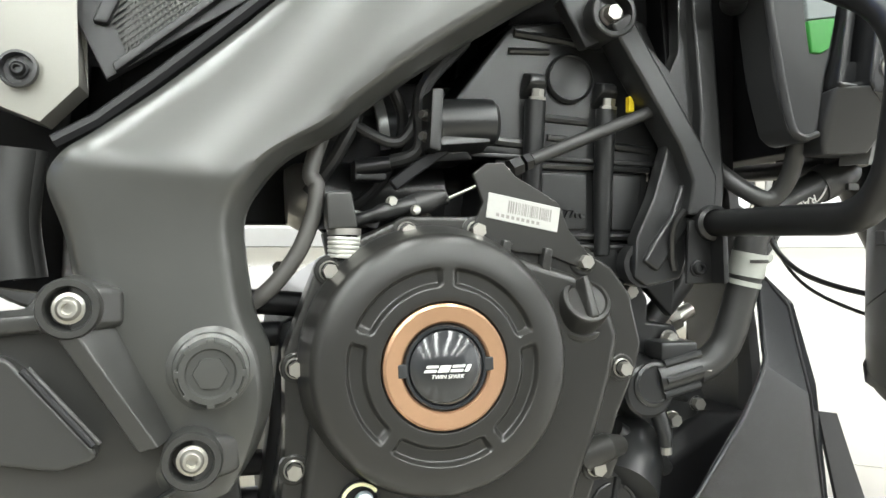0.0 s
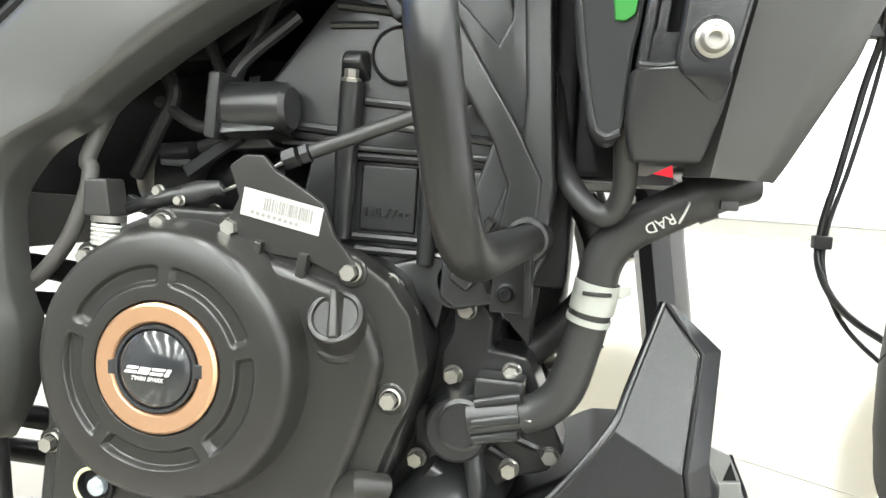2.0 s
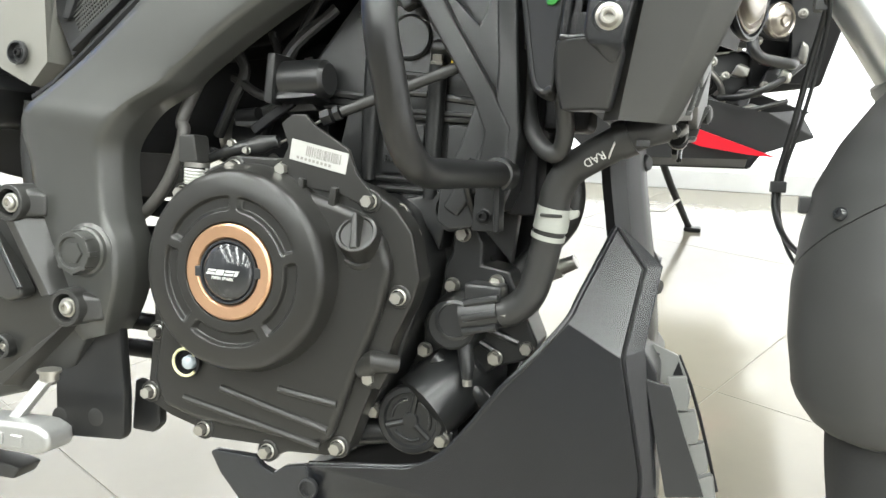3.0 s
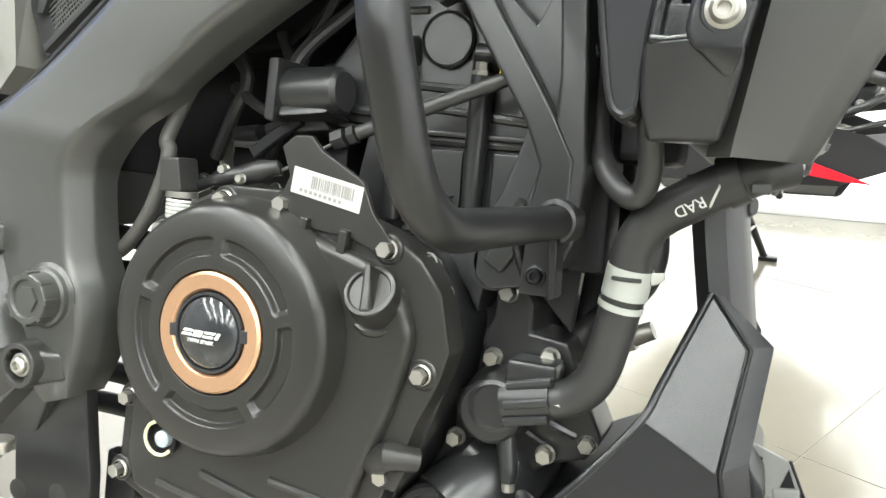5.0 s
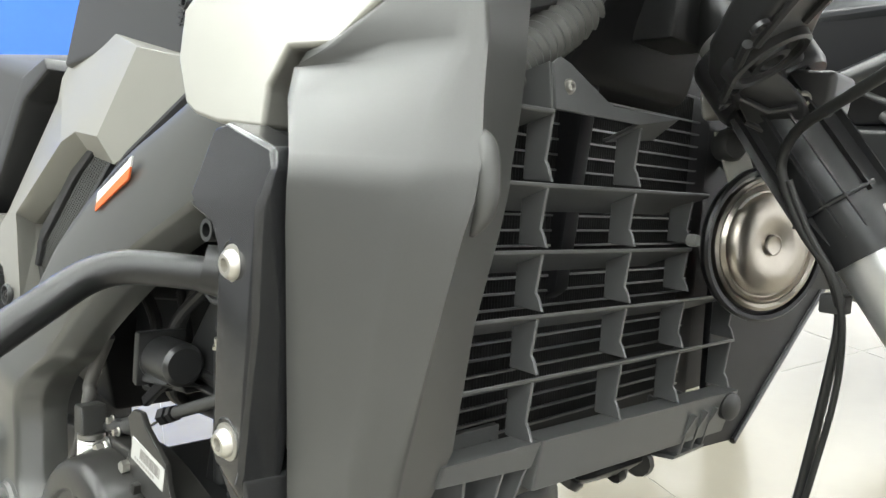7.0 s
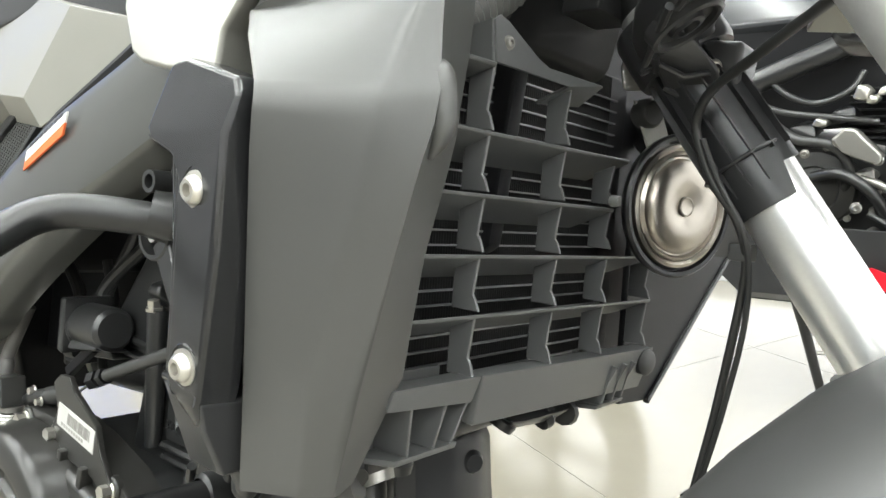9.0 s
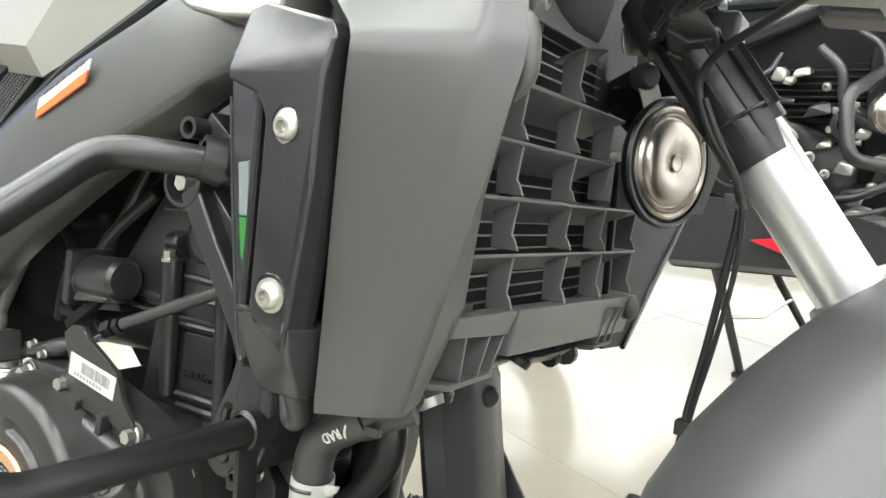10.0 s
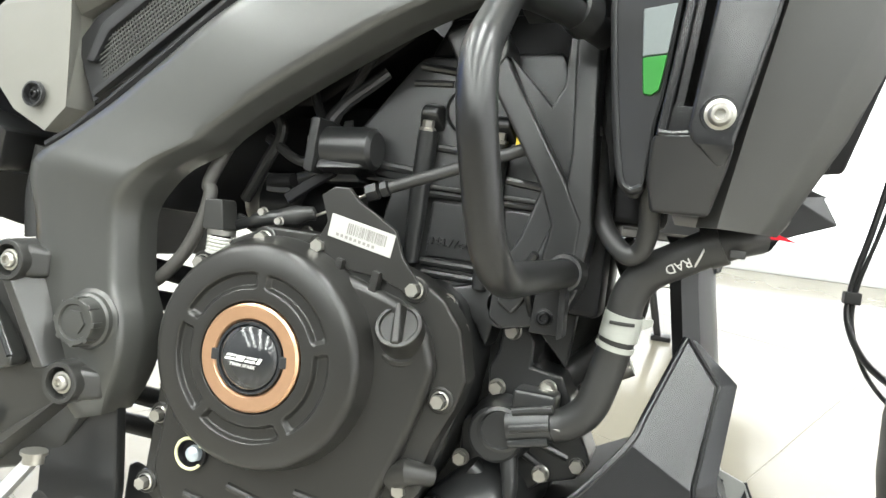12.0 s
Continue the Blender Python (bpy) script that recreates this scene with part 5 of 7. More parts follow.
# column of the lower duct behind the belly pan
duct = part("lower_duct", loft([[(x0 + dx, y, z) for dx, y in ((-0.004, 0.083), (0.008, 0.087), (0.017, 0.105), (0.0195, 0.118), (0.0215, 0.13), (0.017, 0.152), (-0.004, 0.168), (-0.012, 0.16), (-0.012, 0.09))] for x0, z in ((0.262, 0.484), (0.2655, 0.478), (0.269, 0.45), (0.276, 0.41), (0.283, 0.37), (0.288, 0.33), (0.288, 0.27), (0.282, 0.2))], closed=True, cap=True), PLASTIC, bike, "dark grey plastic exhaust duct", 45)
for x, y, z in ((0.2845, 0.128, 0.4675), (0.302, 0.125, 0.366)):
    part("duct_bolt", lathe([(0, -0.007), (0.0055, -0.007), (0.0075, -0.004), (0.0075, 0.003), (0, 0.003)], 20, m=at(x, y, z, 0, 0, 65)), PLASTIC, duct)
part("duct_wing", shell([(0, 1, 2, 3, 4)], [(0.281, 0.172, 0.42), (0.305, 0.174, 0.382), (0.302, 0.17, 0.34), (0.296, 0.165, 0.25), (0.27, 0.165, 0.25)], 0.003, 0.001), PLASTIC, duct)

# belly pan: glossy facets with a dark edging
BP = [(0.2745, 0.0715, 0.4145), (0.297, 0.0565, 0.3865), (0.289, 0.0226, 0.323), (0.2485, 0.0185, 0.346), (0.225, 0.008, 0.315), (0.205, 0.004, 0.291), (0.178, 0.005, 0.252), (0.158, 0.006, 0.231), (0.135, 0.006, 0.2195), (0.05, 0.006, 0.2065), (0.0, 0.012, 0.165), (0.31, 0.03, 0.165), (0.308, 0.03, 0.235), (0.2, 0.008, 0.195), (0.256, 0.0325, 0.365)]
bp_n = (Vector(BP[1]) - Vector(BP[3])).cross(Vector(BP[2]) - Vector(BP[3])).normalized()
for k in (0, 14):
    x, y, z = BP[k]
    BP[k] = (x, BP[3][1] - (bp_n.x * (x - BP[3][0]) + bp_n.z * (z - BP[3][2])) / bp_n.y, z)
pan = part("belly_pan", shell([(0, 1, 2, 3, 14), (3, 2, 12, 5, 4), (5, 12, 13, 7, 6), (7, 13, 9, 8), (9, 13, 11, 10), (13, 12, 11)], BP, 0.003, 0.0012), PAN, bike, "glossy black faceted belly pan", 20)
part("pan_edging", shell([(0, 1, 2, 3), (3, 2, 4, 5), (5, 4, 6, 7), (7, 6, 8, 9)], [(0.2755, BP[0][1] + 0.001, 0.4158), (0.2805, BP[0][1] + 0.006, 0.4145), (0.311, BP[1][1] + 0.011, 0.389), (0.2985, BP[1][1] + 0.001, 0.387), (0.3045, 0.034, 0.33), (0.29, 0.0232, 0.3235), (0.3205, 0.039, 0.235), (0.3085, 0.0305, 0.235), (0.3255, 0.04, 0.165), (0.311, 0.031, 0.165)], 0.003, 0.0008), PAN, pan)
part("pan_edging", tube([(0.2755, BP[0][1] + 0.002, 0.4155), (0.2985, BP[1][1] + 0.001, 0.3868), (0.2903, 0.0236, 0.3235), (0.3095, 0.0312, 0.235), (0.3115, 0.0315, 0.165)], 0.0013, 8), DARK, pan)
part("pan_lip", tube(smooth_path([(0.2735, BP[0][1] + 0.002, 0.415), (0.255, BP[14][1] + 0.001, 0.366), (0.2475, 0.02, 0.3465), (0.2245, 0.0095, 0.3155), (0.2045, 0.0055, 0.2915), (0.1775, 0.007, 0.2525), (0.158, 0.009, 0.231), (0.135, 0.01, 0.2195), (0.05, 0.01, 0.2065)], 5), 0.0024, 10), PAN, pan)
part("pan_toe", plate([(-0.04, 0.2035), (-0.036, 0.206), (0.003, 0.2065), (0.009, 0.1995), (0.02, 0.1955), (0.03, 0.203), (0.05, 0.2075), (0.06, 0.166), (-0.01, 0.166), (-0.03, 0.187)], 0.003, 0.012, 0.002), PIANO, pan)
part("pan_screw", lathe([(0.0085, 0.002), (0.008, -0.0015), (0.0065, -0.002), (0.006, -0.0005), (0, -0.0005)], 28, m=at(0.0525, 0.0035, 0.1885)), PLASTIC, pan)
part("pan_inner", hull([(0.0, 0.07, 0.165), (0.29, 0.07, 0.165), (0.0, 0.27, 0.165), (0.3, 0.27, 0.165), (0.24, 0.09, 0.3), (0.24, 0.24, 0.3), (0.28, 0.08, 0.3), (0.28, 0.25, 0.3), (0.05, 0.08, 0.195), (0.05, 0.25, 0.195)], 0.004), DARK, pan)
part("pan_keel", hull([(0.3, 0.05, 0.33), (0.315, 0.05, 0.31), (0.322, 0.05, 0.165), (0.3, 0.05, 0.165), (0.3, 0.18, 0.33), (0.315, 0.18, 0.31), (0.322, 0.18, 0.165), (0.3, 0.18, 0.165)], 0.003), PLASTIC, pan)
part("pan_wing", plate([(0.3065, 0.3077), (0.3244, 0.3049), (0.3390, 0.2660), (0.3548, 0.2267), (0.3279, 0.2215)], 0.034, 0.038, 0.0008), PLASTIC, pan)
stay = part("pan_stay", plate([(0.2950, 0.3140), (0.3084, 0.3217), (0.3279, 0.3146), (0.3370, 0.2962), (0.3252, 0.2895), (0.2996, 0.2930)], 0.1, 0.104, 0.0008), PALE, pan, "pale grey moulded stay with dark slots")
part("slot", plate([(0.3020, 0.3176), (0.3135, 0.3144), (0.3109, 0.3058), (0.3024, 0.3064)], 0.0985, 0.1005, 0.0003), DARK, stay)
part("slot", plate([(0.3286, 0.3106), (0.3331, 0.2995), (0.3249, 0.2983)], 0.0985, 0.1005, 0.0003), DARK, stay)
for outline in ([(0.3204, 0.2965), (0.3353, 0.2989), (0.3400, 0.2835), (0.3387, 0.2701), (0.3269, 0.2697)], [(0.3285, 0.2676), (0.3446, 0.2719), (0.3494, 0.2556), (0.3487, 0.2451), (0.3376, 0.2423)], [(0.3391, 0.2411), (0.3536, 0.2474), (0.3584, 0.2305), (0.3586, 0.2232), (0.3482, 0.2168)], [(0.3497, 0.2156), (0.3627, 0.2224), (0.3680, 0.1967), (0.3557, 0.1943)]):
    part("stay_tooth", plate(outline, 0.098, 0.108, 0.0015), PALE, stay)
part("stay_rim", tube([(0.3284, 0.1020, 0.3148), (0.3393, 0.1020, 0.2917), (0.3486, 0.1020, 0.2666), (0.3583, 0.1020, 0.2357), (0.3668, 0.1020, 0.2076)], 0.0014, 8), DARK, stay)

# horn
HM = at(0.3606, 0.237, 0.635, 0, 0, 67)
horn = part("horn", lathe([(0, 0.03), (0.02, 0.028), (0.03, 0.016), (0.043, 0.008), (0.0465, 0.004), (0.0475, 0.001), (0.0475, -0.001), (0.046, -0.0025), (0.0435, -0.002), (0.0425, 0.001), (0.04, 0.002)], 64, m=HM), BLACK, bike, "round bronzed steel disc horn")
part("horn_rim", lathe([(0.0415, 0.003), (0.0405, -0.0022), (0.0385, -0.003), (0.0365, -0.0015), (0.036, 0.004)], 64, m=HM), BRASS, horn)
part("horn_disc", lathe([(0.0365, 0.004), (0.036, -0.0015), (0.034, -0.0035), (0.0325, -0.001), (0.0315, -0.001), (0.03, -0.005), (0.027, -0.0072), (0.02, -0.0085), (0.014, -0.0078), (0.008, -0.0058), (0, -0.005)], 64, m=HM), BRASS, horn, "bronzed steel horn disc")
part("horn_nut", lathe([(0.0066, -0.0045), (0.0064, -0.0068), (0.0056, -0.0074), (0.0046, -0.0068), (0, -0.0068)], 24, m=HM), BRASS, horn)
part("horn_strap", hull([(0.336, 0.204, 0.7), (0.346, 0.222, 0.7), (0.338, 0.203, 0.7), (0.348, 0.221, 0.7), (0.35, 0.213, 0.655), (0.36, 0.231, 0.655), (0.352, 0.212, 0.655), (0.362, 0.23, 0.655)], 0.0008, 1), SILVER, horn)
part("strap_bush", lathe([(0, -0.008), (0.0075, -0.008), (0.0095, -0.005), (0.0095, 0.004), (0, 0.004)], 24, m=at(0.3435, 0.2105, 0.6925, 0, 0, 62)), RUBBER, horn)
part("strap_clip", hull([(0.327, 0.2, 0.728), (0.337, 0.216, 0.726), (0.33, 0.202, 0.705), (0.34, 0.216, 0.707), (0.325, 0.21, 0.715), (0.342, 0.21, 0.715)], 0.002), DULL, horn)
part("horn_terminal", lathe([(0, -0.003), (0.003, -0.003), (0.0038, 0.0), (0.0038, 0.004), (0, 0.004)], 16, m=at(0.335, 0.197, 0.635, 0, 0, 70)), PALE, horn)

# ---- fork, front wheel and mudguard, the steering turned to the left
STEER = 40.0
dv, nv = Vector((math.cos(radians(STEER)), math.sin(radians(STEER)), 0)), Vector((math.sin(radians(STEER)), -math.cos(radians(STEER)), 0))
FD = Vector((0.575, 0.09, -0.813)).normalized()
for side, base in (("left", Vector((0.4575, 0.212, 0.6))), ("right", Vector((0.592, 0.078, 0.6)))):
    leg = part("fork_leg", tube([base - FD * (0.19 if side == "left" else 0.3), base + FD * 0.2], 0.0215, 36), ALU, bike, "silver alloy fork tube")
    if side == "left":
        part("dust_seal", lathe([(0.0215, -0.012), (0.0265, -0.011), (0.028, -0.006), (0.028, 0.004), (0.0262, 0.008), (0.0215, 0.009)], 40, m=lie(base + FD * 0.062, base + FD * 0.2)), PEDAL, leg, "bright seal collar")
        part("slider", tube([base + FD * 0.07, base + FD * 0.2], 0.0262, 32), SATIN, leg, "black lower fork slider")
        part("upper_tube", tube([base - FD * 0.3, base - FD * 0.14], 0.021, 32), SATIN, leg, "black upper fork tube")
        out = Vector((0.05, -0.95, -0.2))
        out = (out - FD * out.dot(FD)).normalized()
        across = FD.cross(out)
        rows = []
        for k in range(13):
            row = []
            for a in range(-82, 127, 8):
                low = 0.066 if a < -44 else 0.047
                high = 0.18 - 0.03 * max(0.0, (-30 - a) / 50)
                f = k / 12
                row.append(base - FD * (high + (low - high) * f) + (0.0243 + 0.0016 * f) * (math.cos(radians(a)) * out + math.sin(radians(a)) * across))
            rows.append(row)
        part("fork_guard", thicken(loft(rows), 0.0022), PLASTIC, leg, "black ribbed plastic fork guard")
        for a in (-66, -42, -18, 6, 30, 56):
            pts = []
            for k, r0 in ((0.165, 0.0252), (0.14, 0.0282), (0.11, 0.0292), (0.075, 0.029), (0.06 if a > -30 else 0.076, 0.0262)):
                o2 = math.cos(radians(a - 60 * (0.165 - k))) * out + math.sin(radians(a - 60 * (0.165 - k))) * across
                pts.append((base - FD * k + o2 * 0.0245, base - FD * k + o2 * r0, FD.cross(o2) * 0.0008))
            part("guard_rib", loft([[p - n, q - n * 0.6, q + n * 0.6, p + n] for p, q, n in pts], closed=True, cap=True), PLASTIC, leg)
        part("guard_ring", tube([base - FD * 0.078 + 0.0278 * (math.cos(radians(a)) * out + math.sin(radians(a)) * across) for a in range(-54, 120, 12)], 0.0012, 6), PLASTIC, leg)
    else:
        part("fork_cover", tube([base - FD * 0.3, base - FD * 0.05], 0.0255, 36), ALU, leg)
YO = Vector((0.394, 0.1335, 0.729))
YU = Vector((0.575, -0.82, 0.29))
YU = (YU - FD * YU.dot(FD)).normalized()
YV = FD.cross(YU)
if YV.x > 0:
    YV = -YV


def on_yoke(u, v, d=0.0):
    """A point of the yoke's underside: u towards the far fork leg, v to the rear, d down along the steering axis."""
    return YO + YU * u + YV * v + FD * d


def yoke_plate(outline, top, foot, w):
    b = bmesh.new()
    face = b.faces.new([b.verts.new(on_yoke(u, v, foot)) for u, v in outline])
    r = bmesh.ops.extrude_face_region(b, geom=[face], use_keep_orig=True)
    bmesh.ops.translate(b, vec=FD * (top - foot), verts=[v for v in r["geom"] if isinstance(v, bmesh.types.BMVert)])
    bmesh.ops.recalc_face_normals(b, faces=b.faces)
    return bevel(b, w, 3, 25)


yoke = part("lower_yoke", yoke_plate([(-0.062, 0.004), (-0.035, 0.014), (0.0, 0.02), (0.036, 0.016), (0.07, 0.002), (0.13, -0.012), (0.13, -0.052), (0.07, -0.05), (0.02, -0.024), (-0.03, -0.03), (-0.07, -0.05), (-0.092, -0.036), (-0.094, -0.01), (-0.08, 0.0)], -0.02, 0.0, 0.004), YOKE, bike, "black cast lower fork yoke")
part("yoke_boss", lathe([(0.0215, -0.004), (0.0205, 0.004), (0.0185, 0.005), (0.0165, 0.004), (0.016, 0.001), (0.0105, 0.001), (0.0095, 0.004), (0.0065, 0.0045), (0.006, 0.001), (0, 0.001)], 44, m=lie(YO, YO + FD * 0.1)), YOKE, yoke)
for (u0, v0), (u1, v1) in (((-0.024, 0.012), (-0.05, 0.004)), ((-0.024, -0.012), (-0.05, -0.024)), ((-0.05, 0.004), (-0.05, -0.024)), ((0.024, 0.012), (0.07, -0.002)), ((0.024, -0.012), (0.075, -0.03)), ((-0.03, 0.017), (0.03, 0.018))):
    part("yoke_rib", tube([on_yoke(u0, v0, 0.001), on_yoke(u1, v1, 0.001)], 0.0024, 8), YOKE, yoke)
for u, v in ((-0.043, 0.012), (-0.043, -0.018), (0.04, 0.014)):
    part("yoke_dimple", lathe([(0.0045, -0.001), (0.0045, 0.0012), (0.003, 0.0012), (0.0025, -0.0006), (0, -0.0006)], 20, m=lie(on_yoke(u, v), on_yoke(u, v, 0.1))), YOKE, yoke)
for centre in (Vector((0.4575, 0.212, 0.6)), Vector((0.592, 0.078, 0.6))):
    mid = centre - FD * (centre - YO).dot(FD)
    part("leg_clamp", lathe([(0.0225, -0.034), (0.0295, -0.033), (0.031, -0.029), (0.031, -0.002), (0.0295, 0.002), (0.0225, 0.003)], 44, m=lie(mid, mid + FD * 0.1)), YOKE, yoke)
part("yoke_skirt", hull([(0.3655, 0.149, 0.722), (0.368, 0.172, 0.706), (0.369, 0.186, 0.6945), (0.386, 0.196, 0.688), (0.398, 0.185, 0.698), (0.402, 0.17, 0.712), (0.385, 0.148, 0.735), (0.36, 0.19, 0.725), (0.375, 0.215, 0.71), (0.39, 0.21, 0.705)], 0.003, 3), YOKE, yoke)
part("skirt_rib", tube([(0.3665, 0.158, 0.7155), (0.384, 0.166, 0.7065), (0.397, 0.17, 0.709)], 0.0018, 8), YOKE, yoke)
part("skirt_rib", tube([(0.3685, 0.176, 0.7025), (0.383, 0.181, 0.695), (0.394, 0.182, 0.699)], 0.0018, 8), YOKE, yoke)
part("clamp_lug", hull([Vector((0.395, 0.1831, 0.7144)) + Vector(p) for p in ((-0.012, -0.002, -0.016), (0.012, 0.002, -0.014), (0.016, -0.004, 0.014), (-0.01, -0.006, 0.016), (-0.012, 0.03, -0.012), (0.012, 0.03, -0.012), (0.016, 0.03, 0.014), (-0.01, 0.03, 0.014))], 0.004, 3), YOKE, yoke)
bolt(BUTTON, 0.3945, 0.1815, 0.7144, yoke, rx=12, rz=28, s=0.72, label="bright clamp bolt")
bolt(BUTTON, 0.428, 0.149, 0.762, yoke, rx=12, rz=28, s=0.72, label="bright clamp bolt")
part("horn_stay", tube([(0.345, 0.205, 0.725), (0.362, 0.212, 0.705), (0.385, 0.205, 0.69)], 0.008, 12), SATIN, yoke)

WC = Vector((0.425, 0.018, 0.0)) + dv * 0.333
WC.z = 0.299
WM = Matrix.Translation(WC) @ pose(0, 0, 0, 0, 0, STEER)
wheel = part("front_wheel", lathe([(0.232, -0.03), (0.252, -0.048), (0.275, -0.05), (0.29, -0.036), (0.2985, -0.015), (0.3, 0.0), (0.2985, 0.015), (0.29, 0.036), (0.275, 0.05), (0.252, 0.048), (0.232, 0.03)], 96, m=WM), TYRE, bike, "black front wheel with road tyre")
part("rim", lathe([(0.233, -0.031), (0.226, -0.034), (0.218, -0.028), (0.205, -0.02), (0.205, 0.02), (0.218, 0.028), (0.226, 0.034), (0.233, 0.031)], 72, m=WM), SATIN, wheel)
part("rim_stripe", lathe([(0.2315, -0.0338), (0.2275, -0.0348)], 72, m=WM), RED, wheel, "thin red rim stripe")
part("rim_stripe", lathe([(0.2315, 0.0338), (0.2275, 0.0348)], 72, m=WM), RED, wheel, "thin red rim stripe")
for k in range(5):
    a = radians(72 * k + 20)
    part("spoke", tube([WM @ Vector((0.02 * math.cos(a), 0, 0.02 * math.sin(a))), WM @ Vector((0.21 * math.cos(a + 0.1), 0, 0.21 * math.sin(a + 0.1)))], [0.02, 0.013], 12), SATIN, wheel)
part("hub", lathe([(0, -0.045), (0.03, -0.045), (0.035, 0.0), (0.03, 0.045), (0, 0.045)], 32, m=WM), SATIN, wheel)
disc = part("brake_disc", lathe([(0.115, -0.044), (0.15, -0.044), (0.15, -0.039), (0.115, -0.039), (0.115, -0.044)], 72, m=WM), STEEL, wheel, "drilled steel brake disc")
part("disc_carrier", lathe([(0.03, -0.04), (0.08, -0.041), (0.118, -0.042), (0.118, -0.039), (0.03, -0.036)], 40, m=WM), SATIN, disc)
part("caliper", block((-0.14, -0.075, 0.05), (-0.06, -0.02, 0.14), 0.01, 3, m=WM), ALU, wheel)

# mudguard: a curved sheet over the wheel's rear, in two pieces
PROFILE = [(0.045, 0.276), (0.022, 0.284), (0.01, 0.305), (0.0, 0.345), (-0.002, 0.385), (0.0025, 0.425), (0.012, 0.462), (0.034, 0.497), (0.064, 0.529), (0.102, 0.561), (0.146, 0.586), (0.198, 0.607), (0.255, 0.62), (0.32, 0.625), (0.39, 0.616)]
RB = Vector((0.4175, 0.026, 0.0)) + nv * 0.01


def guard_point(i, s):
    """A point of the mudguard: i along the profile, s across it (-1 to 1)."""
    k = min(int(i), len(PROFILE) - 2)
    f = i - k
    p, q = PROFILE[k], PROFILE[k + 1]
    u, z = p[0] + (q[0] - p[0]) * f, p[1] + (q[1] - p[1]) * f
    a, b = PROFILE[max(k - 1, 0)], PROFILE[min(k + 2, len(PROFILE) - 1)]
    t = Vector((b[0] - a[0], b[1] - a[1])).normalized()
    deep = 0.06 * (1 - math.sqrt(max(0, 1 - min(1, abs(s)) ** 2.6)))
    return RB + dv * (u + t.y * deep) + nv * (0.071 * s * (0.55 + 0.45 * min(1, i / 1.5))) + Vector((0, 0, z - t.x * deep))


def sheet(i0, i1, n, lift=0.0, opening=False):
    """Part of the mudguard; the seam between its pieces climbs towards the outer side."""
    cols = [math.sin(radians(a)) * (1.0 if a < 0 else 0.9) for a in range(-90, 91, 6)]
    def climb(i, s, end):
        return i + (2.5 * (s + 1) / 2 if end else 0)
    rows = []
    for k in range(n + 1):
        row = []
        for s in cols:
            a, b2 = climb(i0, s, i0 > 1), climb(i1, s, i1 < 10)
            row.append(guard_point(a + (b2 - a) * k / n, s))
        rows.append(row)
    b = loft(rows)
    if opening:
        # the cut-out beside the wheel, its upper edge rounded
        b.verts.index_update()
        w = len(cols)
        gone = []
        for f2 in b.faces:
            k, c = divmod(min(v.index for v in f2.verts), w)
            if cols[c] > 0.68 and k < 6:
                gone.append(f2)
        bmesh.ops.delete(b, geom=gone, context="FACES")
    return thicken(b, 0.0028 + lift)


mud = part("mudguard", sheet(4.0, 13.9, 60, 0.0012, True), MUD, bike, "matt dark grey plastic front mudguard", 50)
part("extender", sheet(0.0, 3.97, 26), MUD, mud, "matt dark grey mudguard extender")
for i, s in ((6.5, 0.5), (5.35, -0.12)):
    p, q, r2 = guard_point(i, s), guard_point(i + 0.3, s), guard_point(i, s + 0.06)
    nn = (q - p).cross(r2 - p).normalized()
    if nn.dot(-dv + nv) < 0:
        nn = -nn
    part("screw", lathe([(0.005, 0.001), (0.0047, -0.001), (0.0035, -0.0026), (0.0017, -0.003), (0.0014, -0.0018), (0, -0.0018)], 24, m=lie(p + nn * 0.002, p - nn * 0.1)), PIANO, mud)
part("cable_clip", block((-0.004, -0.005, -0.006), (0.004, 0.005, 0.006), 0.001, m=Matrix.Translation(guard_point(5.6, -0.75) - dv * 0.004)), PLASTIC, mud)

# cables from the headstock down to the wheel
brake = part("brake_hose", tube(smooth_path([(0.54, 0.01, 0.735), (0.475, 0.082, 0.719), (0.4324, 0.1275, 0.7067), (0.404, 0.155, 0.6965), (0.3925, 0.168, 0.682), (0.3945, 0.172, 0.6674), (0.4035, 0.175, 0.6471), (0.4164, 0.1797, 0.6281), (0.4201, 0.1924, 0.6047), (0.415, 0.202, 0.57), (0.406, 0.207, 0.51), (0.398, 0.209, 0.465), (0.397, 0.2, 0.435), (0.408, 0.17, 0.408), (0.43, 0.12, 0.392), (0.455, 0.08, 0.388)], 6), 0.0027, 12), RUBBER, bike, "thin black brake hose")
part("sensor_wire", tube(smooth_path([(0.397, 0.168, 0.672), (0.407, 0.172, 0.648), (0.4215, 0.184, 0.615), (0.421, 0.198, 0.57), (0.411, 0.203, 0.51), (0.4015, 0.206, 0.465), (0.401, 0.199, 0.43), (0.412, 0.17, 0.395), (0.435, 0.12, 0.372), (0.46, 0.08, 0.365)], 6), 0.0018, 10), RUBBER, bike)
for z, x, y in ((0.455, 0.398, 0.206), (0.61, 0.4165, 0.194)):
    part("hose_tie", block((x - 0.006, y - 0.006, z - 0.005), (x + 0.007, y + 0.006, z + 0.005), 0.0012), RUBBER, brake)
for k in range(4):
    part("loom_cable", tube(smooth_path([(0.27 + k * 0.006, 0.01 + k * 0.008, 0.705 + k * 0.006), (0.285 + k * 0.004, 0.045 + k * 0.006, 0.735 + k * 0.004), (0.3, 0.09 + k * 0.01, 0.77), (0.34, 0.13, 0.82)]), 0.0045, 10), RUBBER, bike)
b = bmesh.new()
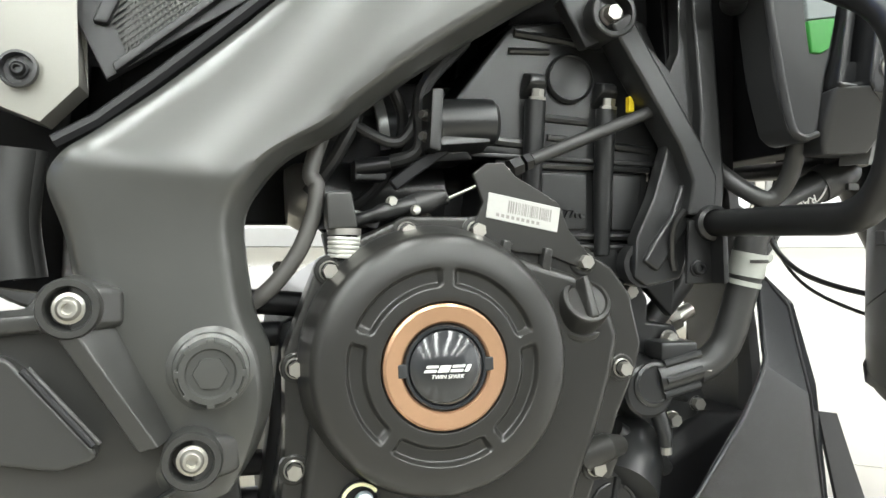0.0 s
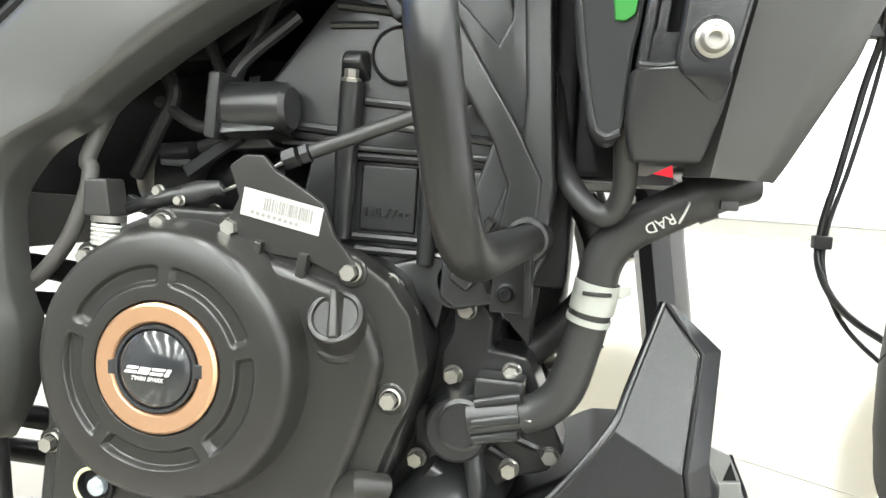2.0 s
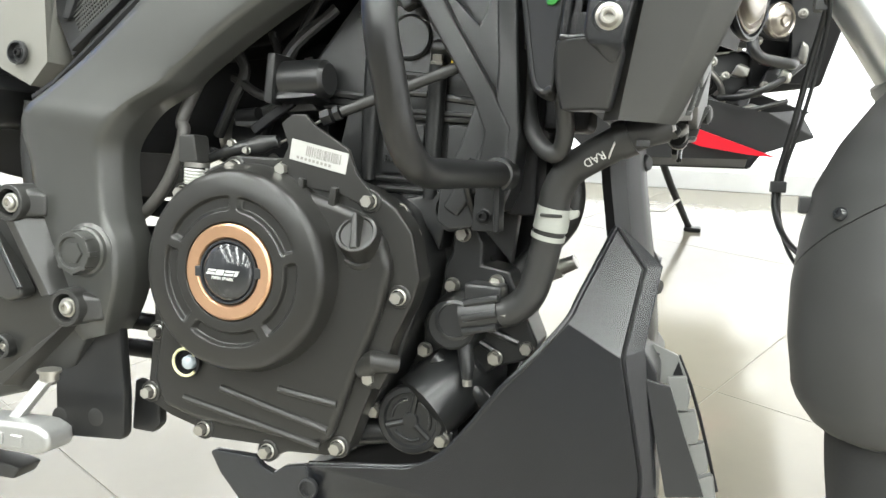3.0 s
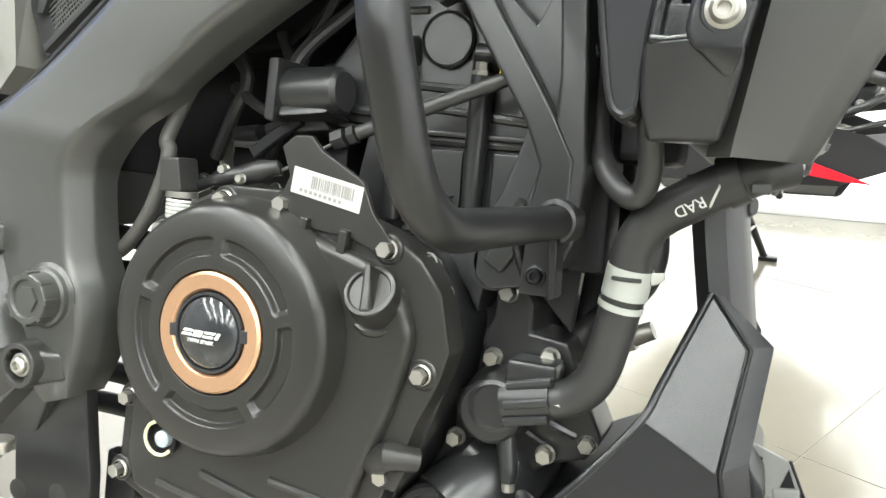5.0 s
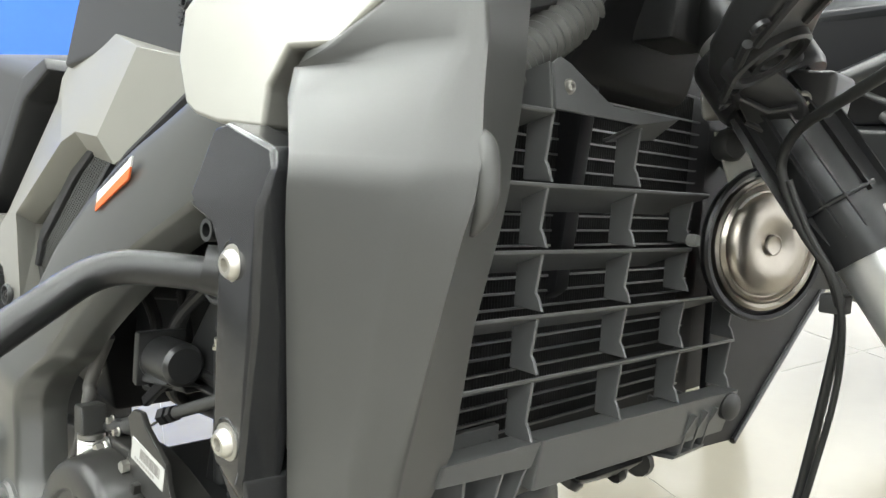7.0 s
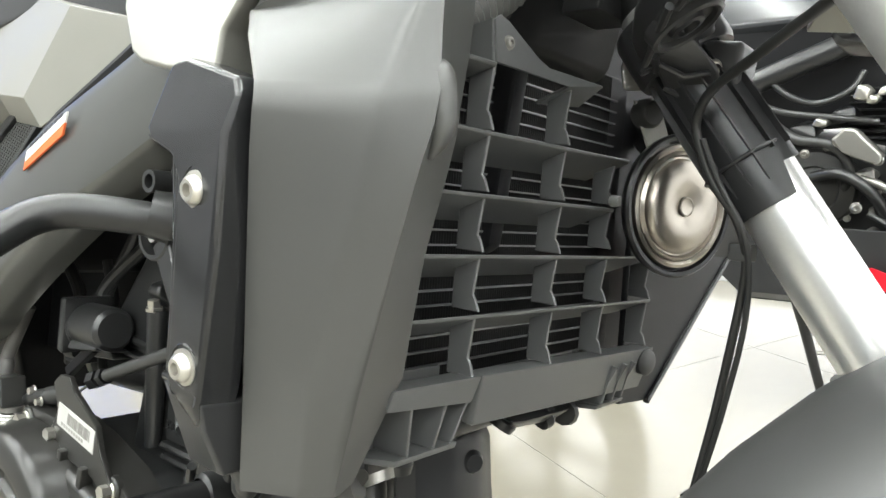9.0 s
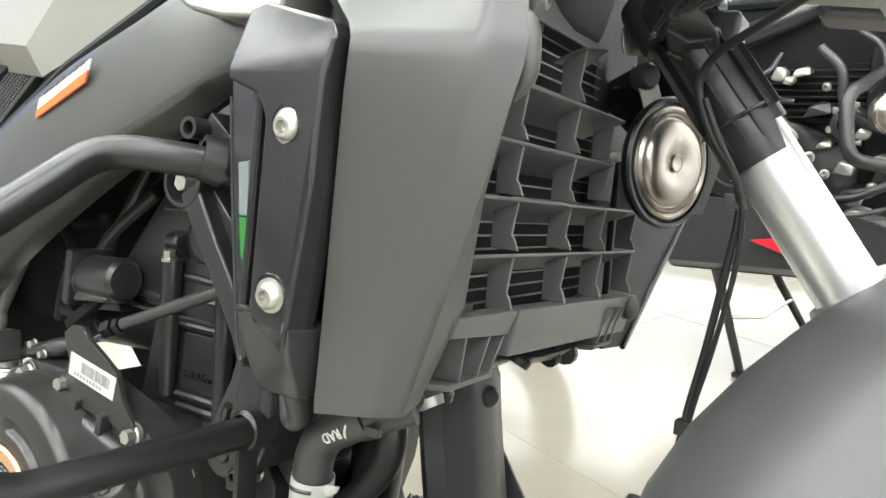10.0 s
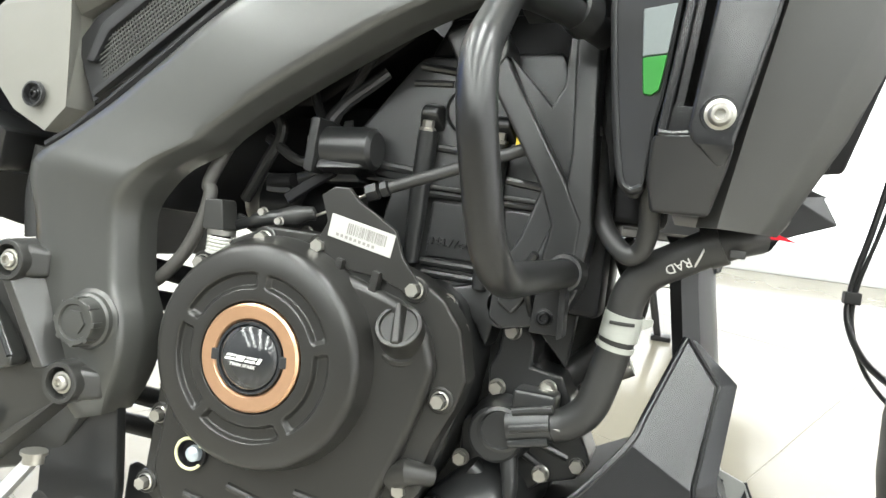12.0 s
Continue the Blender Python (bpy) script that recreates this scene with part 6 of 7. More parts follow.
path = smooth_path([(0.298, 0.03, 0.688), (0.3, 0.05, 0.709), (0.3, 0.0655, 0.7235), (0.3, 0.085, 0.7365), (0.3, 0.105, 0.75), (0.3, 0.124, 0.765), (0.3, 0.15, 0.79)], 18)
tube(path, [0.0126 + 0.0011 * math.sin(k * 2 * math.pi / 5) for k in range(len(path))], 20, b)
part("corrugated_hose", b, CORRUGATED, bike, "ribbed black corrugated hose")
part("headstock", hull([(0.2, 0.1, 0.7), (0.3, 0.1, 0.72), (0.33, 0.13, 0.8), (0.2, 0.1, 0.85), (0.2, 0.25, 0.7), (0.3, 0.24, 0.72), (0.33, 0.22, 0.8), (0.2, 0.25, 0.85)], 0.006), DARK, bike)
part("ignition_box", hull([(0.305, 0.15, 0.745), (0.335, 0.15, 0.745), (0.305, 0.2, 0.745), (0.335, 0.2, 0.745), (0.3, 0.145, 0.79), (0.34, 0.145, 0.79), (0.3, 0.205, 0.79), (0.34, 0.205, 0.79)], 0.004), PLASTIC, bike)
# unseen roof plate, added only to shade the space above the radiator
part("unseen_shade_roof", block((0.12, 0.09, 0.83), (0.37, 0.37, 0.845), 0.004), DARK, bike)
# black plate put in beside the radiator as backing, in place of shade
part("cowl_shade_backing", block((0.255, 0.2, 0.505), (0.265, 0.44, 0.82), 0.003), DARK, bike)
part("cowl_edge", shell([(0, 1, 2, 3)], [(0.44, 0.19, 0.736), (0.62, 0.27, 0.736), (0.62, 0.22, 0.752), (0.46, 0.15, 0.747)], 0.004, 0.001), SILVER, bike, "silver grey lower edge of the headlamp cowl")
part("cowl_side", hull([(0.45, 0.2, 0.728), (0.6, 0.28, 0.73), (0.62, 0.3, 0.82), (0.44, 0.22, 0.8), (0.45, 0.24, 0.728), (0.6, 0.32, 0.73)], 0.006), PLASTIC, bike)
part("head_shell", hull([(0.4, 0.05, 0.82), (0.62, 0.05, 0.8), (0.62, 0.32, 0.8), (0.4, 0.32, 0.82), (0.4, 0.05, 0.9), (0.6, 0.05, 0.95), (0.6, 0.32, 0.95), (0.4, 0.32, 0.9)], 0.01), DARK, bike)

# ---- bodywork: tank panels, vent mesh, seat
TANK_PANEL = [(-0.1410, 0.0220, 0.7648), (-0.1796, 0.0180, 0.7299), (-0.1820, 0.0160, 0.7105), (-0.3061, 0.0140, 0.6033), (-0.3677, 0.0140, 0.5642), (-0.3076, 0.0100, 0.5478), (-0.0991, 0.0220, 0.7675), (0.0863, 0.0100, 0.7269), (0.0208, -0.0040, 0.7387), (-0.0312, -0.0090, 0.6769), (-0.0735, -0.0090, 0.6805), (-0.1014, -0.0090, 0.6727), (-0.2134, -0.0070, 0.6083), (-0.2125, -0.0060, 0.5911), (0.0948, 0.0040, 0.7056), (-0.0310, 0.0040, 0.6574), (-0.0937, 0.0120, 0.6635), (-0.2204, 0.0120, 0.5984), (-0.2184, 0.0120, 0.5824), (-0.2117, -0.0020, 0.5228), (-0.2321, 0.0000, 0.5022), (-0.2692, 0.0040, 0.5169), (-0.3062, 0.0100, 0.5480)]
panel = part("tank_panel", front_sheet([(0, 6, 8, 9, 10, 11, 1), (1, 11, 2), (2, 11, 12, 3), (3, 12, 13, 5, 4), (6, 7, 8), (8, 7, 14, 15, 9), (9, 15, 16, 10), (10, 16, 17, 12, 11), (12, 17, 18, 13), (5, 13, 19, 20, 21, 22), (13, 18, 19)], TANK_PANEL, 0.03, 0.0025), SILVER, bike, "champagne silver tank side panel", 14)
part("screw_hole", lathe([(0.0105, 0.002), (0.01, -0.001), (0.0085, -0.0012), (0.0078, 0.004), (0, 0.004)], 32, m=at(-0.242, -0.0055, 0.53)), PLASTIC, panel)
bolt(BLACK_BUTTON, -0.242, -0.003, 0.53, panel, s=0.6, label="black socket screw")
vent = part("vent_frame", plate([(-0.2, 0.53), (-0.222, 0.576), (-0.204, 0.6), (-0.13, 0.651), (-0.075, 0.666), (-0.034, 0.658), (-0.06, 0.63), (-0.12, 0.583)], 0.013, 0.022, 0.001), PLASTIC, bike, "black plastic air vent with fine mesh")
ve1 = Vector((0.132, 0.108)).normalized()
ve2 = Vector((-ve1.y, ve1.x))
vo = Vector((-0.188, 0.5385))
part("vent_ledge", plate([tuple(vo + ve1 * a + ve2 * c) for a, c in ((0.0, 0.03), (0.03, 0.047), (0.12, 0.047), (0.165, 0.038), (0.17, 0.03), (0.12, 0.036), (0.03, 0.036), (0.006, 0.024))], 0.007, 0.015, 0.002), PLASTIC, vent)
part("vent_ledge", plate([tuple(vo + ve1 * a + ve2 * c) for a, c in ((-0.008, 0.0), (0.19, 0.0), (0.19, 0.004), (-0.006, 0.005))], 0.006, 0.015, 0.001), PLASTIC, vent)
b = bmesh.new()
for k in range(58):
    a = 0.003 + k * 0.0031
    p0, p1 = vo + ve1 * a + ve2 * 0.004, vo + ve1 * (a + 0.009) + ve2 * min(0.036, 0.014 + a)
    tube([(p0.x, 0.0115, p0.y), (p1.x, 0.0115, p1.y)], 0.0009, 4, b)
for k in range(10):
    c = 0.0055 + k * 0.0031
    p0, p1 = vo + ve1 * (0.002 + c * 0.3) + ve2 * c, vo + ve1 * 0.182 + ve2 * c
    tube([(p0.x, 0.0112, p0.y), (p1.x, 0.0112, p1.y)], 0.0009, 4, b)
tagged(part("vent_mesh", b, FRAME, vent, "fine grey plastic mesh"), kind="stuff")
# black strip drawn for the shaded gap between tank panel and spar
part("tank_gap_shade", tube([(x - 0.0025, -0.001, z + 0.004) for x, z in ((0.19, 0.741), (0.16, 0.728), (0.09, 0.695), (0.013, 0.66), (-0.073, 0.607), (-0.13, 0.558), (-0.17, 0.524), (-0.2, 0.5), (-0.222, 0.487))], 0.0048, 8), DARK, bike, "black strip standing for the shaded gap along the frame")
b = bmesh.new()
for k in range(6):
    tube([(0.052 + k * 0.004, 0.0105, 0.752), (0.066 + k * 0.004, 0.0105, 0.776)], 0.0007, 4, b)
    tube([(0.05, 0.0105, 0.7535 + k * 0.004), (0.086, 0.0105, 0.7515 + k * 0.004)], 0.0007, 4, b)
tagged(part("trim_mesh", b, GLOSS, bike, "small mesh in the tank trim"), kind="stuff")
part("front_tank_panel", leaned(plate([(0.156, 0.6925), (0.166, 0.687), (0.19, 0.682), (0.2325, 0.679), (0.2355, 0.698), (0.2505, 0.7145), (0.284, 0.713), (0.317, 0.732), (0.42, 0.82), (0.17, 0.82), (0.151, 0.742), (0.146, 0.717)], -0.033, 0.01, 0.003, 3), lambda x, z: -0.004 + 0.9 * max(0, z - 0.742) * (1 if z < 0.76 else 0.6)), SILVER, bike, "champagne silver front tank panel", 40)
part("tank_trim", plate([(-0.16, 0.737), (-0.07, 0.745), (0.125, 0.725), (0.15, 0.742), (0.18, 0.83), (-0.1, 0.85)], 0.012, 0.05, 0.004), PLASTIC, bike, "black plastic tank trim")
bolt(BLACK_BUTTON, 0.062, 0.0125, 0.766, panel, s=0.9, label="black trim screw")
part("fuel_tank", hull([(-0.2, 0.04, 0.72), (0.2, 0.05, 0.75), (-0.22, 0.29, 0.72), (0.2, 0.28, 0.75), (-0.15, 0.06, 0.85), (0.15, 0.08, 0.9), (-0.15, 0.27, 0.85), (0.15, 0.25, 0.9)], 0.02, 3), PLASTIC, bike)
part("seat", hull([(-0.62, 0.04, 0.64), (-0.46, 0.045, 0.605), (-0.34, 0.04, 0.66), (-0.26, 0.045, 0.735), (-0.25, 0.09, 0.768), (-0.34, 0.07, 0.752), (-0.62, 0.06, 0.79), (-0.62, 0.27, 0.79), (-0.25, 0.24, 0.768), (-0.26, 0.285, 0.735), (-0.62, 0.29, 0.64), (-0.46, 0.285, 0.605), (-0.34, 0.29, 0.66)], 0.012, 3), RUBBER, bike, "grey-black seat")
part("seat_trim", plate([(-0.4, 0.59), (-0.335, 0.632), (-0.262, 0.713), (-0.2, 0.738), (-0.21, 0.75), (-0.27, 0.735), (-0.35, 0.65), (-0.42, 0.61)], 0.012, 0.05, 0.004), PLASTIC, bike)
part("rear_cowl", plate([(-0.6, 0.57), (-0.4, 0.585), (-0.345, 0.6), (-0.33, 0.555), (-0.6, 0.53)], 0.005, 0.03, 0.004), SILVER, bike)
# dark mass drawn down low so the gap behind the spar looks shaded
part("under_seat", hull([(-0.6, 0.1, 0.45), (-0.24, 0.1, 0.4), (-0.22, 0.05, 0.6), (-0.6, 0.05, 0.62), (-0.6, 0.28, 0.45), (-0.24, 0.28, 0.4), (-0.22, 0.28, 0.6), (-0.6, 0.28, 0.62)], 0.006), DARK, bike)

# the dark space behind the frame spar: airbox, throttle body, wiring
# added black sheets close the view through; their black stands for shade
part("upper_shade_backing", plate([(0.04, 0.55), (0.2, 0.55), (0.285, 0.6), (0.3, 0.76), (0.06, 0.72)], 0.13, 0.145, 0.004), DARK, bike)
part("rear_shade_backing", plate([(-0.24, 0.45), (-0.07, 0.45), (-0.02, 0.4), (0.03, 0.43), (0.05, 0.46), (0.05, 0.56), (-0.24, 0.56)], 0.115, 0.125, 0.003), DARK, bike)
part("engine_shade_backing", plate([(-0.2, 0.46), (-0.06, 0.46), (0.05, 0.45), (0.06, 0.6), (-0.2, 0.6)], 0.15, 0.2, 0.004), DARK, bike)
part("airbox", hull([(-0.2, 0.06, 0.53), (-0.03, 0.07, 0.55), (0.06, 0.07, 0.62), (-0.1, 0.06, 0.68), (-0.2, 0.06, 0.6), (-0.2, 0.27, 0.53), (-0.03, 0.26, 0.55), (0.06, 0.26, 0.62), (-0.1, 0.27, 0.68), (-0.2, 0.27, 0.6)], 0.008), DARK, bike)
throttle = part("throttle_body", tube([(-0.06, 0.14, 0.52), (0.01, 0.14, 0.535), (0.05, 0.14, 0.54)], 0.026, 24), SATIN, bike, "black throttle body")
part("throttle_flange", lathe([(0.0, -0.004), (0.032, -0.004), (0.032, 0.004), (0.0, 0.004)], 28, m=lie((-0.02, 0.14, 0.528), (0.05, 0.14, 0.54))), ALU, throttle)
starter = part("starter_motor", tube([(-0.08, 0.1, 0.47), (0.02, 0.1, 0.475)], 0.024, 24), SATIN, bike)
part("starter_end", lathe([(0, -0.008), (0.02, -0.008), (0.0245, 0.0), (0.0245, 0.008), (0, 0.008)], 28, m=lie((-0.085, 0.1, 0.47), (0.02, 0.1, 0.475))), STEEL, starter)
part("breather_hose", tube(smooth_path([(-0.0700, 0.0200, 0.5200), (-0.0831, 0.0120, 0.4808), (-0.0799, 0.0100, 0.4715), (-0.0823, 0.0080, 0.4523), (-0.0944, 0.0080, 0.4248), (-0.1175, 0.0120, 0.4004), (-0.1500, 0.0300, 0.3900)]), 0.0052, 14), mat("grey_rubber", (0.06, 0.057, 0.053), 0.5, bump=0.2), bike, "grey rubber breather hose")
for k, pts in enumerate(([(-0.06, 0.05, 0.52), (-0.02, 0.045, 0.505), (0.0, 0.05, 0.55), (0.02, 0.06, 0.6)], [(-0.03, 0.05, 0.49), (-0.008, 0.04, 0.5), (-0.005, 0.045, 0.54), (0.03, 0.06, 0.58)], [(-0.05, 0.08, 0.46), (-0.03, 0.06, 0.48), (-0.015, 0.06, 0.52), (-0.03, 0.06, 0.56)], [(-0.08, 0.06, 0.47), (-0.06, 0.05, 0.5), (-0.05, 0.05, 0.53), (-0.08, 0.05, 0.56)])):
    part("wiring", tube(smooth_path(pts), 0.004 + 0.001 * (k % 2), 10), RUBBER, bike)
part("strap", bar([(-0.028, 0.474), (-0.012, 0.486), (0.008, 0.5)], 0.0085, 0.03, 0.036, 0.001, 1), DARK, bike)
part("pipe_stub", tube([(-0.05, 0.045, 0.486), (-0.028, 0.04, 0.489)], [0.0065, 0.0055], 16), BLACK, bike)
for x, y, z, s in ((-0.04, 0.07, 0.485, 0.6), (-0.1, 0.05, 0.42, 0.7), (-0.006, 0.03, 0.452, 0.7)):
    bolt(HEX, x, y, z, starter, rx=20, ry=x * 3000, s=s)
part("connector", block((-0.052, 0.04, 0.478), (-0.03, 0.06, 0.492), 0.002, m=at(0, 0, 0, 0, 0, 0)), PLASTIC, bike)
# unseen black block, added so the gap behind the cylinder looks shaded
part("shade_block", hull([(0.0, 0.12, 0.44), (0.05, 0.12, 0.44), (0.0, 0.12, 0.5), (0.05, 0.12, 0.5), (0.0, 0.24, 0.44), (0.05, 0.24, 0.44), (0.0, 0.24, 0.5), (0.05, 0.24, 0.5)], 0.003), DARK, bike)
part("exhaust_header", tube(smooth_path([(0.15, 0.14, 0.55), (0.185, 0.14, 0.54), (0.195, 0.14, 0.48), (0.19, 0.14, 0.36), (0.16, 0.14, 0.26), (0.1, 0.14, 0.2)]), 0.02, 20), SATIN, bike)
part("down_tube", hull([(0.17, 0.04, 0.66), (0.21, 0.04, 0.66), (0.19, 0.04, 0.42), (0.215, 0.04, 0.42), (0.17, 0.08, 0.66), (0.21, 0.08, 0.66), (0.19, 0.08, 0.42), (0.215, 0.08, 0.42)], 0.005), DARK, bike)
# added black block; gives a see-through gap the look of shade
part("gap_shade_block", block((0.205, 0.055, 0.487), (0.249, 0.1, 0.67), 0.006), DARK, bike)
sens = part("oxygen_sensor", tube([(0.203, 0.105, 0.3645), (0.2185, 0.104, 0.372)], 0.0078, 20), BRASS, bike, "bronzed steel oxygen sensor")
part("sensor_nut", lathe([(0, -0.005), (0.0098, -0.005), (0.0098, 0.005), (0, 0.005)], 6, m=lie((0.2225, 0.104, 0.3742), (0.24, 0.103, 0.3828))), STEEL, sens)
part("sensor_tip", tube([(0.2265, 0.1035, 0.376), (0.2395, 0.103, 0.3825)], [0.0068, 0.006], 18), STEEL, sens)
part("side_stand", tube([(0.02, 0.3, 0.2), (0.06, 0.43, 0.012)], 0.011, 14), SATIN, bike, "black side stand")
rear = Matrix.Translation((-0.78, 0.165, 0.3))
part("rear_wheel", lathe([(0.232, -0.045), (0.255, -0.07), (0.278, -0.07), (0.292, -0.045), (0.3, 0.0), (0.292, 0.045), (0.278, 0.07), (0.255, 0.07), (0.232, 0.045), (0.2, 0.04), (0.2, -0.04), (0.232, -0.045)], 72, m=rear), TYRE, bike, "black rear wheel")

# ---- another motorcycle on its centre stand behind the first
NB = Matrix.Translation((0, 1.62, 0))
other = thing("motorcycle", "dark motorcycle with a red belly pan decal on its centre stand", "motorcycle", NB)
NY = -0.3
opan = part("belly_pan", shell([(0, 1, 2, 3, 4, 5), (5, 4, 6, 7), (3, 2, 8)], [(-0.05, NY + 0.01, 0.42), (0.34, NY, 0.425), (0.46, NY + 0.01, 0.4), (0.565, NY + 0.08, 0.343), (0.43, NY + 0.01, 0.3), (0.1, NY, 0.292), (0.43, NY + 0.08, 0.268), (0.1, NY + 0.07, 0.262), (0.53, NY + 0.1, 0.4)], 0.008, 0.003), PLASTIC, other, "dark grey pointed belly pan")
part("red_decal", plate([(0.262, 0.349), (0.31, 0.357), (0.325, 0.362), (0.485, 0.309), (0.43, 0.312), (0.33, 0.326)], NY - 0.007, NY - 0.003, 0), RED, opan, "bright red pointed decal")
part("belly_pan_far", shell([(0, 1, 2, 3, 4)], [(0.0, 0.26, 0.4), (0.46, 0.26, 0.4), (0.6, 0.2, 0.355), (0.43, 0.24, 0.28), (0.1, 0.26, 0.28)], 0.008, 0.003), PLASTIC, other)
part("pan_floor", hull([(0.1, NY + 0.06, 0.262), (0.44, NY + 0.07, 0.268), (0.1, 0.24, 0.262), (0.44, 0.24, 0.268), (0.5, -0.1, 0.33), (0.5, 0.15, 0.33), (0.0, -0.2, 0.38), (0.0, 0.2, 0.38)], 0.006), DARK, other)
oeng = part("engine", hull([(-0.05, -0.16, 0.4), (0.42, -0.14, 0.36), (0.45, -0.1, 0.5), (0.3, -0.14, 0.56), (-0.05, -0.15, 0.58), (-0.05, 0.2, 0.4), (0.42, 0.2, 0.36), (0.45, 0.2, 0.5), (0.3, 0.2, 0.56), (-0.05, 0.2, 0.58)], 0.012), SATIN, other, "black engine with bright bolts")
for x, z, r, m2 in ((0.2, 0.475, 0.075, COVER), (0.4, 0.56, 0.034, SATIN), (0.33, 0.45, 0.03, COVER)):
    cv = part("engine_cover", lathe([(r, 0.03), (r, -0.01), (r * 0.93, -0.018), (r * 0.6, -0.022), (r * 0.55, -0.016), (r * 0.3, -0.02), (0, -0.021)], 40, m=at(x, -0.17, z)), m2, oeng)
    for k in range(6):
        bolt(HEX, x + r * 1.04 * math.cos(k * 1.05 + 0.3), -0.178, z + r * 1.04 * math.sin(k * 1.05 + 0.3), cv, s=1.1)
part("side_horn", lathe([(0.036, 0.012), (0.038, 0.004), (0.0375, -0.004), (0.034, -0.008), (0.031, -0.005), (0.028, -0.006), (0.022, -0.012), (0.014, -0.0135), (0.008, -0.01), (0.007, -0.015), (0, -0.016)], 40, m=at(0.466, -0.235, 0.586, 0, 0, 40)), BRASS, oeng, "bronze coloured disc horn")
for k in range(11):
    part("cooling_fin", hull([(x, y, 0.565 + k * 0.013 + dz) for x, y in ((0.24, -0.13), (0.44, -0.12), (0.44, 0.17), (0.24, 0.17)) for dz in (0, 0.004)], 0.001, 1), SATIN, oeng)
part("cylinder", block((0.26, -0.1, 0.55), (0.42, 0.15, 0.74), 0.008), SATIN, oeng)
part("crash_guard", tube(round_path([(0.52, -0.1, 0.5), (0.49, -0.33, 0.5), (0.415, -0.36, 0.515), (0.4, -0.33, 0.62), (0.47, -0.2, 0.67), (0.55, -0.08, 0.69)], 0.03, 7), 0.012, 16), TUBE, other, "black tubular crash guard")
hose_runs = [
    ([(0.1, -0.19, 0.69), (0.15, -0.2, 0.65), (0.2, -0.2, 0.635), (0.25, -0.19, 0.655), (0.27, -0.17, 0.69)], 0.006, SATIN),
    ([(0.08, -0.18, 0.64), (0.14, -0.2, 0.62), (0.22, -0.2, 0.61), (0.3, -0.18, 0.6)], 0.006, RUBBER),
    ([(0.12, -0.19, 0.6), (0.17, -0.21, 0.57), (0.23, -0.21, 0.56), (0.26, -0.2, 0.52), (0.25, -0.18, 0.47)], 0.009, RUBBER),
    ([(0.2, -0.2, 0.5), (0.25, -0.22, 0.51), (0.3, -0.22, 0.48), (0.33, -0.2, 0.43)], 0.01, SATIN),
    ([(0.28, -0.2, 0.5), (0.32, -0.22, 0.49), (0.36, -0.21, 0.45), (0.37, -0.18, 0.4)], 0.007, DULL),
    ([(0.34, -0.19, 0.7), (0.38, -0.21, 0.66), (0.39, -0.21, 0.6), (0.43, -0.2, 0.56), (0.49, -0.2, 0.55)], 0.009, RUBBER),
    ([(0.4, -0.19, 0.73), (0.44, -0.21, 0.7), (0.45, -0.22, 0.66), (0.43, -0.2, 0.62)], 0.006, RUBBER),
    ([(0.46, -0.2, 0.72), (0.5, -0.21, 0.68), (0.53, -0.2, 0.63), (0.55, -0.16, 0.56)], 0.006, DULL),
    ([(0.36, -0.2, 0.42), (0.42, -0.23, 0.43), (0.48, -0.22, 0.46), (0.53, -0.17, 0.5)], 0.008, SATIN),
    ([(0.3, -0.22, 0.44), (0.4, -0.25, 0.4), (0.5, -0.23, 0.42)], 0.005, RUBBER),
]
for pts, r, m2 in hose_runs:
    part("hose", tube(smooth_path(pts), r, 12), m2, other)
for x, z, w, h, m2 in ((0.275, 0.652, 0.03, 0.03, STEEL), (0.292, 0.64, 0.022, 0.018, STEEL), (0.21, 0.6, 0.03, 0.018, DULL), (0.5, 0.69, 0.03, 0.02, STEEL), (0.52, 0.665, 0.018, 0.03, STEEL), (0.425, 0.545, 0.03, 0.022, STEEL), (0.46, 0.5, 0.05, 0.016, DULL), (0.49, 0.47, 0.03, 0.03, STEEL), (0.52, 0.52, 0.022, 0.05, DULL), (0.4, 0.48, 0.04, 0.03, DULL), (0.43, 0.4, 0.05, 0.014, STEEL), (0.24, 0.37, 0.045, 0.014, STEEL), (0.3, 0.4, 0.03, 0.02, DULL)):
    part("fitting", hull([(x - w / 2, -0.215, z - h * 0.3), (x + w * 0.35, -0.222, z - h / 2), (x + w / 2, -0.218, z + h * 0.25), (x - w * 0.2, -0.22, z + h / 2), (x - w / 2, -0.16, z - h / 2), (x + w / 2, -0.16, z), (x, -0.16, z + h / 2)], 0.004, 3), m2, other)
part("case_bracket", plate([(0.232, 0.572), (0.255, 0.592), (0.272, 0.59), (0.318, 0.545), (0.314, 0.528), (0.292, 0.532), (0.252, 0.548)], -0.232, -0.2, 0.005, 3), DULL, other, "dull silver cast bracket")
for x, z, sz in ((0.245, 0.568, 1.2), (0.31, 0.537, 1.2), (0.19, 0.545, 1.0), (0.34, 0.5, 1.3), (0.37, 0.47, 1.1), (0.45, 0.45, 1.2), (0.4, 0.585, 1.2), (0.36, 0.63, 1.0), (0.16, 0.5, 1.2), (0.28, 0.45, 1.2), (0.51, 0.6, 1.2), (0.2, 0.36, 1.1), (0.33, 0.37, 1.2)):
    bolt(DARK_BUTTON, x, -0.225, z, other, rx=(x * 900) % 30 - 15, rz=(z * 700) % 40 - 20, s=sz)
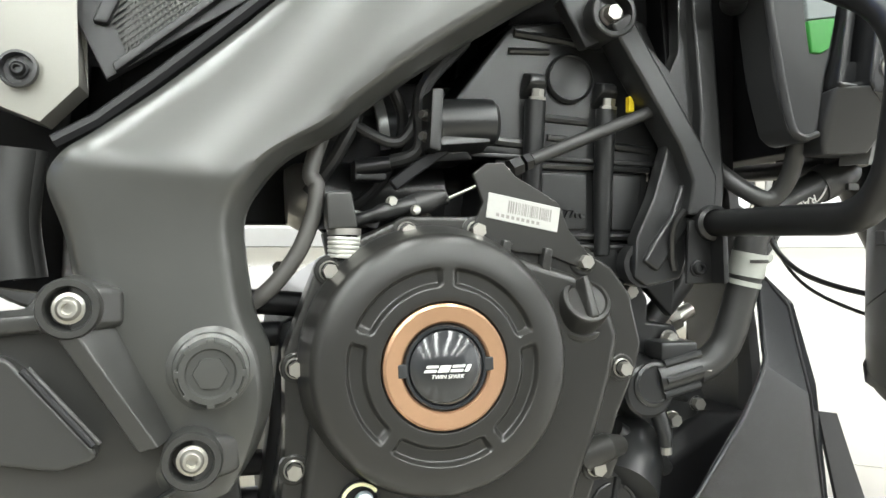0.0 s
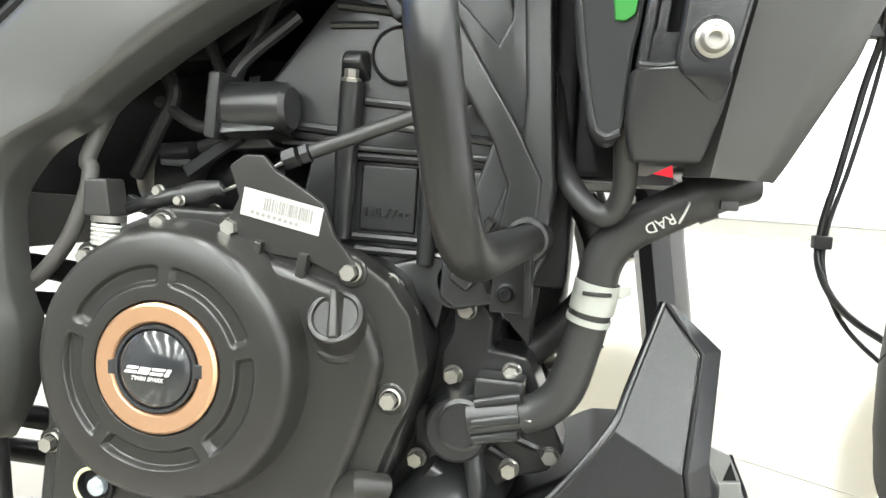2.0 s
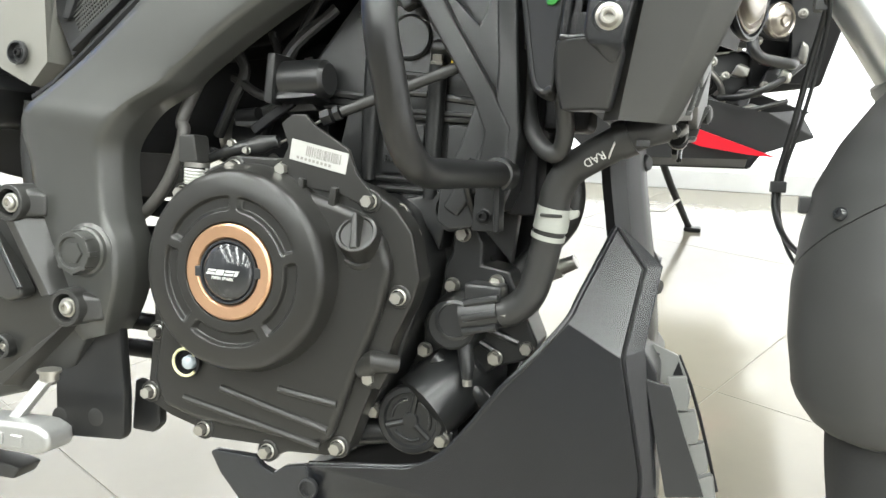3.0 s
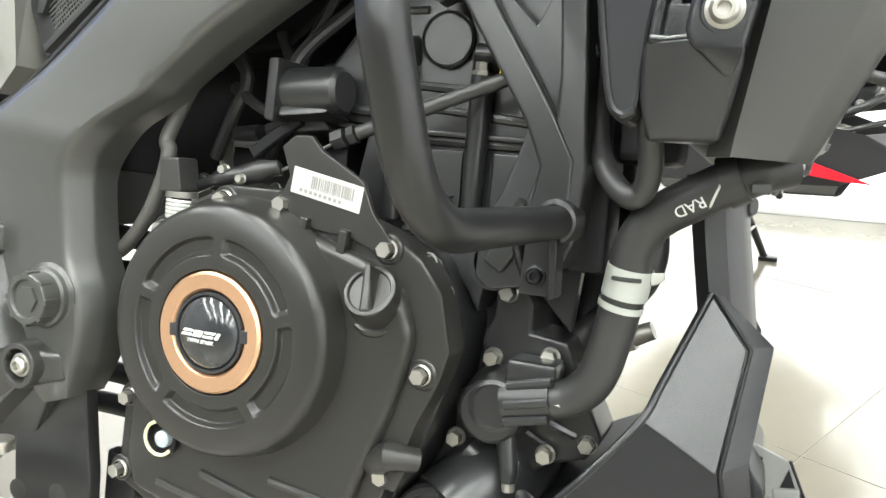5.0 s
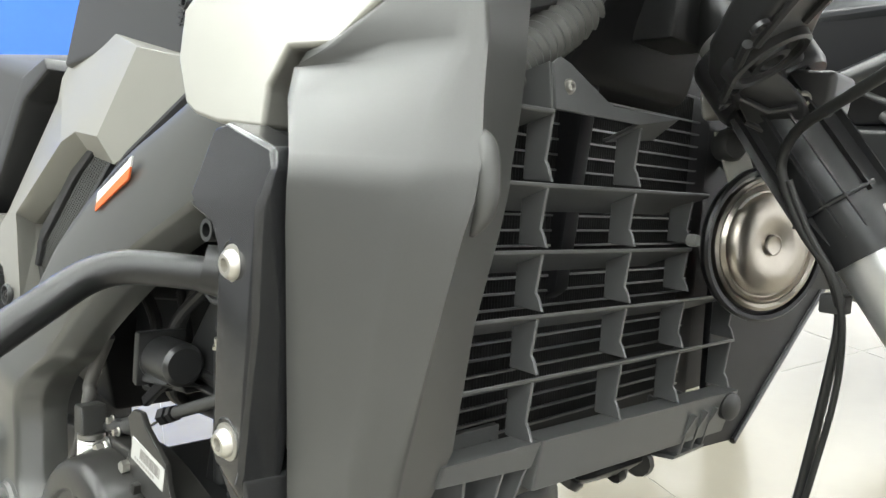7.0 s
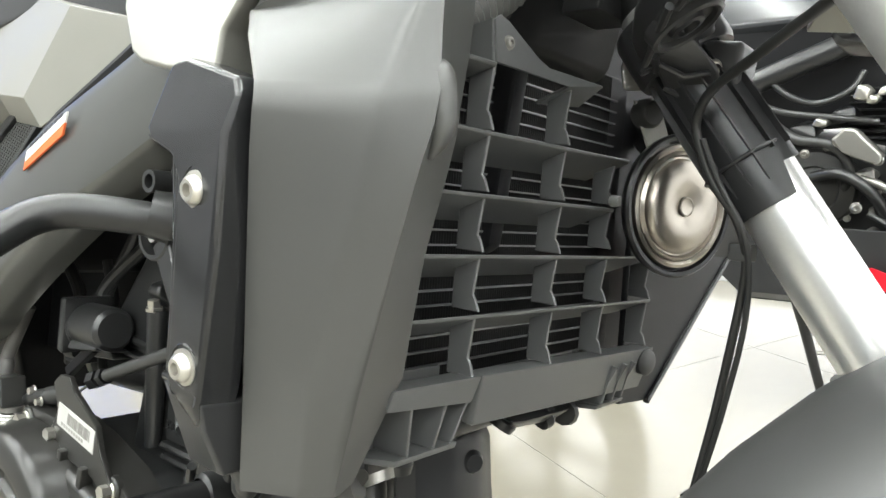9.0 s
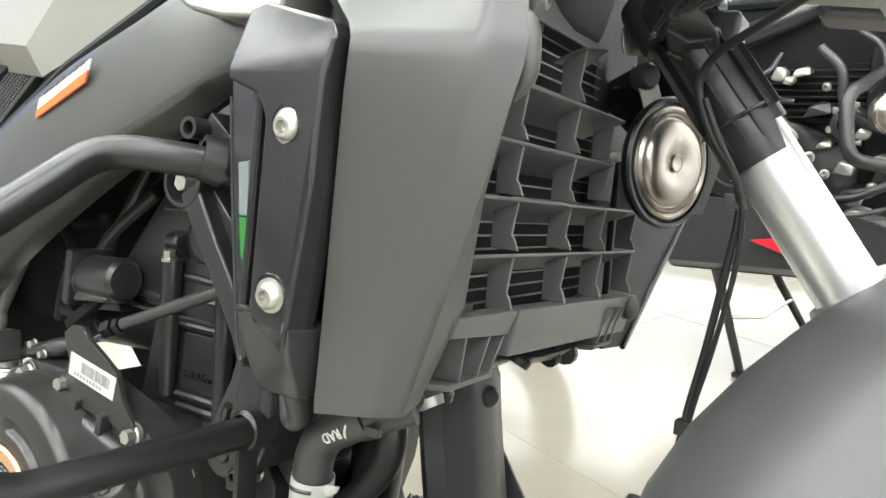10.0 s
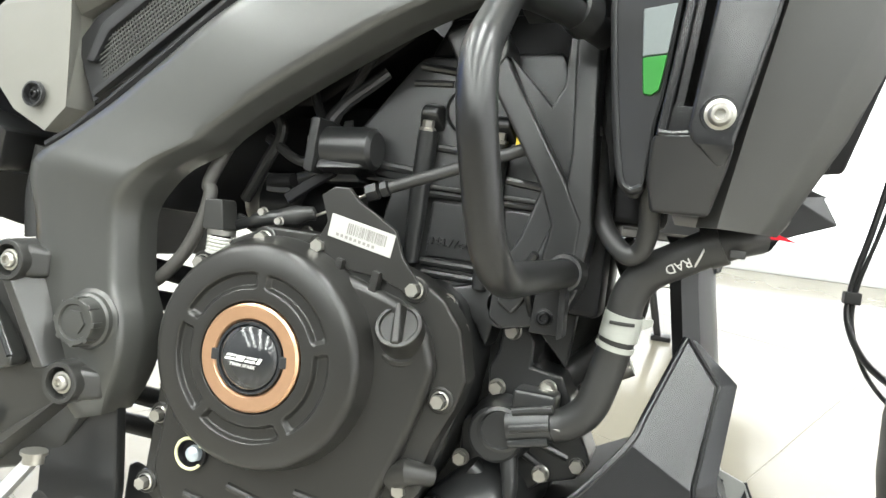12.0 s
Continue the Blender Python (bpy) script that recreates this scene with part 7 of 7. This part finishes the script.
for x, z, w, h, m2 in ((0.31, 0.655, 0.035, 0.022, STEEL), (0.345, 0.585, 0.05, 0.03, SATIN), (0.24, 0.61, 0.05, 0.035, PLASTIC), (0.17, 0.58, 0.06, 0.04, SATIN), (0.28, 0.5, 0.045, 0.03, DULL), (0.47, 0.47, 0.05, 0.04, PLASTIC), (0.42, 0.43, 0.06, 0.03, SATIN), (0.36, 0.52, 0.03, 0.018, DULL)):
    part("bracket", hull([(x - w / 2, -0.185, z - h / 2), (x + w / 2, -0.19, z - h * 0.2), (x + w * 0.4, -0.18, z + h / 2), (x - w * 0.3, -0.185, z + h * 0.3), (x - w / 2, -0.12, z - h / 2), (x + w / 2, -0.12, z), (x, -0.12, z + h / 2)], 0.003), m2, oeng)
# added black block so the openings ahead of the engine look shaded
part("front_shade_block", hull([(0.42, -0.13, 0.42), (0.58, -0.08, 0.44), (0.42, 0.13, 0.42), (0.58, 0.1, 0.44), (0.42, -0.13, 0.8), (0.66, -0.1, 0.8), (0.42, 0.13, 0.8), (0.66, 0.1, 0.8)], 0.01), DARK, other)
part("radiator", block((0.5, -0.15, 0.45), (0.54, 0.17, 0.74), 0.006), DARK, other)
part("radiator_cover", shell([(0, 1, 2, 3)], [(0.47, -0.22, 0.76), (0.58, -0.2, 0.74), (0.55, -0.19, 0.52), (0.5, -0.2, 0.5)], 0.006, 0.002), PLASTIC, other)
part("frame_tube", tube([(-0.1, -0.17, 0.6), (0.15, -0.19, 0.7), (0.5, -0.12, 0.85)], 0.022, 16), SATIN, other)
part("fuel_tank", hull([(-0.1, -0.15, 0.76), (0.45, -0.18, 0.78), (-0.1, 0.15, 0.76), (0.45, 0.18, 0.78), (-0.1, -0.1, 0.9), (0.4, -0.12, 1.0), (-0.1, 0.1, 0.9), (0.4, 0.12, 1.0)], 0.03, 3), PIANO, other, "black fuel tank")
part("under_tank", hull([(-0.15, -0.13, 0.56), (0.5, -0.1, 0.6), (-0.15, 0.13, 0.56), (0.5, 0.1, 0.6), (-0.15, -0.14, 0.78), (0.5, -0.15, 0.82), (-0.15, 0.14, 0.78), (0.5, 0.15, 0.82)], 0.01), DARK, other)
part("seat", hull([(-0.75, -0.12, 0.78), (-0.1, -0.13, 0.76), (-0.75, 0.12, 0.78), (-0.1, 0.13, 0.76), (-0.75, -0.1, 0.86), (-0.1, -0.08, 0.83), (-0.75, 0.1, 0.86), (-0.1, 0.08, 0.83)], 0.02, 3), RUBBER, other, "black seat")
part("rear_body", hull([(-0.7, -0.13, 0.5), (-0.05, -0.15, 0.45), (-0.05, -0.15, 0.76), (-0.75, -0.12, 0.78), (-0.7, 0.13, 0.5), (-0.05, 0.15, 0.45), (-0.05, 0.15, 0.76), (-0.75, 0.12, 0.78)], 0.015), PLASTIC, other)
for name, wm in (("front_wheel", at(1.14, -0.1, 0.35, 0, 0, 12)), ("rear_wheel", at(-0.5, 0, 0.3))):
    wh = part(name, lathe([(0.226, -0.04), (0.255, -0.06), (0.278, -0.06), (0.292, -0.04), (0.3, 0.0), (0.292, 0.04), (0.278, 0.06), (0.255, 0.06), (0.226, 0.04)], 64, m=wm), TYRE, other, "black wheel with a road tyre")
    part("rim", lathe([(0.228, -0.041), (0.222, -0.044), (0.212, -0.038), (0.202, -0.026), (0.2, 0.0), (0.202, 0.026), (0.212, 0.038), (0.222, 0.044), (0.228, 0.041)], 64, m=wm), ALU if name == "front_wheel" else SATIN, wh, "wheel rim")
    for k in range(5):
        a = k * 1.2566
        part("spoke", tube([wm @ Vector((0.02 * math.cos(a), 0, 0.02 * math.sin(a))), wm @ Vector((0.203 * math.cos(a + 0.08), 0, 0.203 * math.sin(a + 0.08)))], [0.026, 0.014], 12), SATIN, wh)
    part("hub", lathe([(0, -0.05), (0.032, -0.05), (0.038, 0.0), (0.032, 0.05), (0, 0.05)], 32, m=wm), SATIN, wh)
    if name == "front_wheel":
        part("rim_stripe", lathe([(0.2275, -0.0425), (0.2225, -0.0455), (0.2225, -0.044)], 64, m=wm), RED, wh, "thin red rim stripe")
        disc = part("brake_disc", lathe([(0.118, -0.062), (0.155, -0.062), (0.155, -0.057), (0.118, -0.057), (0.118, -0.062)], 64, m=wm), STEEL, wh, "drilled steel brake disc")
        for k in range(24):
            a, rr = k * 0.2618, (0.127, 0.136, 0.145)[k % 3]
            part("disc_hole", lathe([(0.0042, 0.0), (0.0042, -0.0008), (0, -0.0008)], 12, m=wm @ Matrix.Translation((rr * math.cos(a), -0.062, rr * math.sin(a)))), DARK, disc)
        for k in range(5):
            a = k * 1.2566 + 0.4
            part("disc_arm", tube([wm @ Vector((0.035 * math.cos(a), -0.055, 0.035 * math.sin(a))), wm @ Vector((0.124 * math.cos(a + 0.3), -0.059, 0.124 * math.sin(a + 0.3)))], 0.008, 10), SATIN, disc)
        part("caliper", block((-0.165, -0.095, -0.005), (-0.085, -0.03, 0.085), 0.012, 3, m=wm @ pose(0, 0, 0, 0, 20, 0)), ALU, wh, "silver brake caliper")
for y in (-0.2, 0.0):
    part("fork_leg", tube([(1.12, y, 0.35), (0.8, y + 0.06, 0.98)], 0.026, 20), SATIN, other, "black fork tube")
cs = part("centre_stand", tube([(0.16, -0.2, 0.33), (0.19, -0.16, 0.2), (0.232, -0.115, 0.008)], [0.011, 0.0105, 0.009], 14), TUBE, other, "grey tubular centre stand")
part("stand_leg", tube([(0.2, 0.06, 0.32), (0.262, 0.16, 0.15), (0.322, 0.245, 0.008)], [0.011, 0.0105, 0.009], 14), TUBE, cs)
for x, y in ((0.236, -0.115), (0.327, 0.245)):
    part("stand_foot", block((x - 0.02, y - 0.018, 0.0), (x + 0.028, y + 0.018, 0.012), 0.004), TUBE, cs)
part("stand_spring", tube([(0.205, -0.145, 0.14), (0.26, -0.05, 0.12), (0.29, 0.2, 0.1)], 0.004, 8), STEEL, cs)
